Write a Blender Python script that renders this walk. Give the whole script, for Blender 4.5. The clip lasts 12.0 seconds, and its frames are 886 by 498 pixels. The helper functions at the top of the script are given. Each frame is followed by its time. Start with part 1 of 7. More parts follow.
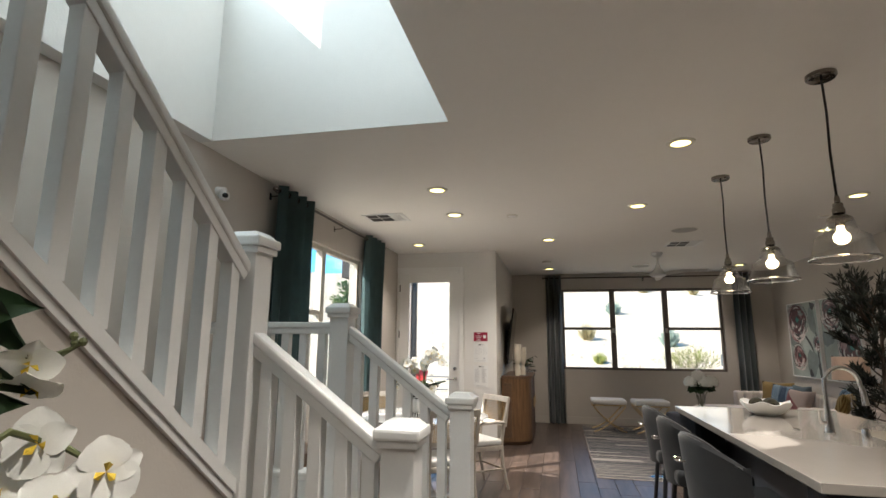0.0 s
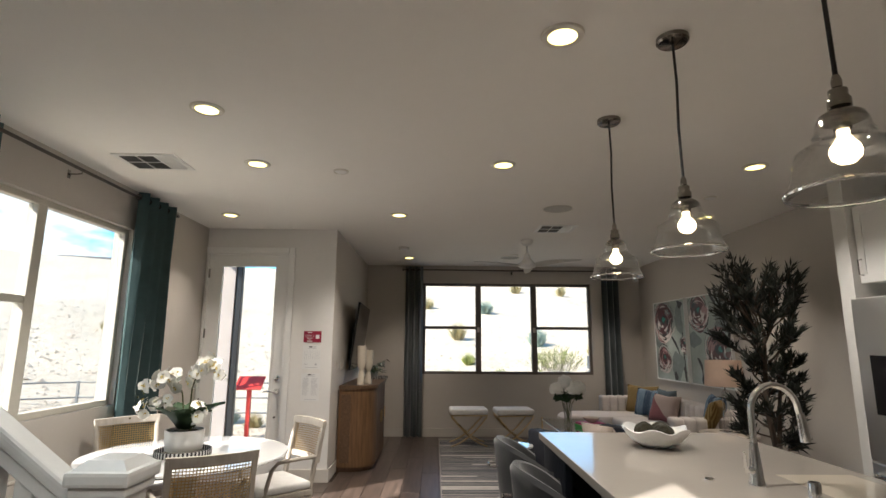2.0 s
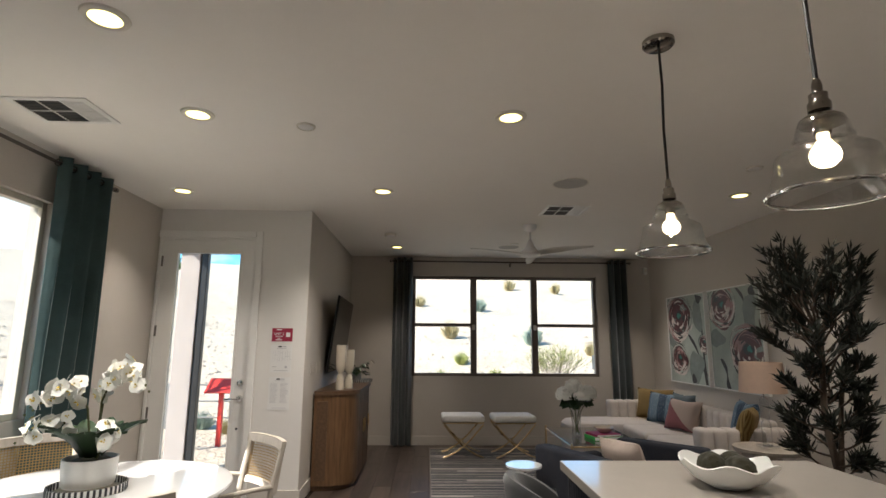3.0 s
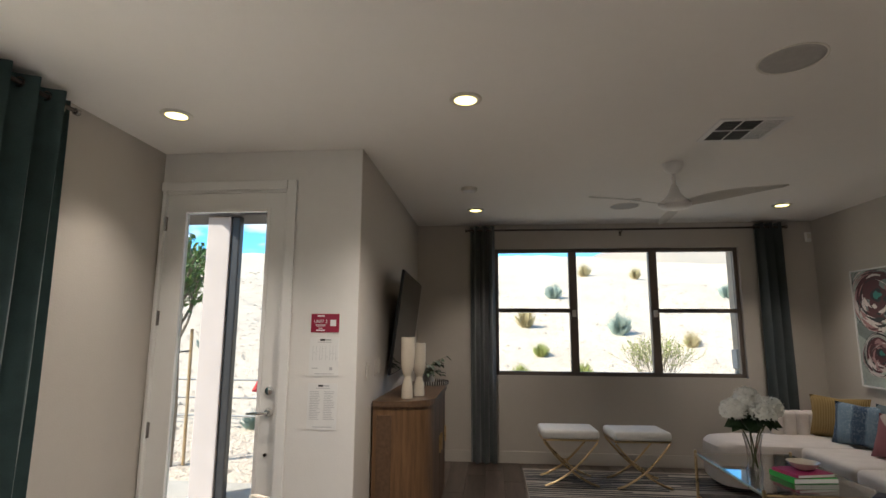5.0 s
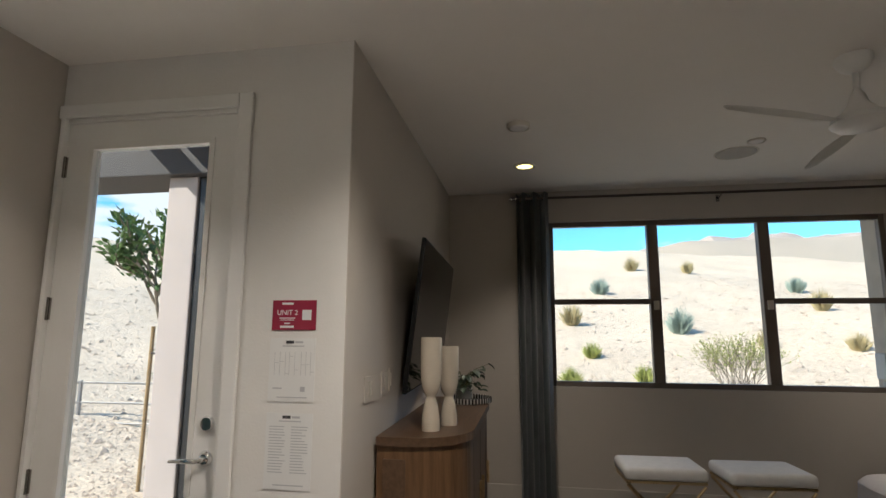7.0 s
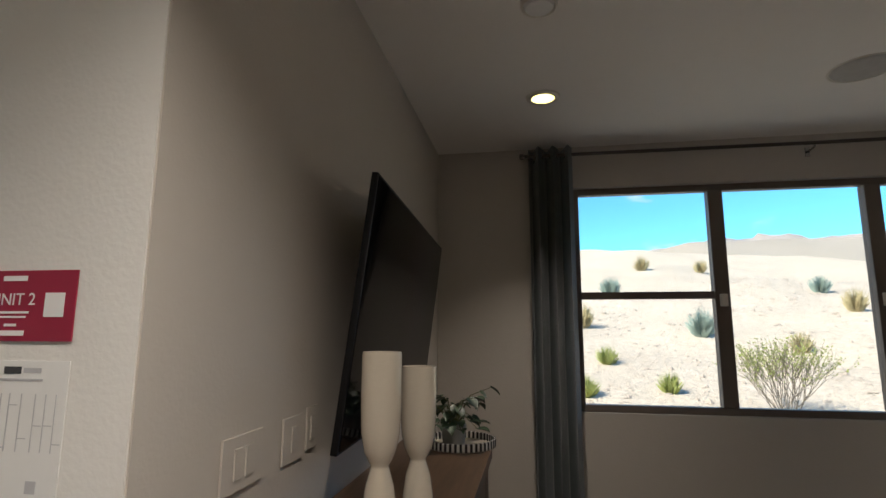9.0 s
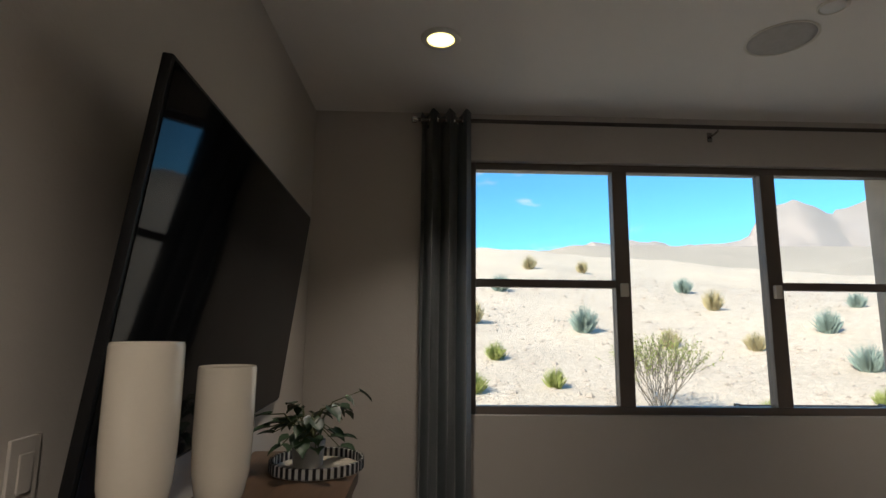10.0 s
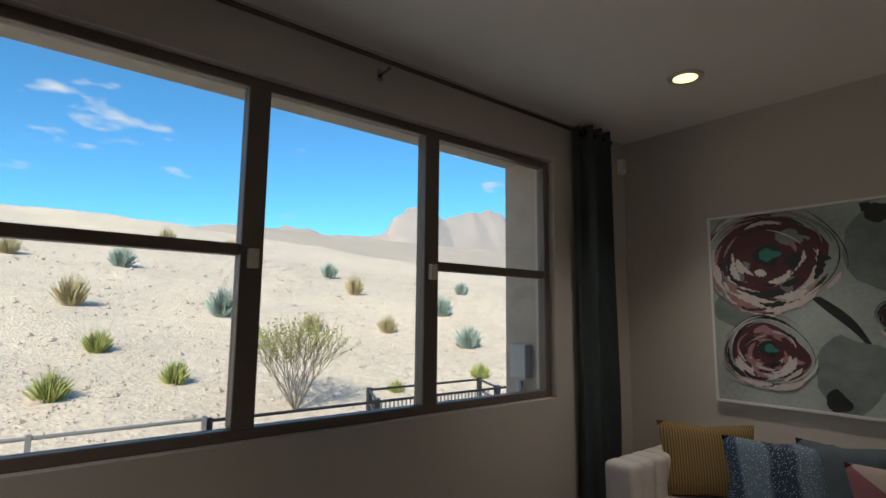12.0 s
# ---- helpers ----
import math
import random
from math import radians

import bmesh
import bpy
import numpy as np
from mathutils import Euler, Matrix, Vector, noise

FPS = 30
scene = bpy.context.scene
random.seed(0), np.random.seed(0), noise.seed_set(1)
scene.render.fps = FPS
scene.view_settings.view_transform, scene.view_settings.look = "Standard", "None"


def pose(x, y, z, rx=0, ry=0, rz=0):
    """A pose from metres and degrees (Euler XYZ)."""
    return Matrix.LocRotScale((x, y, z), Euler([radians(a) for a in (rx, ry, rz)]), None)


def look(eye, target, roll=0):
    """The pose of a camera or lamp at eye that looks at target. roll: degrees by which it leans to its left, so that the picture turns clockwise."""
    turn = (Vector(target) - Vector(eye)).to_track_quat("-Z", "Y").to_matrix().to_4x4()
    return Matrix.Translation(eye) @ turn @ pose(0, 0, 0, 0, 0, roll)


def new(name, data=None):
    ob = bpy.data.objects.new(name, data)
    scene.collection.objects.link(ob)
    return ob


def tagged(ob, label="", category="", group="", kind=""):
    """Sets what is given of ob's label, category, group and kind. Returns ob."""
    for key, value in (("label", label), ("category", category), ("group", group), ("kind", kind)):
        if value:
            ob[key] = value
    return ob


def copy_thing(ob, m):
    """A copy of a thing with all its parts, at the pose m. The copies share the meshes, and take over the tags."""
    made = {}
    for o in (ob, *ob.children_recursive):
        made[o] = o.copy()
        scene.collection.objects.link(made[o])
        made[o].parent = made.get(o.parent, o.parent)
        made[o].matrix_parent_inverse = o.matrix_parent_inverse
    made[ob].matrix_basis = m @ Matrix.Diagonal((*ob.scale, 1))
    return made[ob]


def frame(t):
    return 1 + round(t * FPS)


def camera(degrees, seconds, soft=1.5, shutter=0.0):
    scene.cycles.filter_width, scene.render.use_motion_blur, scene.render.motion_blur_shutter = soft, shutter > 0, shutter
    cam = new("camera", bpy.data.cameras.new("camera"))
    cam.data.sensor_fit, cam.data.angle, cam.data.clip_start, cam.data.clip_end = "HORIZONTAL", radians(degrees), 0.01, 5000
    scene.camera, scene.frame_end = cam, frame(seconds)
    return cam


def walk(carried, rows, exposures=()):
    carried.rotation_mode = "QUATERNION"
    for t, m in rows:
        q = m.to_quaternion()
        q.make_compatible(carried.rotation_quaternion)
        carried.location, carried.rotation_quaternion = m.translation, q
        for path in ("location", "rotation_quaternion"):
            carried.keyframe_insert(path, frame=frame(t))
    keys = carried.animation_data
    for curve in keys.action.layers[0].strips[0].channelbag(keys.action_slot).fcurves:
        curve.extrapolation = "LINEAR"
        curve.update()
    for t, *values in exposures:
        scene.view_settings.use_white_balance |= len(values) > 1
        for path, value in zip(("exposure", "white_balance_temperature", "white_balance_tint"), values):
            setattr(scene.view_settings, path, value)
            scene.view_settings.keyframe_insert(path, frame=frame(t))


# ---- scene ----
cam = camera(80.9, 12.0)
METRES, EYE, TILT, LEAN, TURN = 8.27, 1.432, 0.0, 0.0, 12.3
ROWS = [
    (0.0, 0.0, 0.0, 0.0, -0.08, 10.23, -0.45),
    (0.5, 0.0163, 0.0405, 0.0015, -4.25, 10.17, -0.49),
    (1.0, 0.0325, 0.0793, 0.0032, -9.56, 10.17, -0.52),
    (1.5, 0.0585, 0.1228, 0.0046, -12.81, 10.26, -0.39),
    (2.0, 0.0748, 0.1698, 0.0033, -13.17, 10.28, -0.4),
    (2.5, 0.0881, 0.2152, 0.0042, -14.27, 10.31, -0.42),
    (4.5, 0.111, 0.4174, 0.004, -9.28, 8.9, -0.32),
    (5.0, 0.1091, 0.4626, 0.0053, -6.93, 8.9, -0.31),
    (5.5, 0.1161, 0.5085, 0.0016, -6.68, 8.87, -0.23),
    (6.0, 0.1224, 0.5511, 0.0036, -4.16, 8.9, -0.14),
    (6.5, 0.1241, 0.5926, 0.0058, -2.91, 8.74, -0.3),
    (7.0, 0.1271, 0.6307, 0.0041, -2.89, 8.74, -0.24),
    (9.0, 0.1488, 0.7839, 0.0056, -2.52, 8.97, -0.21),
    (9.5, 0.1556, 0.8148, 0.0036, -5.47, 9.02, -0.28),
    (10.0, 0.1662, 0.8481, 0.0021, -14.25, 8.61, -0.59),
    (10.5, 0.1869, 0.8736, -0.0014, -26.06, 6.94, -0.55),
    (11.0, 0.2086, 0.9018, 0.0026, -32.44, 6.81, -0.52),
    (11.5, 0.226, 0.9285, 0.0044, -39.27, 6.83, -0.59),
    (12.0, 0.2432, 0.9454, 0.0036, -51.46, 7.19, -0.57),
]
walk(cam, [(t, pose(0, 0, EYE, TILT, LEAN, TURN) @ pose(METRES * x, METRES * y, METRES * z, 90 + pitch, roll, yaw)) for t, x, y, z, yaw, pitch, roll in ROWS],
     [(0.0, 1.50), (1.0, 1.48), (2.5, 1.36), (5.5, 1.26), (7.0, 1.05), (9.0, 1.06), (9.5, 1.04), (10.0, 0.95), (10.5, 0.80), (11.0, 0.76), (12.0, 0.62)])

# world, sun and large lights
SUN = Vector((1.015, 0.832, -1.0)).normalized()
world = bpy.data.worlds.new("sky")
scene.world = world
world.use_nodes = True
wn = world.node_tree.nodes
sky = wn.new("ShaderNodeTexSky")
sky.sky_type = "NISHITA"
sky.sun_disc = False
sky.sun_elevation = radians(37.3)
sky.sun_rotation = math.atan2(-SUN.x, -SUN.y)
sky.air_density = 1.0
sky.dust_density = 0.0
sky.altitude = 1500
sky.ozone_density = 1.6
wn["Background"].inputs["Strength"].default_value = 0.15
# a clear blue desert sky with a few small clouds
tint = wn.new("ShaderNodeMixRGB")
tint.blend_type = "MULTIPLY"
tint.inputs[0].default_value, tint.inputs[2].default_value = 1.0, (0.52, 1.12, 1.36, 1)
world.node_tree.links.new(sky.outputs["Color"], tint.inputs[1])
way = wn.new("ShaderNodeTexCoord")
squash = wn.new("ShaderNodeMapping")
squash.inputs["Scale"].default_value = (1.0, 1.0, 3.2)
puffs = wn.new("ShaderNodeTexNoise")
puffs.inputs["Scale"].default_value, puffs.inputs["Detail"].default_value, puffs.inputs["Roughness"].default_value = 7.0, 7, 0.55
cover = wn.new("ShaderNodeMapRange")
cover.inputs["From Min"].default_value, cover.inputs["From Max"].default_value = 0.60, 0.72
split = wn.new("ShaderNodeSeparateXYZ")
west = wn.new("ShaderNodeMapRange")
west.inputs["From Min"].default_value, west.inputs["From Max"].default_value = -0.62, -0.22
west.inputs["To Min"].default_value, west.inputs["To Max"].default_value = 0.24, 0.0
bank = wn.new("ShaderNodeMath")
clouds = wn.new("ShaderNodeMixRGB")
clouds.inputs[2].default_value = (4.6, 5.0, 5.5, 1)
for a, b in ((way.outputs["Generated"], squash.inputs["Vector"]), (squash.outputs[0], puffs.inputs["Vector"]), (way.outputs["Generated"], split.inputs[0]), (split.outputs["X"], west.inputs["Value"]), (west.outputs[0], bank.inputs[0]), (puffs.outputs["Fac"], bank.inputs[1]), (bank.outputs[0], cover.inputs["Value"]), (cover.outputs[0], clouds.inputs[0]), (tint.outputs[0], clouds.inputs[1]), (clouds.outputs[0], wn["Background"].inputs["Color"])):
    world.node_tree.links.new(a, b)
sun_data = bpy.data.lights.new("sun", "SUN")
sun_data.energy, sun_data.angle, sun_data.color = 5.0, radians(0.53), (1.0, 0.95, 0.88)
sun = new("sun", sun_data)
sun.matrix_world = look((-20, -15, 20), Vector((-20, -15, 20)) + SUN)

# sky light of the two high stairwell windows
for y0, y1 in ((0.14, 0.77), (2.02, 2.65)):
    a = bpy.data.lights.new("window_sky", "AREA")
    a.shape, a.size, a.size_y, a.energy, a.color = "RECTANGLE", y1 - y0, 1.1, 16.0, (0.72, 0.90, 1.0)
    new("window_sky", a).matrix_world = look((-2.33, (y0 + y1) / 2, 4.72), (0, (y0 + y1) / 2, 4.55))

# ---- materials ----


def mat(name, color=(0.8, 0.8, 0.8), rough=0.5, metal=0.0, var=0.06, scale=6.0, bump=0.0, bscale=120.0, spec=0.5, coat=0.0, emit=None, strength=0.0, trans=0.0):
    """A surface with broad and fine variation of its colour and a fine relief."""
    m = bpy.data.materials.new(name)
    m.use_nodes = True
    nt = m.node_tree
    b = nt.nodes["Principled BSDF"]
    b.inputs["Roughness"].default_value = rough
    b.inputs["Metallic"].default_value = metal
    b.inputs["Specular IOR Level"].default_value = spec
    b.inputs["Coat Weight"].default_value = coat
    b.inputs["Transmission Weight"].default_value = trans
    b.inputs["Base Color"].default_value = (*color, 1)
    tc = nt.nodes.new("ShaderNodeTexCoord")
    if var:
        big = nt.nodes.new("ShaderNodeTexNoise")
        big.inputs["Scale"].default_value = scale
        big.inputs["Detail"].default_value = 5
        fine = nt.nodes.new("ShaderNodeTexNoise")
        fine.inputs["Scale"].default_value = scale * 14
        fine.inputs["Detail"].default_value = 3
        for n in (big, fine):
            nt.links.new(tc.outputs["Object"], n.inputs["Vector"])
        mix = nt.nodes.new("ShaderNodeMath")
        mix.operation = "MULTIPLY_ADD"
        mix.inputs[1].default_value = 0.45
        nt.links.new(fine.outputs["Fac"], mix.inputs[0])
        nt.links.new(big.outputs["Fac"], mix.inputs[2])
        ramp = nt.nodes.new("ShaderNodeMapRange")
        ramp.inputs["From Min"].default_value, ramp.inputs["From Max"].default_value = 0.4, 1.05
        ramp.inputs["To Min"].default_value, ramp.inputs["To Max"].default_value = 1 - var, 1 + var
        nt.links.new(mix.outputs[0], ramp.inputs["Value"])
        mul = nt.nodes.new("ShaderNodeVectorMath")
        mul.operation = "SCALE"
        mul.inputs[0].default_value = color
        nt.links.new(ramp.outputs[0], mul.inputs["Scale"])
        nt.links.new(mul.outputs[0], b.inputs["Base Color"])
        rr = nt.nodes.new("ShaderNodeMapRange")
        rr.inputs["From Min"].default_value, rr.inputs["From Max"].default_value = 0.4, 1.05
        rr.inputs["To Min"].default_value, rr.inputs["To Max"].default_value = max(0.02, rough * (1 - var)), min(1, rough * (1 + var))
        nt.links.new(mix.outputs[0], rr.inputs["Value"])
        nt.links.new(rr.outputs[0], b.inputs["Roughness"])
    if bump:
        n = nt.nodes.new("ShaderNodeTexNoise")
        n.inputs["Scale"].default_value = bscale
        n.inputs["Detail"].default_value = 4
        nt.links.new(tc.outputs["Object"], n.inputs["Vector"])
        bp = nt.nodes.new("ShaderNodeBump")
        bp.inputs["Strength"].default_value = bump
        bp.inputs["Distance"].default_value = 0.003
        nt.links.new(n.outputs["Fac"], bp.inputs["Height"])
        nt.links.new(bp.outputs[0], b.inputs["Normal"])
    if emit:
        b.inputs["Emission Color"].default_value = (*emit, 1)
        b.inputs["Emission Strength"].default_value = strength
    return m


def wood(name, dark, light, scale=3.0, stretch=(12, 1, 12), rough=0.45, per_piece=0.25):
    m = mat(name, light, rough, var=0)
    nt = m.node_tree
    b = nt.nodes["Principled BSDF"]
    tc = nt.nodes.new("ShaderNodeTexCoord")
    mp = nt.nodes.new("ShaderNodeMapping")
    mp.inputs["Scale"].default_value = stretch
    info = nt.nodes.new("ShaderNodeObjectInfo")
    off = nt.nodes.new("ShaderNodeVectorMath")
    off.operation = "MULTIPLY_ADD"
    off.inputs[1].default_value = (37, 53, 19)
    comb = nt.nodes.new("ShaderNodeCombineXYZ")
    for k in range(3):
        nt.links.new(info.outputs["Random"], comb.inputs[k])
    nt.links.new(comb.outputs[0], off.inputs[0])
    nt.links.new(tc.outputs["Object"], off.inputs[2])
    nt.links.new(off.outputs[0], mp.inputs["Vector"])
    n = nt.nodes.new("ShaderNodeTexNoise")
    n.inputs["Scale"].default_value, n.inputs["Detail"].default_value = scale, 8
    n.inputs["Roughness"].default_value = 0.65
    nt.links.new(mp.outputs[0], n.inputs["Vector"])
    r = nt.nodes.new("ShaderNodeValToRGB")
    r.color_ramp.elements[0].position, r.color_ramp.elements[1].position = 0.3, 0.72
    r.color_ramp.elements[0].color, r.color_ramp.elements[1].color = (*dark, 1), (*light, 1)
    nt.links.new(n.outputs["Fac"], r.inputs["Fac"])
    mr = nt.nodes.new("ShaderNodeMapRange")
    mr.inputs["To Min"].default_value, mr.inputs["To Max"].default_value = 1 - per_piece, 1 + per_piece
    nt.links.new(info.outputs["Random"], mr.inputs["Value"])
    mul = nt.nodes.new("ShaderNodeVectorMath")
    mul.operation = "SCALE"
    nt.links.new(r.outputs["Color"], mul.inputs[0])
    nt.links.new(mr.outputs[0], mul.inputs["Scale"])
    nt.links.new(mul.outputs[0], b.inputs["Base Color"])
    bp = nt.nodes.new("ShaderNodeBump")
    bp.inputs["Strength"].default_value, bp.inputs["Distance"].default_value = 0.25, 0.002
    nt.links.new(n.outputs["Fac"], bp.inputs["Height"])
    nt.links.new(bp.outputs[0], b.inputs["Normal"])
    return m


def pane_glass(name, tint=(0.97, 0.985, 0.98), gloss=0.6, power=4.0):
    m = bpy.data.materials.new(name)
    m.use_nodes = True
    nt = m.node_tree
    nt.nodes.remove(nt.nodes["Principled BSDF"])
    out = nt.nodes["Material Output"]
    tr = nt.nodes.new("ShaderNodeBsdfTransparent")
    tr.inputs["Color"].default_value = (*tint, 1)
    gl = nt.nodes.new("ShaderNodeBsdfGlossy")
    gl.inputs["Roughness"].default_value = 0.02
    lw = nt.nodes.new("ShaderNodeLayerWeight")
    lw.inputs["Blend"].default_value = 0.5
    pw = nt.nodes.new("ShaderNodeMath")
    pw.operation = "POWER"
    pw.inputs[1].default_value = power
    nt.links.new(lw.outputs["Facing"], pw.inputs[0])
    fr = nt.nodes.new("ShaderNodeMath")
    fr.operation = "MULTIPLY_ADD"
    fr.inputs[1].default_value, fr.inputs[2].default_value = gloss, 0.022 + 0.04 * (gloss > 0.7)
    nt.links.new(pw.outputs[0], fr.inputs[0])
    mx = nt.nodes.new("ShaderNodeMixShader")
    nt.links.new(fr.outputs[0], mx.inputs[0])
    nt.links.new(tr.outputs[0], mx.inputs[1])
    nt.links.new(gl.outputs[0], mx.inputs[2])
    nt.links.new(mx.outputs[0], out.inputs["Surface"])
    return m


M = {
    "wall": mat("greige_wall_paint", (0.53, 0.49, 0.445), 0.75, var=0.03, scale=1.2, bump=0.35, bscale=90),
    "white_wall": mat("white_wall_paint", (0.74, 0.725, 0.70), 0.7, var=0.03, scale=1.2, bump=0.35, bscale=90),
    "ceiling": mat("ceiling_paint", (0.86, 0.835, 0.795), 0.85, var=0.02, scale=1.0, bump=0.3, bscale=110),
    "trim": mat("white_semigloss_trim", (0.80, 0.795, 0.78), 0.35, var=0.03, scale=4, bump=0.05),
    "rail": mat("painted_wood_railing", (0.72, 0.715, 0.70), 0.38, var=0.05, scale=5, bump=0.12, bscale=40),
    "floor": wood("dark_walnut_planks", (0.034, 0.025, 0.021), (0.115, 0.082, 0.066), 2.2, (9, 0.8, 9), 0.34, 0.20),
    "subfloor": mat("dark_subfloor", (0.03, 0.022, 0.018), 0.8, var=0.1),
    "bronze_frame": mat("taupe_window_frame", (0.15, 0.125, 0.105), 0.45, var=0.05, scale=8),
    "light_frame": mat("almond_window_frame", (0.55, 0.52, 0.45), 0.4, var=0.04, scale=8),
    # grey tint put in to tone down the bright outdoors against the room
    "glass": pane_glass("dimmed_window_glass", (0.81, 0.83, 0.825)),
    "clear": pane_glass("clear_glass", (0.97, 0.975, 0.97), 0.85, 2.0),
    "teal": mat("teal_velvet_curtain", (0.085, 0.145, 0.148), 0.7, var=0.22, scale=9, bump=0.3, bscale=400),
    "blown": mat("blown_clear_glass", (0.97, 0.97, 0.96), 0.0, var=0, trans=1.0),
    "dark_nickel": mat("polished_nickel", (0.25, 0.23, 0.205), 0.10, 1.0, var=0.05, scale=20),
    "nickel": mat("brushed_nickel", (0.33, 0.315, 0.30), 0.22, 1.0, var=0.05, scale=20),
    "chrome": mat("polished_chrome", (0.78, 0.78, 0.78), 0.07, 1.0, var=0),
    "brass": mat("champagne_brass", (0.62, 0.47, 0.27), 0.28, 1.0, var=0.06, scale=14),
    "rod": mat("dark_bronze_rod", (0.10, 0.088, 0.078), 0.35, 0.8, var=0.05, scale=20),
    "black": mat("black_metal", (0.02, 0.02, 0.022), 0.4, var=0.1),
    "quartz": mat("warm_quartz_worktop", (0.37, 0.335, 0.30), 0.12, var=0.035, scale=5, coat=0.2),
    "navy": mat("dark_navy_cabinet_paint", (0.022, 0.026, 0.036), 0.45, var=0.1, scale=6),
    "greyblue": mat("grey_panel_paint", (0.20, 0.215, 0.24), 0.5, var=0.05),
    "velvet_grey": mat("charcoal_velvet", (0.016, 0.0165, 0.018), 0.9, var=0.25, scale=10, bump=0.2, bscale=300),
    "velvet_navy": mat("navy_velvet", (0.008, 0.010, 0.018), 0.9, var=0.25, scale=10, bump=0.2, bscale=300),
    "steel": mat("stainless_steel", (0.68, 0.67, 0.66), 0.42, 1.0, var=0.02, scale=3),
    "dark_gloss": mat("black_gloss", (0.010, 0.010, 0.012), 0.1, var=0),
    "screen": mat("tv_screen", (0.006, 0.006, 0.007), 0.05, var=0, spec=0.06),
    "oak": wood("brown_oak_veneer", (0.085, 0.044, 0.020), (0.185, 0.103, 0.050), 2.5, (14, 14, 1.2), 0.42, 0.06),
    "oak_top": wood("brown_oak_top", (0.07, 0.040, 0.023), (0.135, 0.08, 0.047), 2.5, (14, 1.2, 14), 0.38, 0.06),
    "boucle": mat("cream_linen_upholstery", (0.63, 0.58, 0.55), 0.95, var=0.09, scale=8, bump=0.6, bscale=220),
    "white_seat": mat("white_boucle_seat", (0.72, 0.71, 0.69), 0.95, var=0.07, scale=20, bump=0.8, bscale=160),
    "ceramic": mat("ivory_ceramic", (0.58, 0.52, 0.43), 0.10, var=0.03, scale=9, coat=0.3),
    "lamp_on": mat("recessed_lens", (0.9, 0.88, 0.8), 0.4, var=0, emit=(1.0, 0.82, 0.30), strength=1.7),
    "bulb": mat("warm_bulb", (0.9, 0.85, 0.75), 0.3, var=0, emit=(1.0, 0.78, 0.48), strength=3.5),
    "gold_ring": mat("can_trim_ring", (0.72, 0.69, 0.62), 0.4, var=0.02),
}

M["base_paint"] = mat("greige_satin_baseboard", (0.56, 0.525, 0.48), 0.45, var=0.03, scale=3, bump=0.05)
M["teal"].node_tree.nodes["Principled BSDF"].inputs["Sheen Weight"].default_value = 0.6
M["teal"].node_tree.nodes["Principled BSDF"].inputs["Sheen Roughness"].default_value = 0.35
for key in ("velvet_grey",):
    M[key].node_tree.nodes["Principled BSDF"].inputs["Sheen Weight"].default_value = 0.25

M["grey_teal"] = mat("grey_teal_curtain", (0.105, 0.135, 0.142), 0.75, var=0.2, scale=9, bump=0.3, bscale=400)
M["grey_teal"].node_tree.nodes["Principled BSDF"].inputs["Sheen Weight"].default_value = 0.5

# ---- mesh helpers ----


def part(name, bm, material, parent=None, label="", smooth=False, kind=""):
    me = bpy.data.meshes.new(name)
    bm.normal_update()
    bm.to_mesh(me)
    bm.free()
    if smooth:
        me.shade_smooth()
        me.set_sharp_from_angle(angle=radians(40))
    me.materials.append(material)
    ob = new(name, me)
    if parent is not None:
        ob.parent = parent
    return tagged(ob, label, "", "", kind)


def base(name, at=(0, 0, 0), turn=0, label="", category="", group="", kind=""):
    ob = new(name)
    ob.empty_display_size = 0.1
    ob.matrix_basis = pose(*at, 0, 0, turn)
    return tagged(ob, label, category, group, kind)


def box(bm, lo, hi, bevel=0.0, seg=2, m=None):
    g = bmesh.ops.create_cube(bm, size=1)
    vs = g["verts"]
    c = [(a + b) / 2 for a, b in zip(lo, hi)]
    s = [abs(b - a) for a, b in zip(lo, hi)]
    bmesh.ops.transform(bm, matrix=Matrix.LocRotScale(c, None, s), verts=vs)
    if bevel:
        es = list({e for v in vs for e in v.link_edges})
        r = bmesh.ops.bevel(bm, geom=es, offset=min(bevel, min(s) * 0.45), segments=seg, profile=0.6, affect="EDGES")
        vs = list({v for f in r["faces"] for v in f.verts} | {v for v in vs if v.is_valid})
    if m is not None:
        bmesh.ops.transform(bm, matrix=m, verts=vs)
    return bm


def newbox(lo, hi, bevel=0.0, seg=2, m=None):
    return box(bmesh.new(), lo, hi, bevel, seg, m)


def lathe(bm, profile, n=24, at=(0, 0, 0), close=True):
    """Turns (radius, height) pairs about z."""
    rings = []
    for r, z in profile:
        if r < 1e-5:
            rings.append([bm.verts.new((at[0], at[1], at[2] + z))])
        else:
            rings.append([bm.verts.new((at[0] + r * math.cos(2 * math.pi * k / n), at[1] + r * math.sin(2 * math.pi * k / n), at[2] + z)) for k in range(n)])
    for a, b in zip(rings, rings[1:]):
        for k in range(n):
            q = [a[k % len(a)], a[(k + 1) % len(a)], b[(k + 1) % len(b)], b[k % len(b)]]
            q = list(dict.fromkeys(q))
            if len(q) > 2:
                bm.faces.new(q)
    return bm


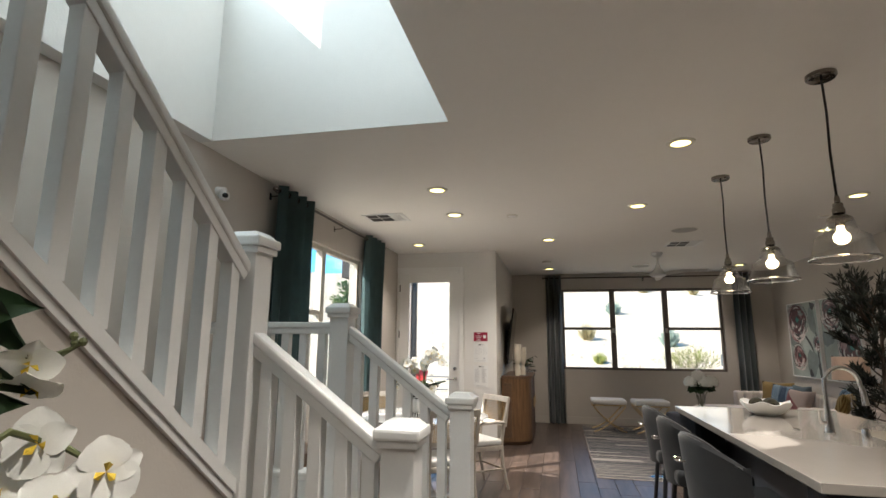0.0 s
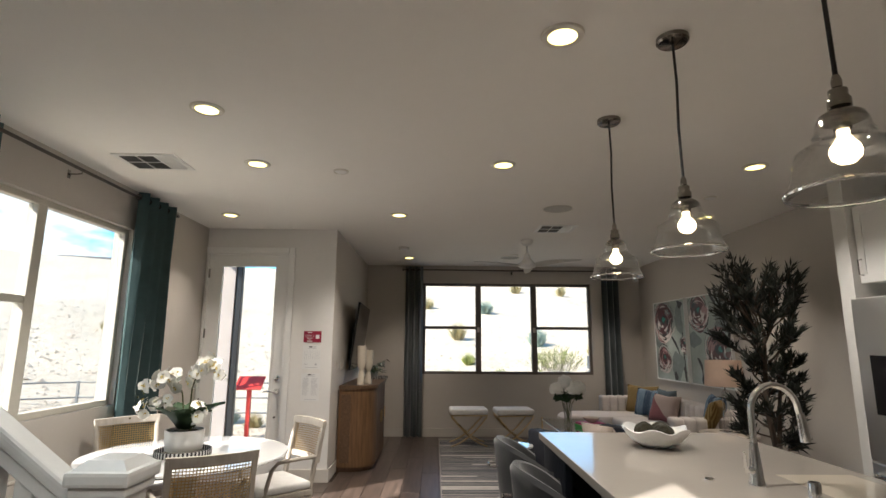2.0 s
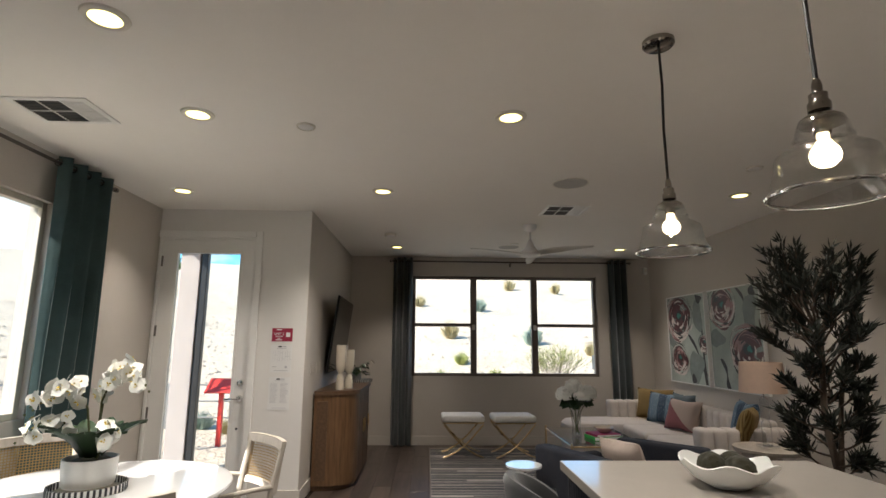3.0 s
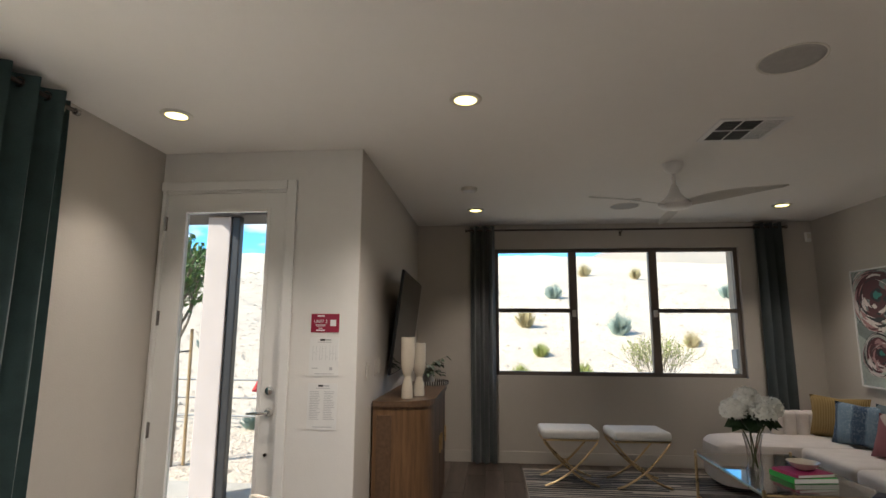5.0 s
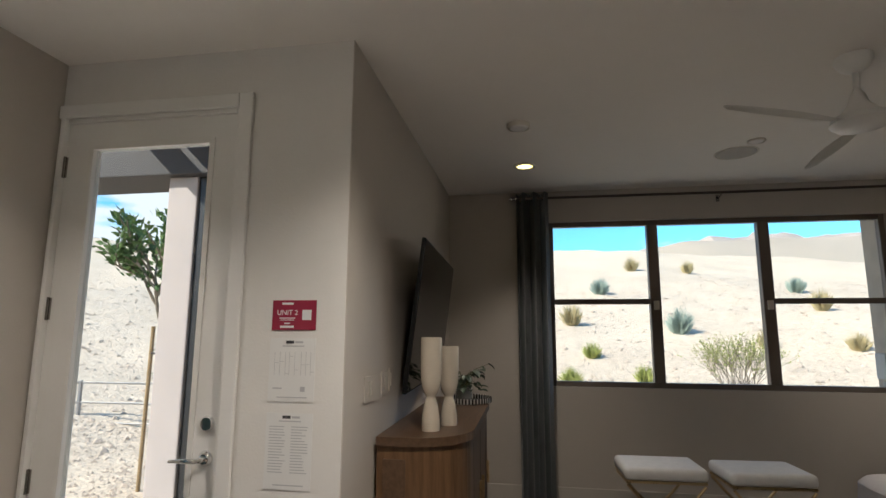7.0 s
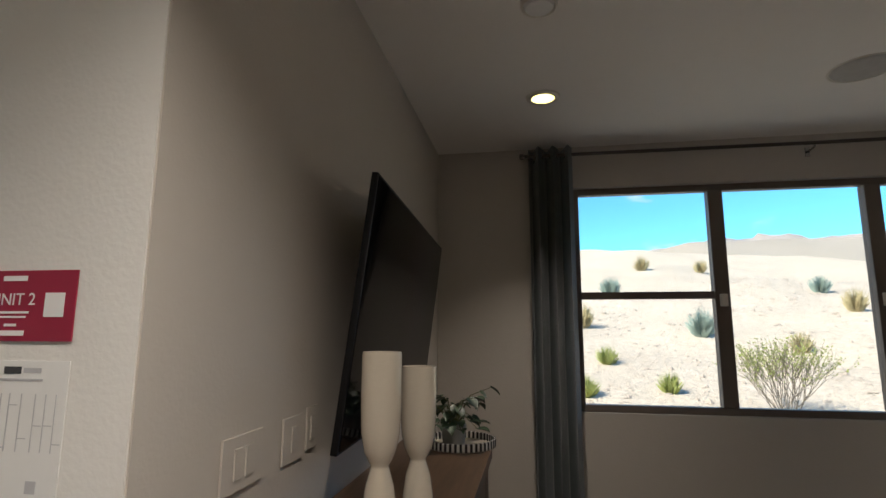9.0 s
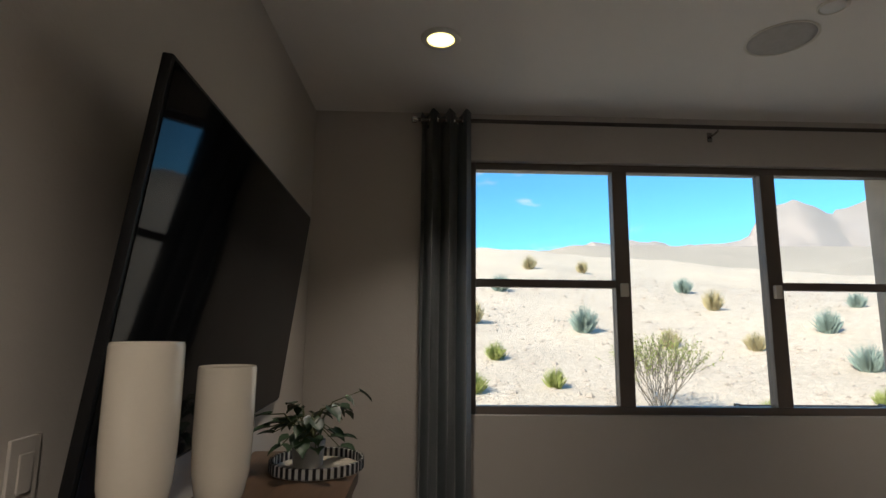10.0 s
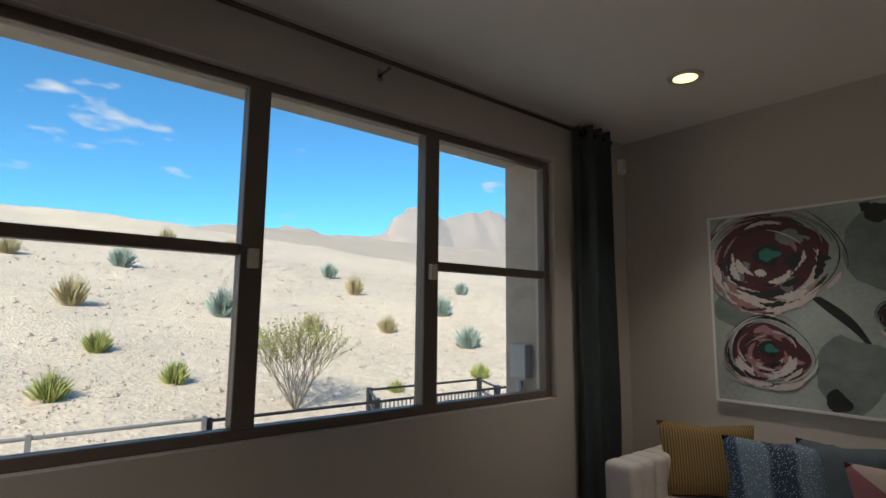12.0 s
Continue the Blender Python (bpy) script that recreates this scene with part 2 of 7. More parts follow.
def tube(bm, pts, r, n=10, flat=1.0):
    """A round bar along points; r is one radius or one for each point."""
    pts = [Vector(p) for p in pts]
    rs = r if isinstance(r, (list, tuple)) else [r] * len(pts)
    rings = []
    side = None
    for i, p in enumerate(pts):
        d = (pts[min(i + 1, len(pts) - 1)] - pts[max(i - 1, 0)]).normalized()
        if side is None:
            side = d.orthogonal().normalized()
        side = (side - d * side.dot(d)).normalized()
        up = d.cross(side)
        rings.append([bm.verts.new(p + rs[i] * (side * math.cos(2 * math.pi * k / n) + up * flat * math.sin(2 * math.pi * k / n))) for k in range(n)])
    for a, b in zip(rings, rings[1:]):
        for k in range(n):
            bm.faces.new((a[k], a[(k + 1) % n], b[(k + 1) % n], b[k]))
    bm.faces.new(rings[0][::-1])
    bm.faces.new(rings[-1])
    return bm


def cells(lo, hi, holes):
    """Rectangles that fill lo..hi around the holes (a0, b0, a1, b1)."""
    us = sorted({lo[0], hi[0], *[h[0] for h in holes], *[h[2] for h in holes]})
    out = []
    for a, b in zip(us, us[1:]):
        cut = sorted((h[1], h[3]) for h in holes if h[0] <= a + 1e-6 and h[2] >= b - 1e-6)
        z = lo[1]
        for c, d in cut:
            if c > z + 1e-6:
                out.append((a, z, b, c))
            z = d
        if hi[1] > z + 1e-6:
            out.append((a, z, b, hi[1]))
    return out


def wall(name, axis, inner, outer, lo, hi, holes=(), material="wall", label="painted plaster wall"):
    bm = bmesh.new()
    for a, z0, b, z1 in cells(lo, hi, list(holes)):
        p, q = (inner, a, z0), (outer, b, z1)
        if axis == "y":
            p, q = (a, inner, z0), (b, outer, z1)
        box(bm, [min(u, v) for u, v in zip(p, q)], [max(u, v) for u, v in zip(p, q)])
    bmesh.ops.remove_doubles(bm, verts=bm.verts, dist=1e-5)
    return tagged(part(name, bm, M[material]), label, "wall", "", "structure")

# ---- structure: walls, floor, ceilings ----
XL, YE, XC, YF, XR, H, YB, XK = -2.30, 7.38, -0.83, 10.15, 3.72, 2.74, -3.2, 4.0
WL = (4.02, 0.95, 5.92, 2.40)       # window of the dining corner, in the west wall
WF = (0.10, 0.965, 2.90, 2.45)      # window of the living room
DR = (-2.29, 0.0, -1.36, 2.46)      # opening of the glazed door
UP = [(0.14, 4.05, 0.83, 5.3), (2.02, 4.05, 2.71, 5.3)]

wall("wall_west", "x", XL, XL - 0.16, (YB, -0.3), (YE + 0.16, 5.8), [WL, *UP], label="greige painted plaster wall beside stairs and dining")
wall("wall_entry", "y", YE, YE + 0.16, (XL, -0.3), (XC - 0.004, 3.04), [DR], "white_wall", "white painted wall with the glazed entry door")
wall("wall_tv", "x", XC, XC - 0.16, (YE + 0.004, -0.3), (YF + 0.16, 3.04), label="greige painted wall behind the television")
wall("wall_north", "y", YF, YF + 0.16, (XC + 0.002, -0.3), (XR + 0.16, 3.04), [WF], label="greige painted wall with wide three-part window")
wall("wall_east", "x", XR, XR + 0.4, (5.34, -0.3), (YF, 3.04), label="greige painted wall behind the sofa")
wall("wall_kitchen", "x", XK, XK + 0.16, (YB, -0.3), (5.2, 3.04), label="greige painted kitchen wall")
wall("wall_south", "y", YB, YB - 0.16, (XL - 0.16, -0.3), (XK + 0.16, 5.8), label="plain wall that closes the kitchen")
tagged(part("wall_stub", newbox((3.33, 5.2, 0), (XK + 0.16, 5.335, H - 0.002)), M["white_wall"]), "white end wall beside the refrigerator", "wall", "", "structure")

bm = bmesh.new()
for lo, hi in (((-0.60, YB, H), (XK + 0.16, 5.2, H + 0.3)), ((-0.60, 5.2, H), (XR + 0.4, YE, H + 0.3)), ((XC, YE, H), (XR + 0.4, YF, H + 0.3)), ((XL, 2.87, H), (-0.60, YE, H + 0.3))):
    box(bm, lo, hi)
tagged(part("ceiling", bm, M["ceiling"]), "matt off-white painted ceiling", "ceiling", "", "structure")
# the stairwell above the ceiling
wall("wall_stairwell_north", "y", 2.875, 2.99, (XL, H + 0.3), (-0.60, 5.8), material="white_wall", label="white stairwell wall")
wall("wall_stairwell_east", "x", -0.60, -0.48, (YB, H + 0.3), (2.99, 5.8), material="white_wall", label="white stairwell wall")
tagged(part("stairwell_lip_north", newbox((XL, 2.866, H - 0.003), (-0.598, 2.874, 5.6)), M["white_wall"]), "white plaster face of the stairwell opening", "wall", "", "structure")
wall("wall_stairwell_west", "x", XL + 0.10, XL + 0.001, (YB, H - 0.003), (2.865, 5.6), UP, "white_wall", "white upper plaster face of the stairwell")
tagged(part("ceiling_stairwell", newbox((XL, YB, 5.6), (-0.48, 2.99, 5.8)), M["ceiling"]), "white stairwell ceiling", "ceiling", "", "structure")

bm = newbox((XL, YB, -0.3), (XK, YE + 0.16, -0.012))
box(bm, (XC, YE + 0.16, -0.3), (XR, YF, -0.012))
floor_ob = tagged(part("floor", bm, M["subfloor"]), "dark walnut plank floor", "floor", "", "structure")

# ---- windows and door ----


def window_unit(name, axis, plane, span, mullions, transoms, frame_mat, label, fw=0.045, depth=0.06):
    """A framed window in an opening; mullions at positions along it, transoms as (from, to, height)."""
    a0, z0, a1, z1 = span
    root = base(name, label=label, category="window", kind="structure")

    def bar(nm, p, q, d=depth):
        lo, hi = (p[0], plane - d / 2, p[1]), (q[0], plane + d / 2, q[1])
        if axis == "x":
            lo, hi = (plane - d / 2, p[0], p[1]), (plane + d / 2, q[0], q[1])
        part(nm, newbox(lo, hi, 0.006), frame_mat, root)

    bar("window_frame", (a0, z0), (a0 + fw, z1))
    bar("window_frame", (a1 - fw, z0), (a1, z1))
    bar("window_frame", (a0 + fw, z1 - fw), (a1 - fw, z1))
    bar("window_frame", (a0 + fw, z0), (a1 - fw, z0 + fw))
    for c, w in mullions:
        bar("mullion", (c - w / 2, z0 + fw), (c + w / 2, z1 - fw), depth * 1.25)
    for p, q, z in transoms:
        bar("meeting_rail", (p, z - 0.024), (q, z + 0.024), depth * 0.9)
    xs = [a0 + fw] + [c for c, w in mullions] + [a1 - fw]
    for p, q in zip(xs, xs[1:]):
        lo, hi = (p, plane - 0.004, z0 + fw), (q, plane + 0.004, z1 - fw)
        if axis == "x":
            lo, hi = (plane - 0.004, p, z0 + fw), (plane + 0.004, q, z1 - fw)
        g = part("pane", newbox(lo, hi), M["glass"], root)
        g.visible_shadow = False
    return root


wf = window_unit("window_1", "y", YF + 0.075, WF, [(1.022, 0.092), (1.947, 0.092)], [(WF[0] + 0.045, 0.978, 1.715), (1.992, WF[2] - 0.045, 1.715)], M["bronze_frame"], "wide three-part window with taupe frames over the desert slope")
wl = window_unit("window_2", "x", XL - 0.07, WL, [(4.93, 0.085)], [(WL[0] + 0.045, 4.89, 1.72)], M["light_frame"], "two-part window with almond frames beside the dining table")
for k, u in enumerate(UP):
    window_unit("window_%d" % (3 + k), "x", XL - 0.11, u, [], [], M["light_frame"], "high stairwell window with almond frame")
for x, z in ((1.022, 1.68), (1.947, 1.68)):
    part("sash_lock", newbox((x - 0.022, YF + 0.012, z - 0.04), (x + 0.022, YF + 0.038, z + 0.04), 0.006), M["gold_ring"], wf, "pale plastic sash lock")

bm = bmesh.new()
for lo, hi in (((XC + 0.002, YF - 0.016, 0), (XR, YF - 0.002, 0.13)), ((XC + 0.002, YE, 0), (XC + 0.016, YF - 0.017, 0.13)), ((XR - 0.016, 5.34, 0), (XR - 0.002, YF - 0.017, 0.13)),
               ((-1.28, YE - 0.016, 0), (XC + 0.014, YE - 0.002, 0.13)), ((XL + 0.002, 3.1, 0), (XL + 0.016, YE - 0.02, 0.13))):
    box(bm, lo, hi, 0.004)
tagged(part("baseboard", bm, M["base_paint"]), "greige painted baseboard", "trim", "", "structure")

# door casing and door
bm = bmesh.new()
c0, c1, ct = -2.285, -1.355, 2.46
box(bm, (c0 - 0.0, YE - 0.02, 0), (c0 + 0.022, YE + 0.10, ct), 0.004)
box(bm, (c1 - 0.022, YE - 0.0, 0), (c1, YE + 0.10, ct), 0.004)
box(bm, (c1 - 0.004, YE - 0.022, 0), (c1 + 0.062, YE - 0.002, ct + 0.062), 0.006)
box(bm, (XL + 0.002, YE - 0.022, ct - 0.004), (c1 - 0.006, YE - 0.002, ct + 0.062), 0.006)
box(bm, (c0 + 0.022, YE, ct - 0.022), (c1 - 0.022, YE + 0.10, ct), 0.004)
tagged(part("door_casing", bm, M["trim"]), "white painted door casing", "trim", "", "structure")
door = base("door_1", (0, 0, 0), 0, "tall white door with one full-length glass pane", "door", kind="structure")
dx0, dx1, dz = -2.262, -1.379, 2.436
gx0, gx1, gz0, gz1 = -2.115, -1.505, 0.26, 2.305
dy0, dy1 = YE + 0.012, YE + 0.057
bm = bmesh.new()
for a, b, c, d in cells((dx0, 0.012), (dx1, dz), [(gx0, gz0, gx1, gz1)]):
    box(bm, (a, dy0, b), (c, dy1, d))
bmesh.ops.remove_doubles(bm, verts=bm.verts, dist=1e-5)
part("door_leaf", bm, M["trim"], door)
bm = bmesh.new()
for a, b, c, d in cells((gx0 - 0.022, gz0 - 0.022), (gx1 + 0.022, gz1 + 0.022), [(gx0 + 0.004, gz0 + 0.004, gx1 - 0.004, gz1 - 0.004)]):
    box(bm, (a, dy0 - 0.008, b), (c, dy0 - 0.001, d), 0.002)
part("glazing_bead", bm, M["trim"], door)
g = part("pane", newbox((gx0, YE + 0.03, gz0), (gx1, YE + 0.038, gz1)), M["glass"], door)
g.visible_shadow = False
for z in (0.22, 0.80, 1.55, 2.22):
    bm = newbox((dx0 - 0.012, dy0 - 0.008, z - 0.05), (dx0 + 0.012, dy0 - 0.001, z + 0.05), 0.002)
    tube(bm, [(dx0, dy0 - 0.010, z - 0.052), (dx0, dy0 - 0.010, z + 0.052)], 0.007, 8)
    part("hinge", bm, M["nickel"], door, "brushed nickel hinge", True)
bm = bmesh.new()
hx = -1.425
lathe(bm, [(0, 0.016), (0.026, 0.014), (0.032, 0.004), (0.032, 0)], 20)
bmesh.ops.transform(bm, matrix=pose(hx, dy0, 1.07, 90), verts=bm.verts)
part("deadbolt", bm, M["chrome"], door, "round chrome deadbolt", True)
bm = bmesh.new()
lathe(bm, [(0, 0.02), (0.02, 0.018), (0.031, 0.006), (0.033, 0)], 20)
bmesh.ops.transform(bm, matrix=pose(hx, dy0, 0.93, 90), verts=bm.verts)
tube(bm, [(hx, dy0 - 0.01, 0.93), (hx, dy0 - 0.05, 0.93), (hx - 0.012, dy0 - 0.06, 0.93), (hx - 0.06, dy0 - 0.062, 0.931), (hx - 0.125, dy0 - 0.058, 0.926)], [0.010, 0.010, 0.010, 0.009, 0.007], 10)
part("lever_handle", bm, M["chrome"], door, "chrome lever handle", True)
bm = bmesh.new()
lathe(bm, [(0, 0.012), (0.010, 0.012), (0.012, 0)], 12)
bmesh.ops.transform(bm, matrix=pose(-1.43, dy0, 0.66, 90), verts=bm.verts)
part("sensor_stud", bm, M["nickel"], door)

# ---- recessed lights ----
def downlight(x, y):
    root = base("recessed_light", (x, y, H), 0, "round recessed ceiling light, switched on (the five south of y = 2 are added)", "ceiling light", "recessed ceiling lights")
    bm = lathe(bmesh.new(), [(0.062, -0.010), (0.075, -0.013), (0.088, -0.008), (0.092, 0.0)], 28)
    part("trim_ring", bm, M["gold_ring"], root, smooth=True)
    bm = lathe(bmesh.new(), [(0.0, -0.006), (0.063, -0.007), (0.063, -0.002)], 28)
    part("lens", bm, M["lamp_on"], root, "glowing warm lens", smooth=True)
    return root


# the downward light of each fitting
beam = bpy.data.lights.new("downlight_beam", "SPOT")
beam.energy, beam.color, beam.spot_size, beam.spot_blend, beam.shadow_soft_size = 50.0, (1.0, 0.93, 0.84), radians(118), 1.0, 0.03

# fittings close to a wall are narrower and dimmer
narrow = bpy.data.lights.new("downlight_narrow_beam", "SPOT")
narrow.energy, narrow.color, narrow.spot_size, narrow.spot_blend, narrow.shadow_soft_size = 32.0, (1.0, 0.89, 0.77), radians(94), 1.0, 0.03
strong = bpy.data.lights.new("downlight_strong_beam", "SPOT")
strong.energy, strong.color, strong.spot_size, strong.spot_blend, strong.shadow_soft_size = 90.0, (1.0, 0.90, 0.79), radians(130), 1.0, 0.03

first = downlight(-0.98, 4.24)
new("downlight_beam", beam).matrix_world = look((-0.98, 4.24, H - 0.016), (-0.98, 4.241, 0))
# the first five are invented, out of view, to brighten stairs and kitchen
for x, y in ((0.0, 1.5), (0.0, 0.1), (0.83, 1.7), (0.83, -0.5), (2.62, 1.2), (-1.0, 5.14), (-1.8, 6.71), (-0.07, 6.64), (0.79, 5.10), (0.83, 3.49), (2.62, 5.08), (3.03, 6.6), (-0.10, 9.32), (2.97, 9.31)):
    copy_thing(first, pose(x, y, H))
    kind_of = narrow if (x, y) in ((-1.8, 6.71), (-0.10, 9.32), (2.97, 9.31), (3.03, 6.6)) else strong if (x, y) == (-0.07, 6.64) else beam
    new("downlight_beam", kind_of).matrix_world = look((x, y, H - 0.016), (x, y + 0.001, 0))

# ---- stairs ----
LAND = 0.54
tagged(part("stair_landing", newbox((XL + 0.012, 1.80, 0), (-1.20, 2.90, LAND), 0.01), M["trim"]), "white sided stair landing", "stairs", "", "structure")
flight = base("lower_stair_flight", (0, 0, 0), 0, "short flight of three steps with white risers", "stairs", kind="structure")
for k in range(2):
    x0 = -1.20 + 0.26 * k
    z = LAND - 0.18 * (k + 1)
    part("riser", newbox((x0, 1.86, 0), (x0 + 0.26, 2.90, z - 0.03)), M["trim"], flight)
    part("tread", newbox((x0, 1.84, z - 0.03), (x0 + 0.285, 2.92, z), 0.01), M["oak_top"], flight)
upper = base("upper_stair_flight", (0, 0, 0), 0, "enclosed stair flight with painted stringer and wall below", "stairs", kind="structure")
SL = 0.80


def zline(y, z0):
    return z0 + (1.80 - y) * SL


def slab(bm, x0, x1, y0, y1, za, zb, bottom=None):
    """A sloping bar from y0 to y1 whose under side is za and top zb at y = 1.80."""
    v = []
    for x in (x0, x1):
        for y in (y0, y1):
            v.append(bm.verts.new((x, y, zline(y, za) if bottom is None else bottom)))
            v.append(bm.verts.new((x, y, zline(y, zb))))
    for f in ((0, 1, 3, 2), (4, 6, 7, 5), (0, 4, 5, 1), (2, 3, 7, 6), (1, 5, 7, 3), (0, 2, 6, 4)):
        bm.faces.new([v[i] for i in f])
    bmesh.ops.recalc_face_normals(bm, faces=bm.faces)
    return bm


part("stair_wall", slab(bmesh.new(), -1.27, -1.14, -1.4, 1.88, 0, 0.845, bottom=0.0), M["wall"], upper, "plain wall under the stairs")
part("stringer", slab(bmesh.new(), -1.28, -1.115, -1.4, 1.90, 0.862, 0.910), M["rail"], upper, "painted stringer cap")
part("stringer_bead", slab(bmesh.new(), -1.275, -1.124, -1.4, 1.90, 0.832, 0.863), M["rail"], upper)
for k in range(10):
    y1, z = 1.80 - 0.235 * k, LAND + 0.188 * (k + 1)
    part("tread", newbox((XL + 0.012, y1 - 0.26, z - 0.19), (-1.285, y1, z), 0.008), M["oak_top"], upper)


def newel(name, x, y, z0, z1, label):
    root = base(name, (x, y, 0), 0, label, "newel post", "stair newel posts")
    w = 0.058
    part("post", newbox((-w, -w, z0), (w, w, z1 - 0.06), 0.004), M["rail"], root)
    bm = bmesh.new()
    box(bm, (-w - 0.014, -w - 0.014, z1 - 0.085), (w + 0.014, w + 0.014, z1 - 0.06), 0.006)
    box(bm, (-w - 0.024, -w - 0.024, z1 - 0.06), (w + 0.024, w + 0.024, z1 - 0.022), 0.010)
    g = bmesh.ops.create_cone(bm, cap_ends=True, segments=4, radius1=(w + 0.012) * 1.414, radius2=(w - 0.012) * 1.414, depth=0.022)
    bmesh.ops.transform(bm, matrix=pose(0, 0, z1 - 0.011, 0, 0, 45), verts=g["verts"])
    part("cap", bm, M["rail"], root, "stepped square cap")
    return root


newel("newel_post", -1.16, 1.80, 0.60, 1.85, "tall white square newel post at the upper flight")
newel("newel_post", -1.26, 2.96, 0.0, 1.66, "white square newel post at the landing corner")
newel("newel_post", -0.53, 2.96, 0.0, 1.16, "white square newel post at the foot of the stairs")
newel("newel_post", -0.53, 1.80, 0.0, 1.17, "white square newel post at the foot of the stairs")


def handrail(bm, p, q):
    """A moulded rail between two points."""
    p, q = Vector(p), Vector(q)
    d = q - p
    m = Matrix.Translation(p) @ d.to_track_quat("Y", "Z").to_matrix().to_4x4()
    n = d.length
    box(bm, (-0.030, 0, -0.062), (0.030, n, -0.028), 0.004, m=m)
    box(bm, (-0.038, 0, -0.030), (0.038, n, 0.010), 0.014, 3, m=m)
    return bm


def railing(name, p, q, foot, count, label, out=0.034):
    """A handrail from p to q with square balusters down to the line foot(point)."""
    root = base(name, (0, 0, 0), 0, label, "railing", "stair railings")
    part("handrail", handrail(bmesh.new(), p, q), M["rail"], root, "rounded painted handrail")
    p, q = Vector(p), Vector(q)
    for k in range(count):
        c = p.lerp(q, (k + 0.62) / (count + 0.24))
        z0 = foot(c)
        s = (q - p).z / max(0.01, (q - p).xy.length)
        bm = newbox((c.x - out / 1.4, c.y - out / 1.4, z0), (c.x + out / 1.4, c.y + out / 1.4, c.z - 0.045), 0.003)
        part("baluster", bm, M["rail"], root)
    return root


railing("stair_railing", (-1.16, 1.76, 1.705), (-1.16, -0.9, 1.705 + 2.66 * SL), lambda c: zline(c.y, 0.915), 19, "white painted railing of the upper flight")
railing("stair_railing", (-1.11, 1.80, 1.46), (-0.58, 1.80, 1.075), lambda c: max(0.0, LAND - 0.18 * math.floor((c.x + 1.20) / 0.26 + 1)), 5, "white painted railing of the lower flight")
railing("stair_railing", (-1.21, 2.96, 1.52), (-0.58, 2.96, 1.05), lambda c: max(0.0, LAND - 0.18 * math.floor((c.x + 1.20) / 0.26 + 1)), 6, "white painted railing of the lower flight")
railing("stair_railing", (XL + 0.012, 2.96, 1.54), (-1.31, 2.96, 1.54), lambda c: 0.70, 8, "white painted guard rail of the landing")
bm = newbox((XL + 0.012, 2.905, 0.0), (-1.325, 3.01, 0.66), 0.004)
box(bm, (XL + 0.012, 2.89, 0.66), (-1.325, 3.03, 0.70), 0.012)
tagged(part("landing_curb", bm, M["rail"]), "white painted curb under the guard rail", "trim", "", "structure")
bm = newbox((-1.20, 2.91, 0.0), (-0.59, 3.0, 0.09), 0.006)
tagged(part("stair_skirt", bm, M["rail"]), "white painted stair skirt board", "trim", "", "structure")

# ---- curtains ----


def curtain(name, axis, a0, a1, plane, z0, z1, folds, label, amp=0.064):
    """A hanging sheet with deep soft folds and metal grommets on a rod."""
    root = base(name, (0, 0, 0), 0, label, "curtain", "teal curtains")
    bm = bmesh.new()
    n, rows = folds * 10, 14
    grid = []
    for j in range(rows + 1):
        z = z0 + (z1 - z0) * j / rows
        row = []
        for i in range(n + 1):
            u = i / n
            ph = u * folds * 2 * math.pi
            k = 1 + 0.22 * math.sin(3.1 * z + 5 * u) * (1 - j / rows)
            off = amp * k * (math.sin(ph) + 0.18 * math.sin(2 * ph + 1.3 * z))
            a = a0 + (a1 - a0) * u + 0.012 * math.sin(ph * 2 + 0.7) * (1.2 - j / rows)
            row.append(bm.verts.new((a, plane + off, z) if axis == "y" else (plane + off, a, z)))
        grid.append(row)
    for j in range(rows):
        for i in range(n):
            bm.faces.new((grid[j][i], grid[j][i + 1], grid[j + 1][i + 1], grid[j + 1][i]))
    bmesh.ops.solidify(bm, geom=bm.faces[:], thickness=0.004)
    part("cloth", bm, M["teal" if axis == "x" else "grey_teal"], root, smooth=True)
    for i in range(folds * 2):
        a = a0 + (a1 - a0) * (i + 0.0) / (folds * 2)
        bm = bmesh.new()
        lathe(bm, [(0.019, -0.004), (0.027, -0.004), (0.027, 0.004), (0.019, 0.004), (0.019, -0.004)], 16)
        m = pose(a, plane, z1 - 0.045, 0, 90) if axis == "y" else pose(plane, a, z1 - 0.045, 90)
        bmesh.ops.transform(bm, matrix=m, verts=bm.verts)
        part("grommet", bm, M["nickel"], root, "round metal grommet", True)
    return root


curtain("curtain", "y", -0.19, 0.10, YF - 0.095, 0.015, 2.705, 3, "grey-teal floor-length curtain with metal grommets")
curtain("curtain", "y", 3.05, 3.34, YF - 0.095, 0.015, 2.705, 3, "grey-teal floor-length curtain with metal grommets")
curtain("curtain", "x", 3.74, 4.38, XL + 0.095, 0.015, 2.70, 4, "deep teal floor-length curtain beside the dining window")
curtain("curtain", "x", 5.78, 6.40, XL + 0.095, 0.015, 2.70, 4, "deep teal floor-length curtain beside the dining window")


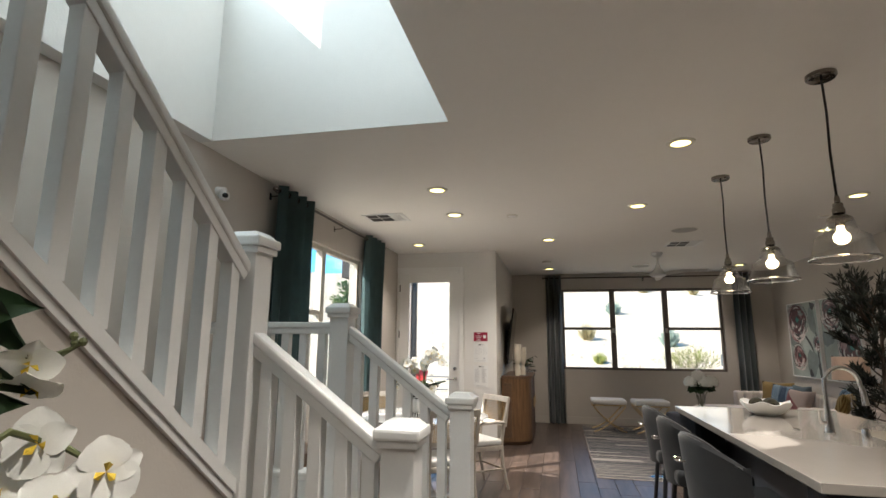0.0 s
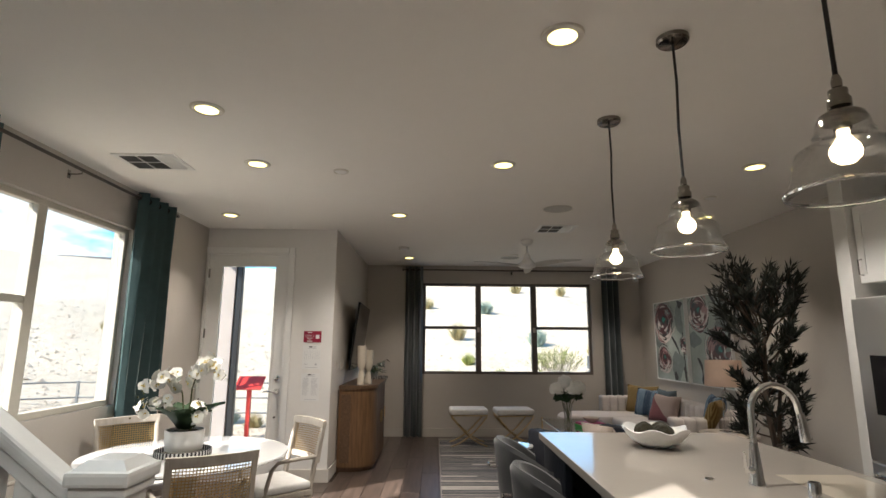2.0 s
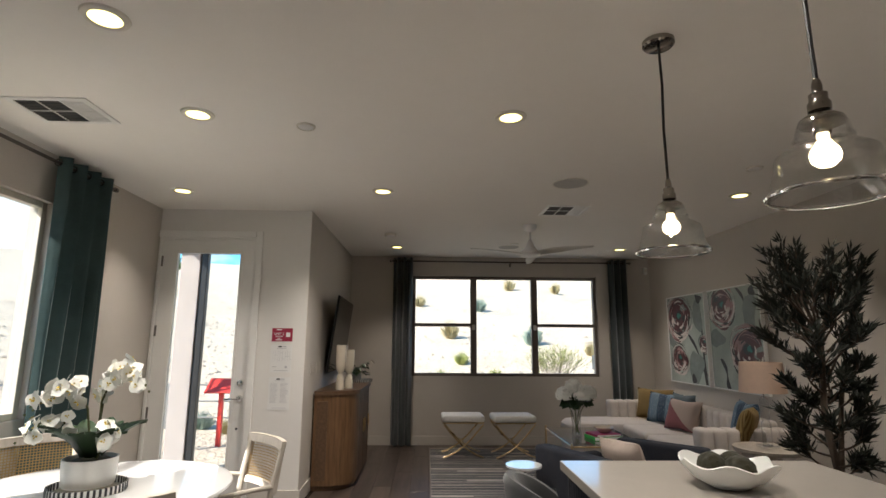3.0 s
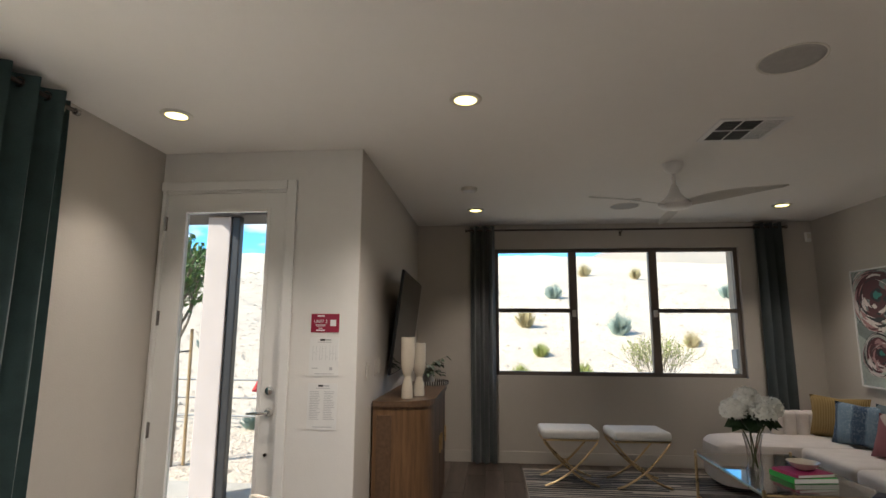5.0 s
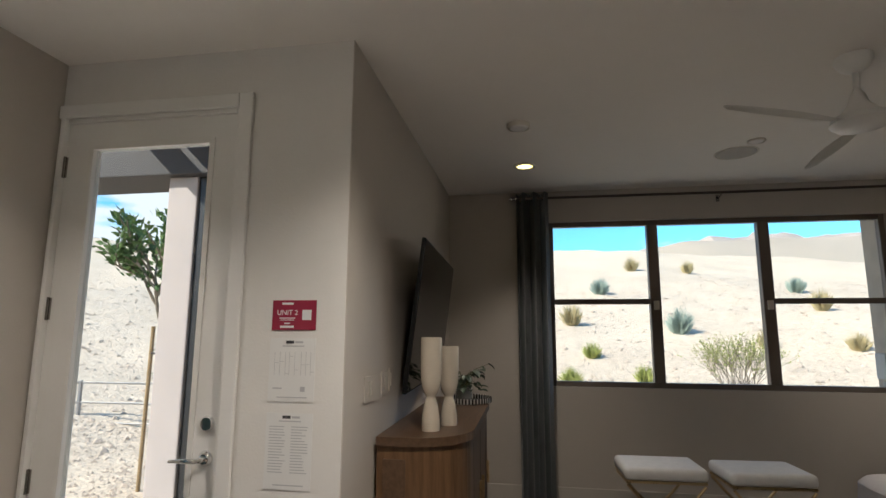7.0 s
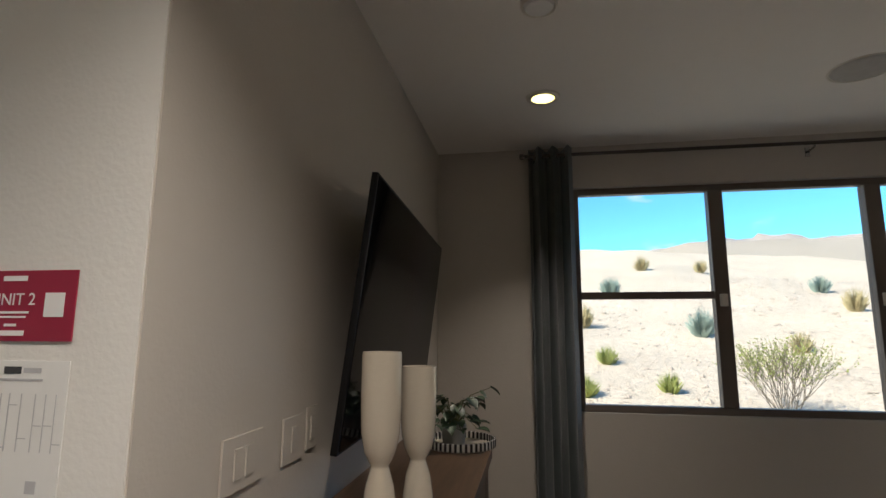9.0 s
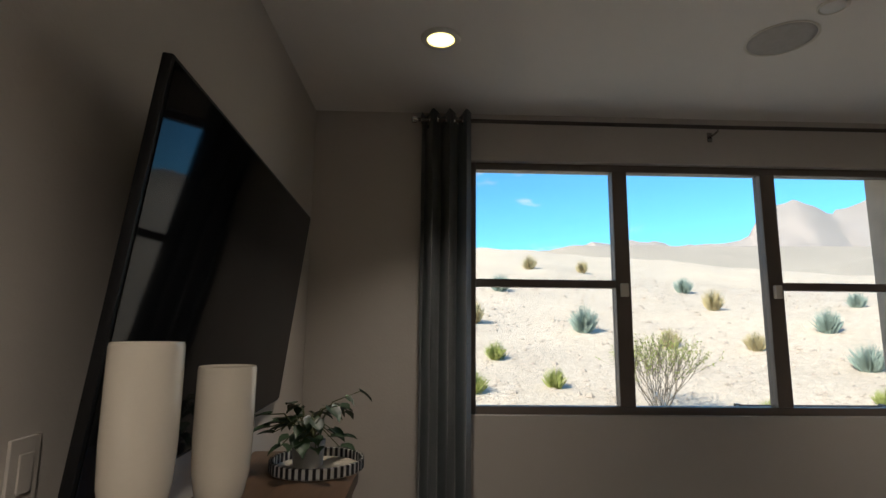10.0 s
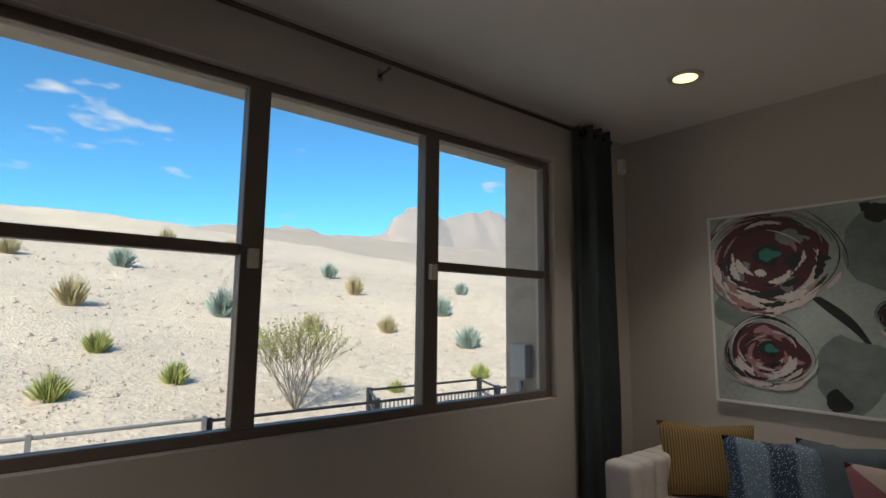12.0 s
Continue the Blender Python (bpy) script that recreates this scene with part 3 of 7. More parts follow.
def curtain_rod(axis, a0, a1, plane, wallplane, z, label):
    root = base("curtain_rod", (0, 0, 0), 0, label, "curtain rod")

    def P(a, p, zz):
        return (a, p, zz) if axis == "y" else (p, a, zz)

    part("rod", tube(bmesh.new(), [P(a0, plane, z), P((a0 + a1) / 2, plane, z - 0.006), P(a1, plane, z)], 0.012, 12), M["rod"], root, smooth=True)
    for a, s in ((a0, -1), (a1, 1)):
        part("finial", tube(bmesh.new(), [P(a, plane, z), P(a + s * 0.008, plane, z), P(a + s * 0.01, plane, z), P(a + s * 0.035, plane, z), P(a + s * 0.04, plane, z)], [0.011, 0.012, 0.02, 0.02, 0.008], 14), M["nickel"], root, smooth=True)
    for a in (a0 + 0.06, (a0 + a1) / 2, a1 - 0.06):
        bm = tube(bmesh.new(), [P(a, wallplane, z - 0.035), P(a, wallplane + (plane - wallplane) * 0.6, z - 0.035), P(a, plane, z - 0.03), P(a, plane, z - 0.008)], 0.006, 8)
        c = [P(a - 0.014, wallplane, z - 0.065), P(a + 0.014, wallplane + (plane - wallplane) * 0.06, z - 0.005)]
        box(bm, [min(u, v) for u, v in zip(*c)], [max(u, v) for u, v in zip(*c)], 0.002)
        part("bracket", bm, M["nickel"], root, smooth=True)


curtain_rod("y", -0.21, 3.37, YF - 0.095, YF, 2.658, "brushed nickel curtain rod above the wide window")
curtain_rod("x", 3.72, 6.42, XL + 0.095, XL, 2.655, "brushed nickel curtain rod above the dining window")

# ---- ceiling fittings ----


def vent(x, y, w, d, label):
    root = base("ceiling_vent", (x, y, H), 0, label, "air vent")
    bm = bmesh.new()
    cw = (w - 0.06) / 3
    holes = [(-w / 2 + 0.03 + k * cw + 0.004, y0, -w / 2 + 0.03 + (k + 1) * cw - 0.004, y1) for k in range(3) for y0, y1 in ((-d / 2 + 0.03, -0.004), (0.004, d / 2 - 0.03))]
    for a, b, c, e in cells((-w / 2, -d / 2), (w / 2, d / 2), holes):
        box(bm, (a, b, -0.008), (c, e, -0.001))
    part("frame", bm, M["trim"], root)
    # no recess is cut: a flat black sheet gives the slots their shade
    part("duct", newbox((-w / 2 + 0.02, -d / 2 + 0.02, -0.0025), (w / 2 - 0.02, d / 2 - 0.02, -0.0008)), M["black"], root, "black sheet that stands in for the shade behind the slats")
    for k in range(3):
        x0, x1 = holes[2 * k][0], holes[2 * k][2]
        # two thirds of the slats are coloured dark, as if turned from the light
        n, t = (13, 0.0016) if k < 2 else (15, 0.0052)
        for i in range(n):
            yy = -d / 2 + 0.034 + (d - 0.068) * i / (n - 1)
            part("slat", newbox((x0, yy - t, -0.0068), (x1, yy + t, -0.0030)), M["trim"] if k == 2 else M["shaded_slat"], root)
    return root


# white slats in shade, with the shade put into the colour
M["shaded_slat"] = mat("shaded_vent_slat", (0.16, 0.16, 0.16), 0.5, var=0.05)
vent(1.65, 7.22, 0.42, 0.38, "white ceiling air vent with dark slots")
vent(-1.74, 5.13, 0.44, 0.33, "white ceiling air vent with dark slots")


M["grille"] = mat("perforated_grey_grille", (0.46, 0.45, 0.43), 0.7, var=0.1, scale=30, bump=0.5, bscale=500)
M["fan_blade"] = mat("grey_white_fan_blade", (0.66, 0.64, 0.60), 0.55, var=0.08, scale=8)


def disc(name, x, y, r, h, label, category, material="trim"):
    root = base(name, (x, y, H), 0, label, category)
    part("cover", lathe(bmesh.new(), [(0, -h), (r * 0.85, -h), (r * 0.97, -h * 0.7), (r, 0)], 32), M[material], root, smooth=True)
    part("rim", lathe(bmesh.new(), [(r, -0.001), (r + 0.006, -h * 0.9), (r + 0.012, -h * 0.6), (r + 0.012, 0)], 32), M["gold_ring"], root, smooth=True)


disc("ceiling_speaker", 1.475, 6.34, 0.135, 0.006, "round grey ceiling speaker grille", "speaker", "grille")
disc("ceiling_speaker", 1.42, 9.25, 0.135, 0.006, "round grey ceiling speaker grille", "speaker", "grille")
disc("sprinkler_cover", -0.42, 5.29, 0.045, 0.012, "small round white sprinkler cover", "sprinkler")
disc("sprinkler_cover", 1.46, 9.0, 0.045, 0.012, "small round white sprinkler cover", "sprinkler")
disc("smoke_detector", -0.13, 8.47, 0.06, 0.03, "round white smoke detector", "smoke detector")
disc("sprinkler_cover", 2.72, 5.9, 0.045, 0.012, "small round white sprinkler cover", "sprinkler")

# ceiling fan
fan = base("ceiling_fan", (1.445, 7.89, H), 0, "white ceiling fan with three sculpted blades at rest", "ceiling fan")
part("canopy", lathe(bmesh.new(), [(0.075, 0), (0.078, -0.02), (0.06, -0.055), (0.03, -0.075), (0.014, -0.08)], 24), M["trim"], fan, smooth=True)
part("downrod", tube(bmesh.new(), [(0, 0, -0.07), (0, 0, -0.2)], 0.0135, 12), M["trim"], fan, smooth=True)
part("motor", lathe(bmesh.new(), [(0.015, -0.165), (0.03, -0.19), (0.04, -0.23), (0.075, -0.275), (0.115, -0.30), (0.122, -0.325), (0.10, -0.345), (0.06, -0.355), (0, -0.358)], 28), M["trim"], fan, smooth=True)


def blade(bm):
    rows = []
    for i in range(17):
        u = i / 16
        r = 0.06 + 0.68 * u
        w = 0.075 + 0.055 * math.sin(math.pi * min(1, u * 1.15)) if u < 0.9 else 0.075 + 0.055 * math.sin(math.pi * min(1, u * 1.15)) - 0.06 * ((u - 0.9) / 0.1) ** 2
        tilt = -radians(20 - 12 * u)
        rows.append([Vector((r, (k / 4 - 0.5) * w * math.cos(tilt) + 0.06 * u * u, -0.325 + (k / 4 - 0.5) * w * math.sin(tilt) + 0.012 * math.sin(u * 3.0) + 0.006 * (1 - (k / 2 - 1) ** 2))) for k in range(5)])
    vs = [[bm.verts.new(p) for p in row] for row in rows]
    for a, b in zip(vs, vs[1:]):
        for k in range(4):
            bm.faces.new((a[k], b[k], b[k + 1], a[k + 1]))
    bmesh.ops.solidify(bm, geom=bm.faces[:], thickness=0.009)
    return bm


for ang in (198, 312, 76):
    bm = blade(bmesh.new())
    bmesh.ops.transform(bm, matrix=pose(0, 0, 0, 0, 0, ang), verts=bm.verts)
    part("blade", bm, M["fan_blade"], fan, "curved white fan blade", True)


# pendants
def pendant(y):
    root = base("pendant_light", (1.30, y, H), 0, "clear glass bell pendant with nickel cap and lit bulb", "pendant light", "island pendants")
    part("canopy", lathe(bmesh.new(), [(0.066, 0), (0.066, -0.018), (0.058, -0.026), (0.01, -0.03), (0, -0.03)], 28), M["dark_nickel"], root, smooth=True)
    part("cord", tube(bmesh.new(), [(0, 0, -0.02), (0.004, 0, -0.2), (-0.003, 0, -0.4), (0, 0, -0.64)], 0.0058, 8), M["black"], root, smooth=True)
    part("socket", lathe(bmesh.new(), [(0.008, -0.615), (0.012, -0.63), (0.012, -0.648), (0.021, -0.655), (0.021, -0.672), (0.026, -0.68), (0.026, -0.70), (0.022, -0.703), (0.034, -0.712), (0.048, -0.722), (0.052, -0.735), (0.020, -0.738), (0.019, -0.760), (0.0, -0.762)], 24), M["dark_nickel"], root, "stepped nickel socket", True)
    prof = [(0.050, -0.726), (0.056, -0.740), (0.060, -0.762), (0.066, -0.772), (0.064, -0.779), (0.070, -0.790), (0.092, -0.803), (0.106, -0.812), (0.110, -0.820), (0.114, -0.850), (0.124, -0.886), (0.137, -0.914)]
    bm = lathe(bmesh.new(), prof + [(r - 0.0035, z - 0.0005) for r, z in reversed(prof)] + [prof[0]], 44)
    part("shade", bm, M["clear"], root, "clear blown glass bell shade", True).visible_shadow = False
    part("rim", lathe(bmesh.new(), [(0.134, -0.912), (0.139, -0.910), (0.141, -0.915), (0.139, -0.920), (0.134, -0.918), (0.134, -0.912)], 36), M["blown"], root, smooth=True).visible_shadow = False
    part("bulb", lathe(bmesh.new(), [(0.013, -0.758), (0.014, -0.775), (0.020, -0.787), (0.031, -0.802), (0.034, -0.815), (0.031, -0.830), (0.018, -0.843), (0, -0.848)], 20), M["bulb"], root, "glowing warm bulb", True)
    return root


for y in (2.69, 3.50, 4.32):
    pendant(y)

# security camera and motion sensor
cam_dome = base("security_camera", (XL + 0.01, 3.09, 2.43), 0, "small white wall camera with black lens", "security camera")
bm = tube(bmesh.new(), [(0.001, 0, 0.03), (0.05, 0, 0.03), (0.06, 0, 0.0)], [0.035, 0.03, 0.02], 16)
part("mount", bm, M["trim"], cam_dome, smooth=True)
part("body", lathe(bmesh.new(), [(0, 0.035), (0.03, 0.025), (0.036, 0), (0.03, -0.025), (0, -0.036)], 20, (0.06, -0.005, -0.005)), M["trim"], cam_dome, smooth=True)
part("lens", lathe(bmesh.new(), [(0, 0.022), (0.018, 0.012), (0.022, 0), (0.018, -0.012), (0, -0.022)], 16, (0.078, -0.022, -0.008)), M["dark_gloss"], cam_dome, "black glossy lens", True)
sens = base("motion_sensor", (3.655, YF - 0.006, 2.55), 0, "small white motion sensor in the wall corner", "sensor")
part("body", newbox((-0.028, -0.04, -0.055), (0.028, 0.003, 0.055), 0.010, 3), M["trim"], sens)
part("lens", newbox((-0.020, -0.046, -0.02), (0.020, -0.038, 0.035), 0.004), M["gold_ring"], sens)

# ---- outdoors ----
def ground_h(x, y):
    dx, dy = max(-2.5 - x, x - 4.2, 0), max(y - 10.3, -3.4 - y, 0)
    d = math.hypot(dx, dy)
    s = min(max((d - 3) / 34, 0), 1)
    rise = 7.7 * s ** 1.1
    if y > 20:
        east = min(1, max(0, ((x - 0.3) / (y - 8) - 0.2) / 0.8))
        rise *= 1 - 0.36 * east * min(1, max(0, (d - 14) / 12))
    h = -0.22 + rise
    if d > 4:
        k = min(1, (d - 4) / 8)
        h += k * (0.35 * noise.noise((x * 0.11, y * 0.11, 0)) + 0.13 * noise.noise((x * 0.5, y * 0.5, 3)) + 0.05 * noise.noise((x * 1.7, y * 1.7, 7)))
    return h


def sand_material():
    m = mat("pale_desert_sand", (0.67, 0.545, 0.41), 0.95, var=0.10, scale=0.5, bump=0.0)
    nt = m.node_tree
    b = nt.nodes["Principled BSDF"]
    tc = nt.nodes.new("ShaderNodeTexCoord")
    old = b.inputs["Base Color"].links[0].from_socket
    vo = nt.nodes.new("ShaderNodeTexVoronoi")
    vo.inputs["Scale"].default_value = 15.0
    n = nt.nodes.new("ShaderNodeTexNoise")
    n.inputs["Scale"].default_value, n.inputs["Detail"].default_value, n.inputs["Roughness"].default_value = 7.0, 9, 0.75
    for q in (vo, n):
        nt.links.new(tc.outputs["Object"], q.inputs["Vector"])
    mr = nt.nodes.new("ShaderNodeMapRange")
    mr.inputs["From Min"].default_value, mr.inputs["From Max"].default_value = 0.36, 0.62
    mr.inputs["To Min"].default_value, mr.inputs["To Max"].default_value = 0.82, 1.06
    nt.links.new(n.outputs["Fac"], mr.inputs["Value"])
    sc = nt.nodes.new("ShaderNodeVectorMath")
    sc.operation = "SCALE"
    nt.links.new(old, sc.inputs[0])
    nt.links.new(mr.outputs[0], sc.inputs["Scale"])
    nt.links.new(sc.outputs[0], b.inputs["Base Color"])
    add = nt.nodes.new("ShaderNodeMath")
    add.operation = "MULTIPLY_ADD"
    add.inputs[1].default_value = 1.6
    nt.links.new(n.outputs["Fac"], add.inputs[0])
    nt.links.new(vo.outputs["Distance"], add.inputs[2])
    bp = nt.nodes.new("ShaderNodeBump")
    bp.inputs["Strength"].default_value, bp.inputs["Distance"].default_value = 0.45, 0.05
    nt.links.new(add.outputs[0], bp.inputs["Height"])
    nt.links.new(bp.outputs[0], b.inputs["Normal"])
    return m


M["sand"] = sand_material()
M["far_rock"] = mat("far_mountain_rock", (0.38, 0.32, 0.285), 0.95, var=0.15, scale=0.03, bump=0.5, bscale=0.2)
bm = bmesh.new()
us = [-900, -500, -250, -120, -80, -60] + [-48 + 0.6 * k for k in range(161)] + [60, 80, 120, 250, 500, 900]
grid = [[bm.verts.new((u + 1, v + 4, ground_h(u + 1, v + 4))) for v in us] for u in us]
for i in range(len(us) - 1):
    for j in range(len(us) - 1):
        bm.faces.new((grid[i][j], grid[i + 1][j], grid[i + 1][j + 1], grid[i][j + 1]))
tagged(part("ground", bm, M["sand"], smooth=True), "pale stony desert slope", "ground", "", "structure")

# far mountains
RIDGE = [(-1.2, 0.10), (-0.4, 0.11), (0.0, 0.13), (0.3, 0.165), (0.42, 0.185), (0.52, 0.17), (0.64, 0.19), (0.70, 0.25), (0.755, 0.278), (0.83, 0.252), (0.90, 0.268), (0.976, 0.302), (1.1, 0.27), (1.4, 0.25), (1.9, 0.18), (2.6, 0.1)]


def ridge(r):
    for (a, za), (b, zb) in zip(RIDGE, RIDGE[1:]):
        if a <= r <= b:
            return za + (zb - za) * (r - a) / (b - a)
    return 0.1


# smooth graded hill behind the crest of the slope
M["graded"] = mat("graded_tan_hill", (0.43, 0.355, 0.275), 0.95, var=0.12, scale=0.05, bump=0.4, bscale=0.6)
bm = bmesh.new()
rows = []
for i in range(90):
    r = 0.12 + 1.7 * i / 89
    top = 1.46 + 170 * (0.130 + 0.036 * min(1, max(0, (r - 0.16) / 0.16)) + 0.014 * min(1, max(0, r - 0.5)) + 0.004 * noise.noise((r * 9, 1, 4)))
    rows.append([bm.verts.new((r * (172 + 30 * (1 - u)) * 0.9, 8 + 172 - 60 * (1 - u), 5.5 + (top - 5.5) * u ** 0.8)) for u in (0, 0.2, 0.4, 0.6, 0.8, 0.94, 1.0)] + [bm.verts.new((r * 220, 240, 4))])
for a, b in zip(rows, rows[1:]):
    for j in range(7):
        bm.faces.new((a[j], b[j], b[j + 1], a[j + 1]))
tagged(part("backdrop_hill", bm, M["graded"], smooth=True), "smooth graded tan hill behind the slope", "hill", "", "structure")

bm = bmesh.new()
rows = []
for i in range(260):
    r = -1.19 + 3.75 * i / 259
    top = (ridge(r) + 0.014 * noise.noise((r * 14, 2, 0)) + 0.008 * noise.noise((r * 40, 5, 0)) + 0.005 * noise.noise((r * 110, 5, 0))) * 620
    col = []
    for j in range(25):
        u = j / 24
        rough = noise.noise((r * 16, u * 5, 1)) + 0.6 * noise.noise((r * 38, u * 12, 6)) + 0.35 * noise.noise((r * 90, u * 28, 3))
        z = top * u ** 1.25 * (1 + 0.16 * rough * (1 - u)) + 1.4
        col.append(bm.verts.new((r * 640 + 10 * noise.noise((r * 30, u * 9, 9)), 540 + 120 * u + 16 * rough * (1 - u * 0.6), z)))
    col.append(bm.verts.new((r * 700, 900, 0)))
    rows.append(col)
for a, b in zip(rows, rows[1:]):
    for j in range(25):
        bm.faces.new((a[j], b[j], b[j + 1], a[j + 1]))
tagged(part("backdrop", bm, M["far_rock"], smooth=True), "pale far desert mountains", "mountain", "", "structure")

M["sage"] = mat("grey_green_sage", (0.27, 0.34, 0.29), 0.8, var=0.3, scale=6)
M["grass_y"] = mat("dry_yellow_grass", (0.42, 0.35, 0.19), 0.85, var=0.3, scale=6)
M["grass_g"] = mat("yellow_green_grass", (0.31, 0.34, 0.10), 0.8, var=0.3, scale=6)
M["leaf"] = mat("citrus_leaf", (0.085, 0.155, 0.04), 0.5, var=0.4, scale=5)
M["bark"] = mat("pale_bark", (0.20, 0.165, 0.125), 0.9, var=0.25, scale=12, bump=0.6, bscale=40)
M["rock"] = mat("desert_rock", (0.46, 0.37, 0.29), 0.95, var=0.3, scale=5, bump=0.8, bscale=14)
rng = random.Random(7)


def tuft(name, x, y, r, h, material, label, blades=110, stones=True):
    """A clump of thin arching blades on the slope."""
    r, h = r * 0.78, h * 0.78
    root = base(name, (x, y, ground_h(x, y) - 0.03), rng.uniform(0, 360), label, "desert shrub", "desert shrubs")
    bm = bmesh.new()
    for k in range(blades):
        a, l = rng.uniform(0, 2 * math.pi), h * rng.uniform(0.35, 1.3)
        t = rng.uniform(0.05, 1.0)
        l *= 1.1 - 0.5 * t * t
        b0 = Vector((math.cos(a), math.sin(a), 0)) * r * 0.5 * t * rng.random()
        d = Vector((math.cos(a) * t * r / h, math.sin(a) * t * r / h, 1)).normalized()
        s = Vector((-math.sin(a), math.cos(a), 0)) * 0.0036 * (1 + r)
        p1, p2 = b0 + d * l * 0.55, b0 + d * l + Vector((math.cos(a), math.sin(a), -0.9)) * 0.10 * l * t
        v = [bm.verts.new(p) for p in (b0 - s, b0 + s, p1 + s * 0.9, p2, p1 - s * 0.9)]
        bm.faces.new(v)
    part("blades", bm, material, root)
    if stones:
        bm = bmesh.new()
        g = bmesh.ops.create_icosphere(bm, subdivisions=2, radius=r * 0.36)
        for v in bm.verts:
            v.co = Vector((v.co.x * 1.3 + r * 0.3, v.co.y, v.co.z * 0.55)) * (1 + 0.25 * noise.noise(v.co * 6))
        part("stone", bm, M["rock"], root, "brown stone beside the shrub", True)
    return root


for x, y, r, h, m, lab in ((2.9, 28.4, 0.6, 0.8, "sage", "grey-green round sage bush on the slope"), (1.2, 22.2, 0.5, 0.75, "grass_y", "dry yellow grass tuft on the slope"), (4.1, 21.1, 0.5, 0.8, "sage", "grey-green round sage bush on the slope"),
                           (1.4, 18.7, 0.36, 0.46, "grass_g", "yellow-green grass tuft on the slope"), (0.7, 16.3, 0.36, 0.42, "grass_g", "yellow-green grass tuft on the slope"), (2.2, 16.7, 0.28, 0.42, "grass_g", "yellow-green grass tuft on the slope"),
                           (5.6, 35.8, 0.6, 0.9, "grass_y", "dry yellow grass tuft on the slope"), (10.9, 29.1, 0.5, 0.8, "sage", "grey-green round sage bush on the slope"), (8.8, 23.1, 0.42, 0.75, "grass_y", "dry yellow grass tuft on the slope"),
                           (5.8, 19.8, 0.36, 0.52, "grass_y", "dry yellow grass tuft on the slope"), (7.5, 19.1, 0.36, 0.5, "grass_y", "dry yellow grass tuft on the slope"), (9.8, 19.8, 0.42, 0.65, "sage", "grey-green round sage bush on the slope"),
                           (8.5, 17.2, 0.42, 0.6, "sage", "grey-green round sage bush on the slope"), (12.3, 21.8, 0.35, 0.5, "sage", "grey-green round sage bush on the slope"), (7.2, 15.4, 0.3, 0.35, "grass_g", "yellow-green grass tuft on the slope"),
                           (5.35, 15.5, 0.26, 0.26, "grass_g", "yellow-green grass tuft on the slope"), (-0.1, 30.2, 0.5, 0.7, "grass_y", "dry yellow grass tuft on the slope"), (8.7, 36.2, 0.5, 0.8, "grass_y", "dry yellow grass tuft on the slope"),
                           (-7.5, 17.5, 0.5, 0.6, "sage", "grey-green round sage bush on the slope"), (-4.0, 12.9, 0.35, 0.4, "sage", "grey-green low shrub by the entry path"), (-3.3, 12.4, 0.3, 0.35, "grass_y", "dry yellow grass tuft by the entry path"),
                           (-11.0, 20.0, 0.5, 0.6, "grass_y", "dry yellow grass tuft on the slope"), (-15.0, 14.0, 0.5, 0.6, "sage", "grey-green round sage bush on the slope")):
    tuft("desert_shrub", x, y, r, h, M[m], lab, 900 if m == "sage" else 620, m == "grass_g")

# scattered stones
bm = bmesh.new()
for k in range(12000):
    x, y = rng.uniform(-14, 16), rng.uniform(11, 34)
    if k % 3 == 0:
        x, y = rng.uniform(-18, -3), rng.uniform(3, 24)
    r = 0.018 + 0.075 * rng.random() ** 3
    c = Vector((x, y, ground_h(x, y)))
    g = [bm.verts.new(c + Vector((r * rng.uniform(0.6, 1.2) * a, r * rng.uniform(0.6, 1.2) * b, r * rng.uniform(0.4, 0.8) * cc))) for a, b, cc in ((1, 0, 0), (0, 1, 0), (-1, 0, 0), (0, -1, 0), (0, 0, 1))]
    for i in range(4):
        bm.faces.new((g[i], g[(i + 1) % 4], g[4]))
for k in range(6000):
    x, y = rng.uniform(-7.5, -2.2), rng.uniform(9.35, 12.6)
    if k % 2:
        x, y = rng.uniform(-1.5, 9), rng.uniform(13, 20)
    r = rng.uniform(0.012, 0.034)
    c = Vector((x, y, ground_h(x, y)))
    g = [bm.verts.new(c + Vector((r * rng.uniform(0.6, 1.2) * a, r * rng.uniform(0.6, 1.2) * b, r * rng.uniform(0.5, 0.9) * cc))) for a, b, cc in ((1, 0, 0), (0, 1, 0), (-1, 0, 0), (0, -1, 0), (0, 0, 1))]
    for i in range(4):
        bm.faces.new((g[i], g[(i + 1) % 4], g[4]))
tagged(part("desert_stones", bm, M["rock"]), "loose pale stones scattered over the slope", "stones", "", "stuff")


def limbs(bm, p, d, r, n, depth, tips, spread=0.6, shrink=0.72):
    """A branching tapered limb; collects the outer twigs."""
    pts = [p]
    q, dd = p.copy(), d.copy()
    for k in range(4):
        dd = (dd + Vector((rng.uniform(-1, 1), rng.uniform(-1, 1), rng.uniform(-0.5, 0.8))) * 0.16).normalized()
        q = q + dd * n / 4
        pts.append(q.copy())
    tube(bm, pts, [r, r * 0.92, r * 0.84, r * 0.76, r * 0.68], 6 if r > 0.008 else 4)
    if depth <= 1:
        tips.append((pts[1:], dd))
    if depth > 0:
        for k in range(3 if depth > 1 else 2):
            e = (dd + Vector((rng.uniform(-1, 1), rng.uniform(-1, 1), rng.uniform(-0.3, 0.7))) * spread).normalized()
            limbs(bm, pts[4 if k else 3], e, r * 0.66, n * shrink, depth - 1, tips, spread, shrink)


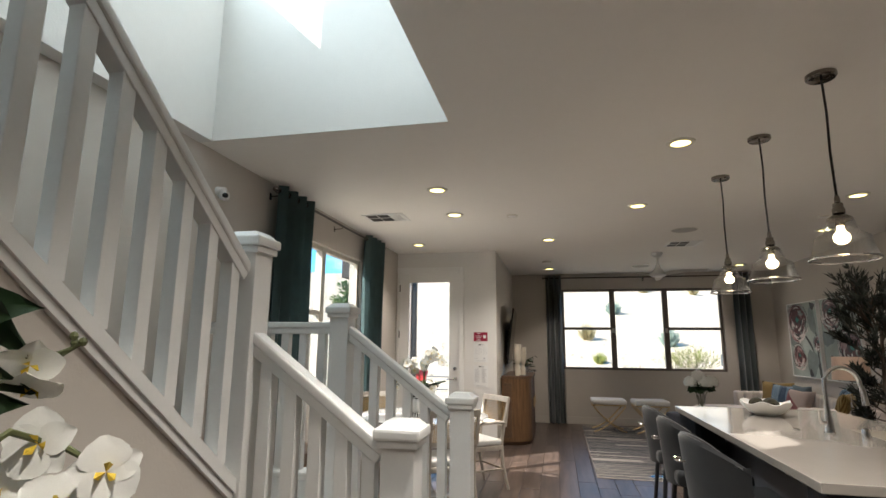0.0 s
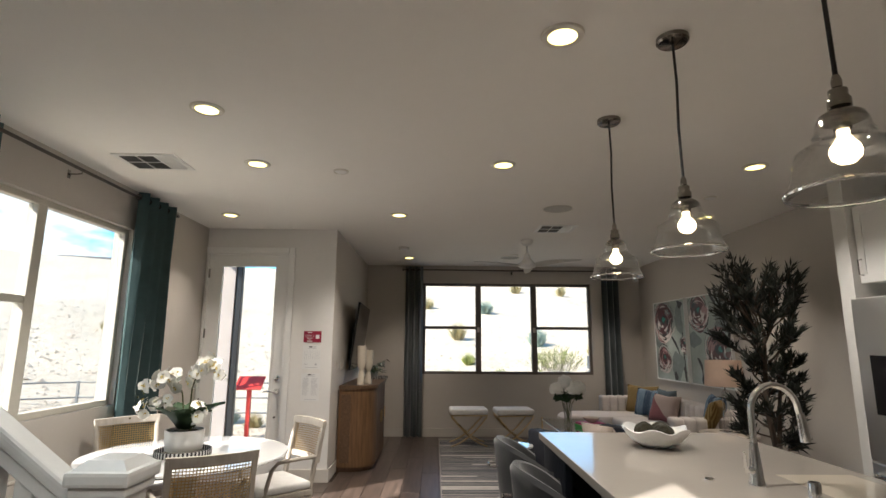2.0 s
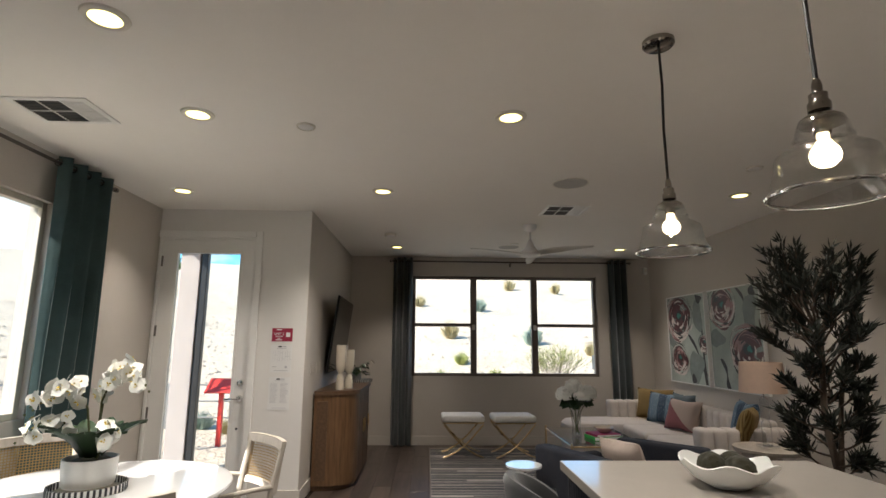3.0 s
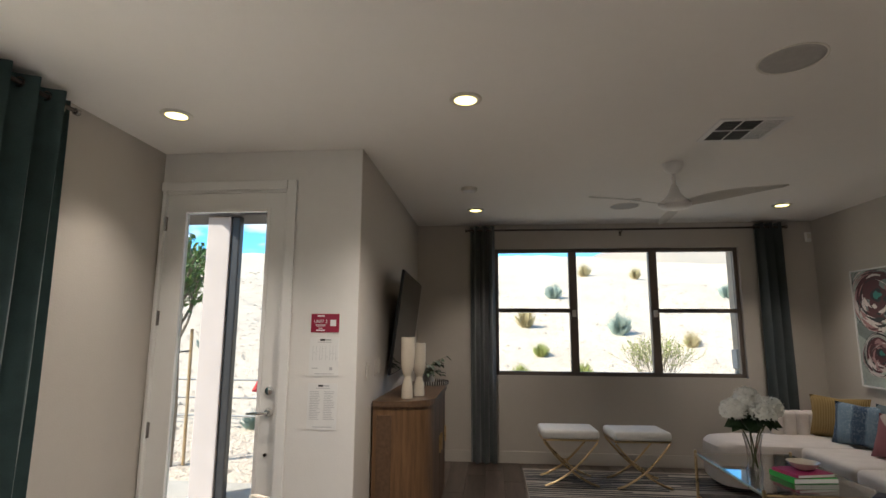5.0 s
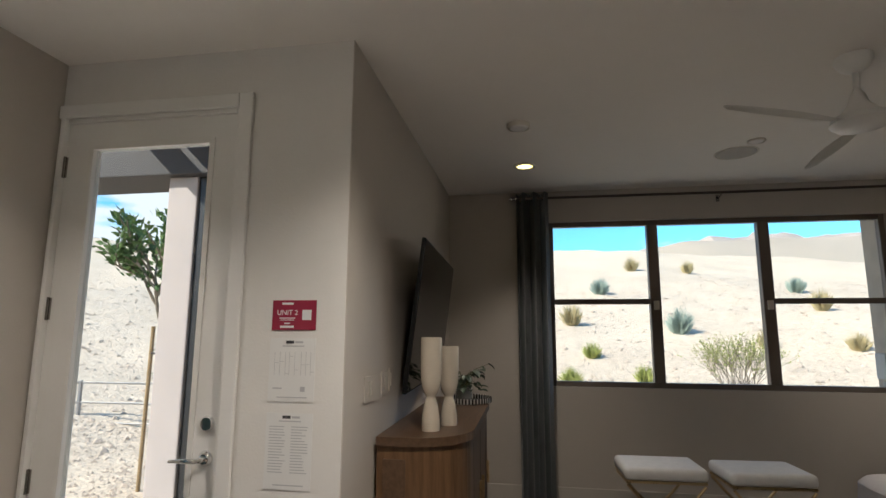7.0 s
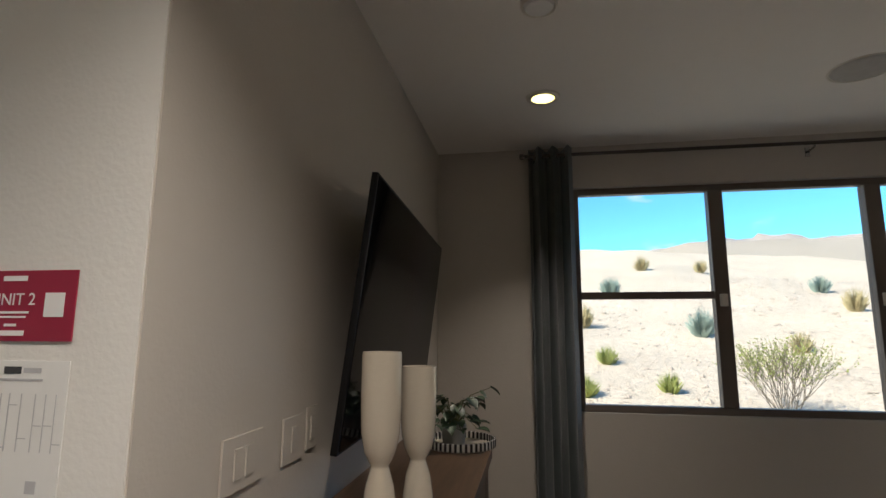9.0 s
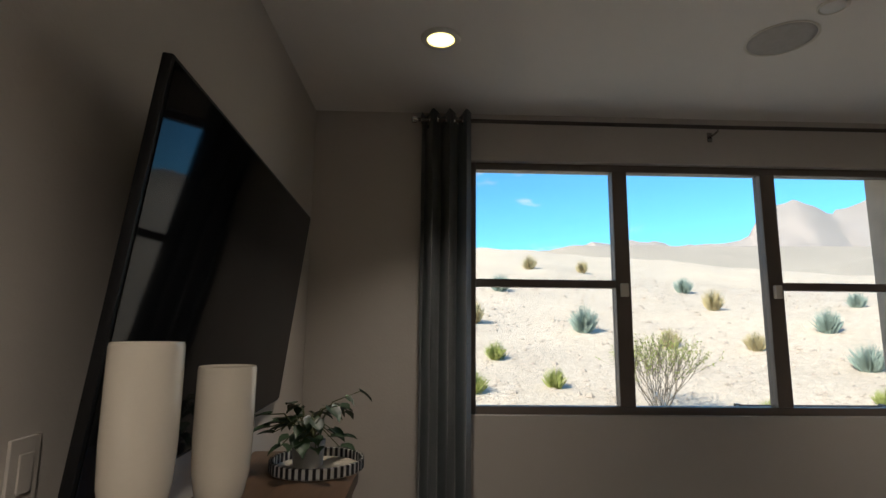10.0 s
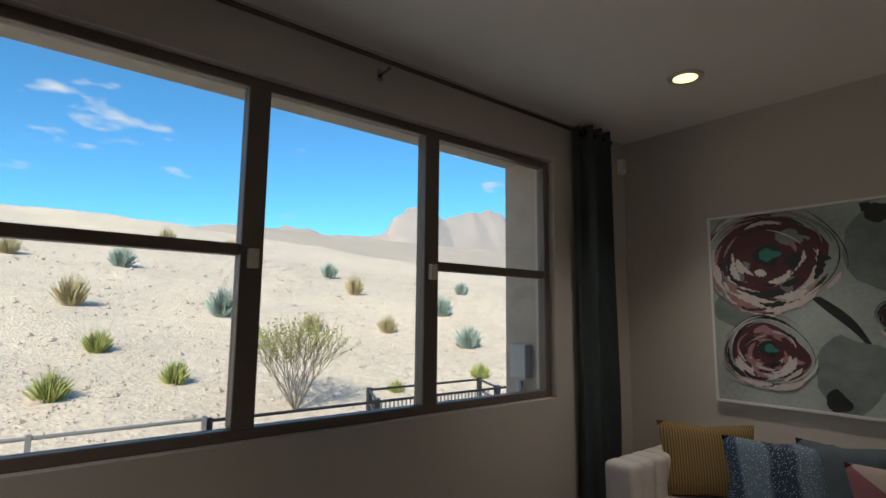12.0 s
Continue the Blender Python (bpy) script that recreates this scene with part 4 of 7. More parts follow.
def leaf(bm, p, d, l, w, fold=0.25):
    side = d.cross(Vector((rng.uniform(-1, 1), rng.uniform(-1, 1), rng.uniform(-1, 1)))).normalized()
    up = d.cross(side).normalized() * fold * w
    a, b, c = bm.verts.new(p), bm.verts.new(p + d * l * 0.45 + side * w + up), bm.verts.new(p + d * l)
    e, mid = bm.verts.new(p + d * l * 0.45 - side * w + up), bm.verts.new(p + d * l * 0.5)
    bm.faces.new((a, mid, b))
    bm.faces.new((b, mid, c))
    bm.faces.new((c, mid, e))
    bm.faces.new((e, mid, a))


M["stake"] = wood("pale_stake_wood", (0.24, 0.16, 0.08), (0.40, 0.28, 0.15), 3, (10, 10, 1.2), 0.8, 0.1)
# young citrus tree by the porch, with two stakes
tx, ty = -3.98, 10.40
tree = base("young_tree", (tx, ty, ground_h(tx, ty)), 0, "young leafy tree with slim trunk tied to wooden stakes", "tree")
bm, tips = bmesh.new(), []
tube(bm, [(0, 0, -0.1), (0.02, 0, 0.7), (-0.02, 0.02, 1.35), (0.0, 0, 1.9)], [0.05, 0.042, 0.036, 0.032], 8)
for k in range(9):
    a = k * 2.4
    limbs(bm, Vector((0, 0, 1.56 + 0.06 * k)), Vector((math.cos(a) * 0.6, math.sin(a) * 0.6, 0.95)).normalized(), 0.020, 0.46, 2, tips, 0.7)
part("trunk", bm, M["bark"], tree, "slim pale trunk with limbs", True)
bm = bmesh.new()
for pts, d in tips:
    for k in range(17):
        p = rng.choice(pts) + Vector((rng.uniform(-1, 1), rng.uniform(-1, 1), rng.uniform(-1, 1))) * 0.06
        leaf(bm, p, (d + Vector((rng.uniform(-1, 1), rng.uniform(-1, 1), rng.uniform(-0.8, 0.8)))).normalized(), rng.uniform(0.07, 0.13), rng.uniform(0.018, 0.03))
part("crown", bm, M["leaf"], tree, "many glossy green leaves")
for s in (-1, 1):
    part("stake", tube(bmesh.new(), [(0.17 * s, 0.05, -0.2), (0.15 * s, 0.05, 1.70)], 0.021, 8), M["stake"], tree, "round wooden stake", True)
part("tie", tube(bmesh.new(), [(-0.17, 0.05, 1.42), (0, 0, 1.40), (0.17, 0.05, 1.42)], 0.012, 6), M["black"], tree)

# sparse shrub outside the wide window
sx, sy = 3.45, 15.2
shrub = base("creosote_shrub", (sx, sy, ground_h(sx, sy)), 0, "sparse airy desert shrub with fine twigs", "shrub")
bm, tips = bmesh.new(), []
for k in range(17):
    a = k * 2.4
    limbs(bm, Vector((0, 0, -0.05)), Vector((math.cos(a) * 0.5, math.sin(a) * 0.5, 1)).normalized(), 0.008, 0.50, 3, tips, 0.6, 0.78)
part("twigs", bm, M["bark"], shrub)
bm = bmesh.new()
for pts, d in tips:
    for k in range(6):
        leaf(bm, rng.choice(pts), (d + Vector((rng.uniform(-1, 1), rng.uniform(-1, 1), rng.uniform(-1, 1)))).normalized(), rng.uniform(0.025, 0.05), 0.009)
part("leaves", bm, M["grass_g"], shrub, "small yellow-green leaves")


def fence(name, pts, top, material, label, mids=(0.45,), post=0.03):
    """Metal posts with rails between them."""
    root = base(name, (0, 0, 0), 0, label, "fence")
    for x, y in pts:
        z0 = ground_h(x, y) - 0.05
        part("post", newbox((x - post, y - post, z0), (x + post, y + post, top + 0.03), 0.004), material, root)
    for (xa, ya), (xb, yb) in zip(pts, pts[1:]):
        for z in (top, *[top - m for m in mids]):
            part("rail", tube(bmesh.new(), [(xa, ya, z), (xb, yb, z)], 0.018, 6), material, root)
    return root


M["galv"] = mat("grey_galvanised_steel", (0.30, 0.29, 0.28), 0.5, 0.6, var=0.1)
fence("metal_fence", [(-1.1, 13.2), (0.45, 13.2), (1.7, 13.2)], 0.50, M["galv"], "low grey metal fence on the slope", (0.4,), 0.02)
fence("black_fence", [(1.75, 13.25), (3.55, 13.25), (5.49, 13.25), (6.6, 13.25)], 0.47, M["black"], "low black metal fence on the slope", (0.16, 0.42), 0.034)
fence("black_fence", [(3.60, 13.31), (3.98, 14.1), (5.95, 14.1), (5.55, 13.31)], 0.47, M["black"], "black metal fence round a utility pit", (0.16, 0.42), 0.03)
pit_gate = base("mesh_gate", (3.66, 13.34, 0.0), 0, "dark grey wire mesh gate beside the black fence", "gate")
for z in (0.10, 0.44):
    part("gate_rail", tube(bmesh.new(), [(0.06, 0.06, z), (1.80, 0.06, z)], 0.016, 6), M["black"], pit_gate)
for k in range(30):
    part("wire", tube(bmesh.new(), [(0.06 + 0.06 * k, 0.06, -0.24 if k % 29 == 0 else 0.10), (0.06 + 0.06 * k, 0.06, 0.44)], 0.011, 4), M["galv"], pit_gate)
fence("metal_fence", [(-9.0, 4.2), (-9.0, 6.6), (-9.0, 9.0), (-9.0, 11.4), (-7.0, 12.6), (-4.6, 12.7), (-2.4, 12.7)], 0.62, M["galv"], "low grey metal fence beside the house", (0.3, 0.6), 0.022)

# stucco pier, meter box and eave outside the wide window
M["box_grey"] = mat("pale_grey_enamel", (0.42, 0.45, 0.47), 0.5, var=0.08, scale=9)
M["stucco"] = mat("grey_beige_stucco", (0.44, 0.39, 0.33), 0.95, var=0.2, scale=7, bump=1.0, bscale=45)
tagged(part("stucco_pier", newbox((2.97, YF + 0.165, -0.4), (3.5, YF + 0.50, 3.0), 0.01), M["stucco"]), "rough grey-beige stucco pier outside the window", "wall", "", "structure")
tagged(part("window_soffit", newbox((XC, YF + 0.165, 2.52), (2.965, YF + 0.50, 2.9), 0.01), M["stucco"]), "stucco soffit above the window", "wall", "", "structure")
meter = base("meter_box", (2.965, YF + 0.33, 1.15), 0, "grey painted utility meter box on the stucco pier", "meter box")
part("case", newbox((-0.06, -0.07, -0.10), (0.003, 0.07, 0.12), 0.01), M["box_grey"], meter)
part("conduit", tube(bmesh.new(), [(-0.035, 0, -0.12), (-0.035, 0, -0.45)], 0.02, 8), M["box_grey"], meter, smooth=True)

# porch: post, beam, downspout and sign
porch = base("porch_frame", (0, 0, 0), 0, "taupe painted porch post and beam", "porch")
M["taupe"] = mat("pale_taupe_porch_paint", (0.46, 0.40, 0.375), 0.8, var=0.08, scale=5, bump=0.4, bscale=50)
M["dark_taupe"] = mat("dark_brown_porch_paint", (0.05, 0.045, 0.045), 0.7, var=0.08, scale=5)
part("post", newbox((-2.66, 8.62, -0.3), (-2.43, 8.84, 2.55), 0.01), M["taupe"], porch, "square taupe porch post")
part("beam", newbox((-3.7, 8.55, 2.55), (-0.99, 9.0, 2.95), 0.01), M["dark_taupe"], porch, "dark brown porch beam")
for k in range(7):
    part("rafter", newbox((-3.0 + 0.3 * k, 7.56, 2.95), (-2.86 + 0.3 * k, 9.15, 3.05)), M["dark_taupe"], porch)
part("corner_trim", newbox((-2.425, 8.64, -0.3), (-2.345, 8.72, 2.55), 0.01), M["black"], porch, "dark edge strip of the post")
tagged(part("porch_slab", newbox((-4.2, YE + 0.165, -0.35), (-1.0, 9.3, -0.06), 0.02), M["stucco"]), "pale concrete porch slab", "pavement", "", "structure")
M["red"] = mat("red_painted_metal", (0.55, 0.035, 0.025), 0.45, var=0.06)
sign = base("lectern_sign", (-3.02, 11.2, -0.30), 0, "red metal lectern sign on a single post", "sign")
part("post", newbox((-0.035, -0.035, 0), (0.035, 0.035, 0.98), 0.006), M["red"], sign)
bm = newbox((-0.24, -0.17, -0.012), (0.24, 0.17, 0.012), 0.006, m=pose(0, 0, 1.03, 38))
part("panel", bm, M["red"], sign, "slanted red sign panel")
part("foot", newbox((-0.12, -0.12, 0), (0.12, 0.12, 0.02), 0.004), M["red"], sign)

# far houses on the skyline
M["house"] = mat("tan_house_wall", (0.34, 0.29, 0.25), 0.9, var=0.1, scale=0.5)
M["roof"] = mat("grey_roof", (0.14, 0.125, 0.115), 0.9, var=0.1, scale=0.5)


def house(x, y, turn, w, d, h):
    root = base("far_house", (x, y, ground_h(x, y) - 0.5), turn, "far tan house on the skyline", "house", "far houses")
    part("wall", newbox((-w / 2, -d / 2, 0), (w / 2, d / 2, h)), M["house"], root)
    bm = bmesh.new()
    v = [bm.verts.new(p) for p in ((-w / 2 - 0.4, -d / 2 - 0.4, h), (w / 2 + 0.4, -d / 2 - 0.4, h), (w / 2 + 0.4, d / 2 + 0.4, h), (-w / 2 - 0.4, d / 2 + 0.4, h), (-w / 2 + 1, 0, h + 1.4), (w / 2 - 1, 0, h + 1.4))]
    for f in ((0, 1, 5, 4), (1, 2, 5), (2, 3, 4, 5), (3, 0, 4), (3, 2, 1, 0)):
        bm.faces.new([v[i] for i in f])
    part("roof", bm, M["roof"], root)
    for k in range(3):
        part("window", newbox((-w / 2 + 1 + k * w / 3, -d / 2 - 0.05, h * 0.45), (-w / 2 + 2 + k * w / 3, -d / 2 + 0.05, h * 0.8)), M["dark_gloss"], root)


house(-40.0, 62.0, 20, 8, 6, 3.0)
house(-46.0, 60.0, 20, 6, 5, 2.6)
house(-22.5, 70.0, 10, 5, 5, 2.4)
house(-19.5, 72.0, 10, 4, 5, 2.8)
house(-58.0, 58.0, 30, 9, 6, 2.8)

# ---- dining corner ----
M["cane"] = mat("woven_cane", (0.50, 0.36, 0.17), 0.7, var=0.15, scale=30)
M["washed"] = wood("whitewashed_wood", (0.42, 0.37, 0.31), (0.56, 0.51, 0.45), 3, (10, 10, 1.5), 0.6, 0.06)
M["table"] = mat("white_gloss_lacquer", (0.70, 0.70, 0.70), 0.05, var=0.02, coat=0.6)
M["petal"] = mat("white_orchid_petal", (0.80, 0.80, 0.76), 0.55, var=0.06, scale=40)
M["throat"] = mat("yellow_orchid_throat", (0.62, 0.44, 0.04), 0.6, var=0.2, scale=60)
M["green"] = mat("dark_green_leaf", (0.022, 0.05, 0.018), 0.52, var=0.3, scale=8)
M["stem"] = mat("green_brown_stem", (0.09, 0.10, 0.035), 0.6, var=0.2, scale=20)
M["moss"] = mat("dark_moss", (0.022, 0.019, 0.008), 0.95, var=0.4, scale=30, bump=1.0, bscale=80)
M["white_pot"] = mat("white_glazed_pot", (0.72, 0.72, 0.70), 0.3, var=0.04)
M["dark_stripe"] = mat("black_stripe_inlay", (0.018, 0.018, 0.022), 0.4, var=0.1)

table = base("dining_table", (-1.28, 5.06, 0), 0, "round white gloss pedestal dining table", "dining table")
part("tabletop", lathe(bmesh.new(), [(0, 0.72), (0.56, 0.722), (0.60, 0.73), (0.622, 0.742), (0.618, 0.751), (0.605, 0.753), (0, 0.753)], 64), M["table"], table, smooth=True)
part("pedestal", lathe(bmesh.new(), [(0.26, 0.0), (0.26, 0.015), (0.20, 0.03), (0.10, 0.07), (0.062, 0.18), (0.055, 0.40), (0.075, 0.58), (0.15, 0.69), (0.22, 0.722)], 40), M["table"], table, smooth=True)


def dining_chair(x, y, turn):
    """Seat faces +y; the back stands at -y."""
    root = base("dining_chair", (x, y, 0), turn, "whitewashed wooden chair with cane back and white seat", "chair", "chairs round the dining table")
    for s in (-1, 1):
        part("leg", tube(bmesh.new(), [(0.20 * s, 0.20, 0), (0.19 * s, 0.19, 0.40)], [0.014, 0.019], 8), M["washed"], root, smooth=True)
        part("leg", tube(bmesh.new(), [(0.21 * s, -0.27, 0), (0.20 * s, -0.21, 0.25), (0.195 * s, -0.20, 0.45), (0.205 * s, -0.235, 0.66), (0.215 * s, -0.285, 0.87)], [0.015, 0.019, 0.020, 0.018, 0.015], 8), M["washed"], root, "raked back leg that carries the backrest", True)
        part("arm", tube(bmesh.new(), [(0.205 * s, -0.23, 0.64), (0.25 * s, -0.10, 0.655), (0.25 * s, 0.08, 0.65), (0.235 * s, 0.12, 0.60), (0.20 * s, 0.15, 0.42)], 0.014, 8), M["washed"], root, "curved wooden arm", True)
    part("seat_frame", newbox((-0.215, -0.215, 0.385), (0.215, 0.215, 0.43), 0.012), M["washed"], root)
    part("seat", newbox((-0.215, -0.20, 0.43), (0.215, 0.22, 0.485), 0.028, 4), M["white_seat"], root, "white padded seat", True)
    part("stretcher", tube(bmesh.new(), [(-0.195, 0.195, 0.2), (-0.205, -0.22, 0.2), (0.205, -0.22, 0.2), (0.195, 0.195, 0.2)], 0.011, 8), M["washed"], root, smooth=True)

    def back(u, v, w):
        a = u * 0.21
        return (a, -0.235 - 0.05 * (v - 0.55) / 0.32 * 1.0 - 0.035 * (1 - u * u) + w, v)

    def strip(u0, u1, v0, v1, th, mt, nm):
        bm = bmesh.new()
        n = max(1, int(abs(u1 - u0) * 10))
        rows = []
        for i in range(n + 1):
            u = u0 + (u1 - u0) * i / n
            rows.append([bm.verts.new(back(u, v, w)) for v, w in ((v0, -th), (v1, -th), (v1, th), (v0, th))])
        for a, b in zip(rows, rows[1:]):
            for k in range(4):
                bm.faces.new((a[k], a[(k + 1) % 4], b[(k + 1) % 4], b[k]))
        bm.faces.new(rows[0])
        bm.faces.new(rows[-1][::-1])
        bmesh.ops.recalc_face_normals(bm, faces=bm.faces)
        return part(nm, bm, mt, root)

    strip(-1.08, 1.08, 0.835, 0.885, 0.014, M["washed"], "top_rail")
    strip(-1.0, 1.0, 0.60, 0.635, 0.012, M["washed"], "lower_rail")
    strip(-1.05, -0.93, 0.60, 0.86, 0.013, M["washed"], "stile")
    strip(0.93, 1.05, 0.60, 0.86, 0.013, M["washed"], "stile")
    bm = bmesh.new()
    for i in range(25):
        u = -0.92 + 1.84 * i / 24
        for v0, v1, du in ((0.636, 0.835, 0.0),):
            p = [bm.verts.new(back(u + s * 0.011, v, 0.002)) for s, v in ((-1, v0), (1, v0), (1, v1), (-1, v1))]
            bm.faces.new(p)
    for j in range(13):
        v = 0.640 + 0.19 * j / 12
        for i in range(12):
            u0, u1 = -0.92 + 1.84 * i / 12, -0.92 + 1.84 * (i + 1) / 12
            bm.faces.new([bm.verts.new(back(u, vv, -0.002)) for u, vv in ((u0, v - 0.0026), (u1, v - 0.0026), (u1, v + 0.0026), (u0, v + 0.0026))])
    bmesh.ops.solidify(bm, geom=bm.faces[:], thickness=0.002)
    part("cane_panel", bm, M["cane"], root, "open woven cane panel")
    return root


chair = dining_chair(-0.86, 5.50, 132)
copy_thing(chair, pose(-0.99, 4.62, 0, 0, 0, 32))
copy_thing(chair, pose(-1.84, 5.52, 0, 0, 0, -132))
copy_thing(chair, pose(-1.86, 4.62, 0, 0, 0, -50))

frng = random.Random(21)


def blossom(root, c, n, size):
    """One orchid blossom at c that faces n."""
    bm_p, bm_t = bmesh.new(), bmesh.new()
    n = Vector(n).normalized()
    u = n.orthogonal().normalized()
    a0 = frng.uniform(0, 6.28)
    u = (Matrix.Rotation(a0, 3, n) @ u)
    v = n.cross(u)
    for k in range(5):
        a = k * 2 * math.pi / 5
        d = u * math.cos(a) + v * math.sin(a)
        s = n.cross(d)
        w = size * (0.66 if k in (1, 4) else 0.46)
        l = size * (1.0 if k in (1, 4) else 0.95)
        lift = n * size * 0.12
        rows = []
        for i in range(6):
            g = i / 5
            half = w * math.sin(math.pi * min(1.0, 0.06 + 0.92 * g ** 0.8)) ** 0.7
            rows.append([bm_p.verts.new(c + d * l * g + s * half * e + lift * (1.5 * g - 1.9 * g * g + 0.55 * e * e * g + 0.25 * (k % 2))) for e in (-1, -0.5, 0, 0.5, 1)])
        for p, q in zip(rows, rows[1:]):
            for i in range(4):
                bm_p.faces.new((p[i], p[i + 1], q[i + 1], q[i]))
    for k in range(3):
        a = k * 2.1 + a0
        d = u * math.cos(a) + v * math.sin(a)
        vs = [bm_t.verts.new(c + n * size * 0.08), bm_t.verts.new(c + d * size * 0.22 + n * size * 0.2 + n.cross(d) * size * 0.12), bm_t.verts.new(c + d * size * 0.3 + n * size * 0.38), bm_t.verts.new(c + d * size * 0.22 + n * size * 0.2 - n.cross(d) * size * 0.12)]
        bm_t.faces.new(vs)
    p = part("blossom", bm_p, M["petal"], root, "white orchid blossom", True)
    part("throat", bm_t, M["throat"], p, "yellow blossom centre")


def orchid(name, at, sprays, size, pot, label, leaves=9, leaf_len=0.2, heads=(), blades=()):
    root = base(name, at, 0, label, "orchid")
    z0 = 0.0
    if pot:
        r, h = pot
        z0 = h
        part("pot", lathe(bmesh.new(), [(0, 0), (r * 0.9, 0), (r * 0.97, 0.01), (r, h * 0.5), (r * 1.02, h), (r * 0.95, h), (r * 0.93, h * 0.8), (0, h * 0.8)], 40), M["white_pot"], root, "round white glazed pot", True)
        part("moss", lathe(bmesh.new(), [(r * 0.93, h * 0.82), (r * 0.6, h * 0.95), (0, h * 1.0)], 24), M["moss"], root, smooth=True)
    bt, bs, bl = bmesh.new(), bmesh.new(), bmesh.new()
    for pts, n in sprays:
        pts = [Vector(p) for p in pts]
        tube(bs, pts, [0.005] * (len(pts) - 1) + [0.002], 6)
        for i in range(n):
            u = 0.35 + 0.65 * i / max(1, n - 1)
            f = u * (len(pts) - 1)
            k = min(int(f), len(pts) - 2)
            p = pts[k].lerp(pts[k + 1], f - k)
            d = Vector((frng.uniform(-1, 1), frng.uniform(-1.3, 0.5), frng.uniform(-0.4, 0.5)))
            blossom(root, p + d.normalized() * 0.02 + Vector((frng.uniform(-1, 1), frng.uniform(-1, 1), frng.uniform(-1, 1))) * size * 0.5, d, size * frng.uniform(0.8, 1.15))
        for k in range(3):
            e = pts[-1] + Vector((frng.uniform(-1, 1), frng.uniform(-1, 1), frng.uniform(-1, 0.4))) * 0.03
            lathe(bt, [(0, 0.007), (0.004, 0.005), (0.006, 0), (0.004, -0.005), (0, -0.007)], 8, e)
    for c, d, r in heads:
        blossom(root, Vector(c), d, r)
    for p, q, w in blades:
        p, q = Vector(p), Vector(q)
        s = (q - p).cross(Vector((0.3, 1, 0))).normalized()
        rows = []
        for i in range(7):
            u = i / 6
            c = p.lerp(q, u) + Vector((0, -0.02, 0.03)) * math.sin(math.pi * u)
            h = w * math.sin(math.pi * (0.1 + 0.88 * u))
            rows.append([bl.verts.new(c + s * h + Vector((0, -0.01, 0))), bl.verts.new(c), bl.verts.new(c - s * h + Vector((0, -0.01, 0)))])
        for a, b in zip(rows, rows[1:]):
            for i in range(2):
                bl.faces.new((a[i], a[i + 1], b[i + 1], b[i]))
    for k in range(leaves):
        a = k * 2.4 + 0.5
        d = Vector((math.cos(a), math.sin(a), 0))
        s = Vector((-d.y, d.x, 0))
        L = leaf_len * frng.uniform(0.8, 1.25)
        rows = []
        for i in range(6):
            u = i / 5
            c = Vector((0, 0, z0)) + d * L * (0.15 + 0.6 * u) + Vector((0, 0, L * (0.95 * u - 0.45 * u * u)))
            w = 0.036 * math.sin(math.pi * (0.12 + 0.86 * u)) * L / 0.2
            rows.append([bl.verts.new(c + s * w + Vector((0, 0, 0.012))), bl.verts.new(c), bl.verts.new(c - s * w + Vector((0, 0, 0.012)))])
        for p, q in zip(rows, rows[1:]):
            for i in range(2):
                bl.faces.new((p[i], p[i + 1], q[i + 1], q[i]))
    part("stem", bs, M["stem"], root, smooth=True)
    part("bud_cluster", bt, M["stem"], root, "small olive green buds", True, kind="stuff")
    bmesh.ops.solidify(bl, geom=bl.faces[:], thickness=0.002)
    part("leaves", bl, M["green"], root, "long dark green leaves", True)
    return root


orchid("orchid_pot_plant", (-1.28, 4.99, 0.785), [([(0, 0, 0.1), (-0.03, -0.02, 0.35), (-0.08, -0.04, 0.46), (-0.17, -0.06, 0.44), (-0.24, -0.08, 0.36)], 18), ([(0.02, 0, 0.1), (0.02, 0.0, 0.38), (0.06, 0, 0.50), (0.15, 0, 0.52), (0.22, -0.02, 0.46)], 16),
                                                 ([(-0.02, 0, 0.1), (-0.06, 0, 0.22), (-0.15, -0.02, 0.30), (-0.24, -0.04, 0.28), (-0.30, -0.05, 0.22)], 12), ([(0.03, -0.02, 0.1), (0.08, -0.04, 0.20), (0.11, -0.06, 0.26), (0.12, -0.08, 0.20)], 12), ([(0, 0.02, 0.1), (0, 0.05, 0.4), (0.04, 0.06, 0.52), (0.1, 0.05, 0.55)], 14)], 0.043, (0.115, 0.125), "white potted orchid with dark green leaves on the table", 18, 0.24)


def striped_tray(at, r, h, label, n=44):
    root = base("striped_tray", at, 0, label, "tray")
    part("tray_base", lathe(bmesh.new(), [(0, 0), (r, 0), (r, h * 0.15), (0, h * 0.2)], 48), M["ceramic"], root, smooth=True)
    part("tray_rim", lathe(bmesh.new(), [(r, 0), (r, h), (r - 0.008, h), (r - 0.008, h * 0.15)], 48), M["white_pot"], root, smooth=True)
    bm = bmesh.new()
    for k in range(n):
        a = 2 * math.pi * k / n
        box(bm, (r - 0.010, -0.0042 * r / 0.15 * 1.2, 0.002), (r + 0.0018, 0.0042 * r / 0.15 * 1.2, h + 0.0012), m=pose(0, 0, 0, 0, 0, math.degrees(a)))
    part("stripes", bm, M["dark_stripe"], root, "black inlaid stripes", kind="stuff")
    return root


striped_tray((-1.28, 4.99, 0.7545), 0.165, 0.036, "round black and white striped tray on the table")

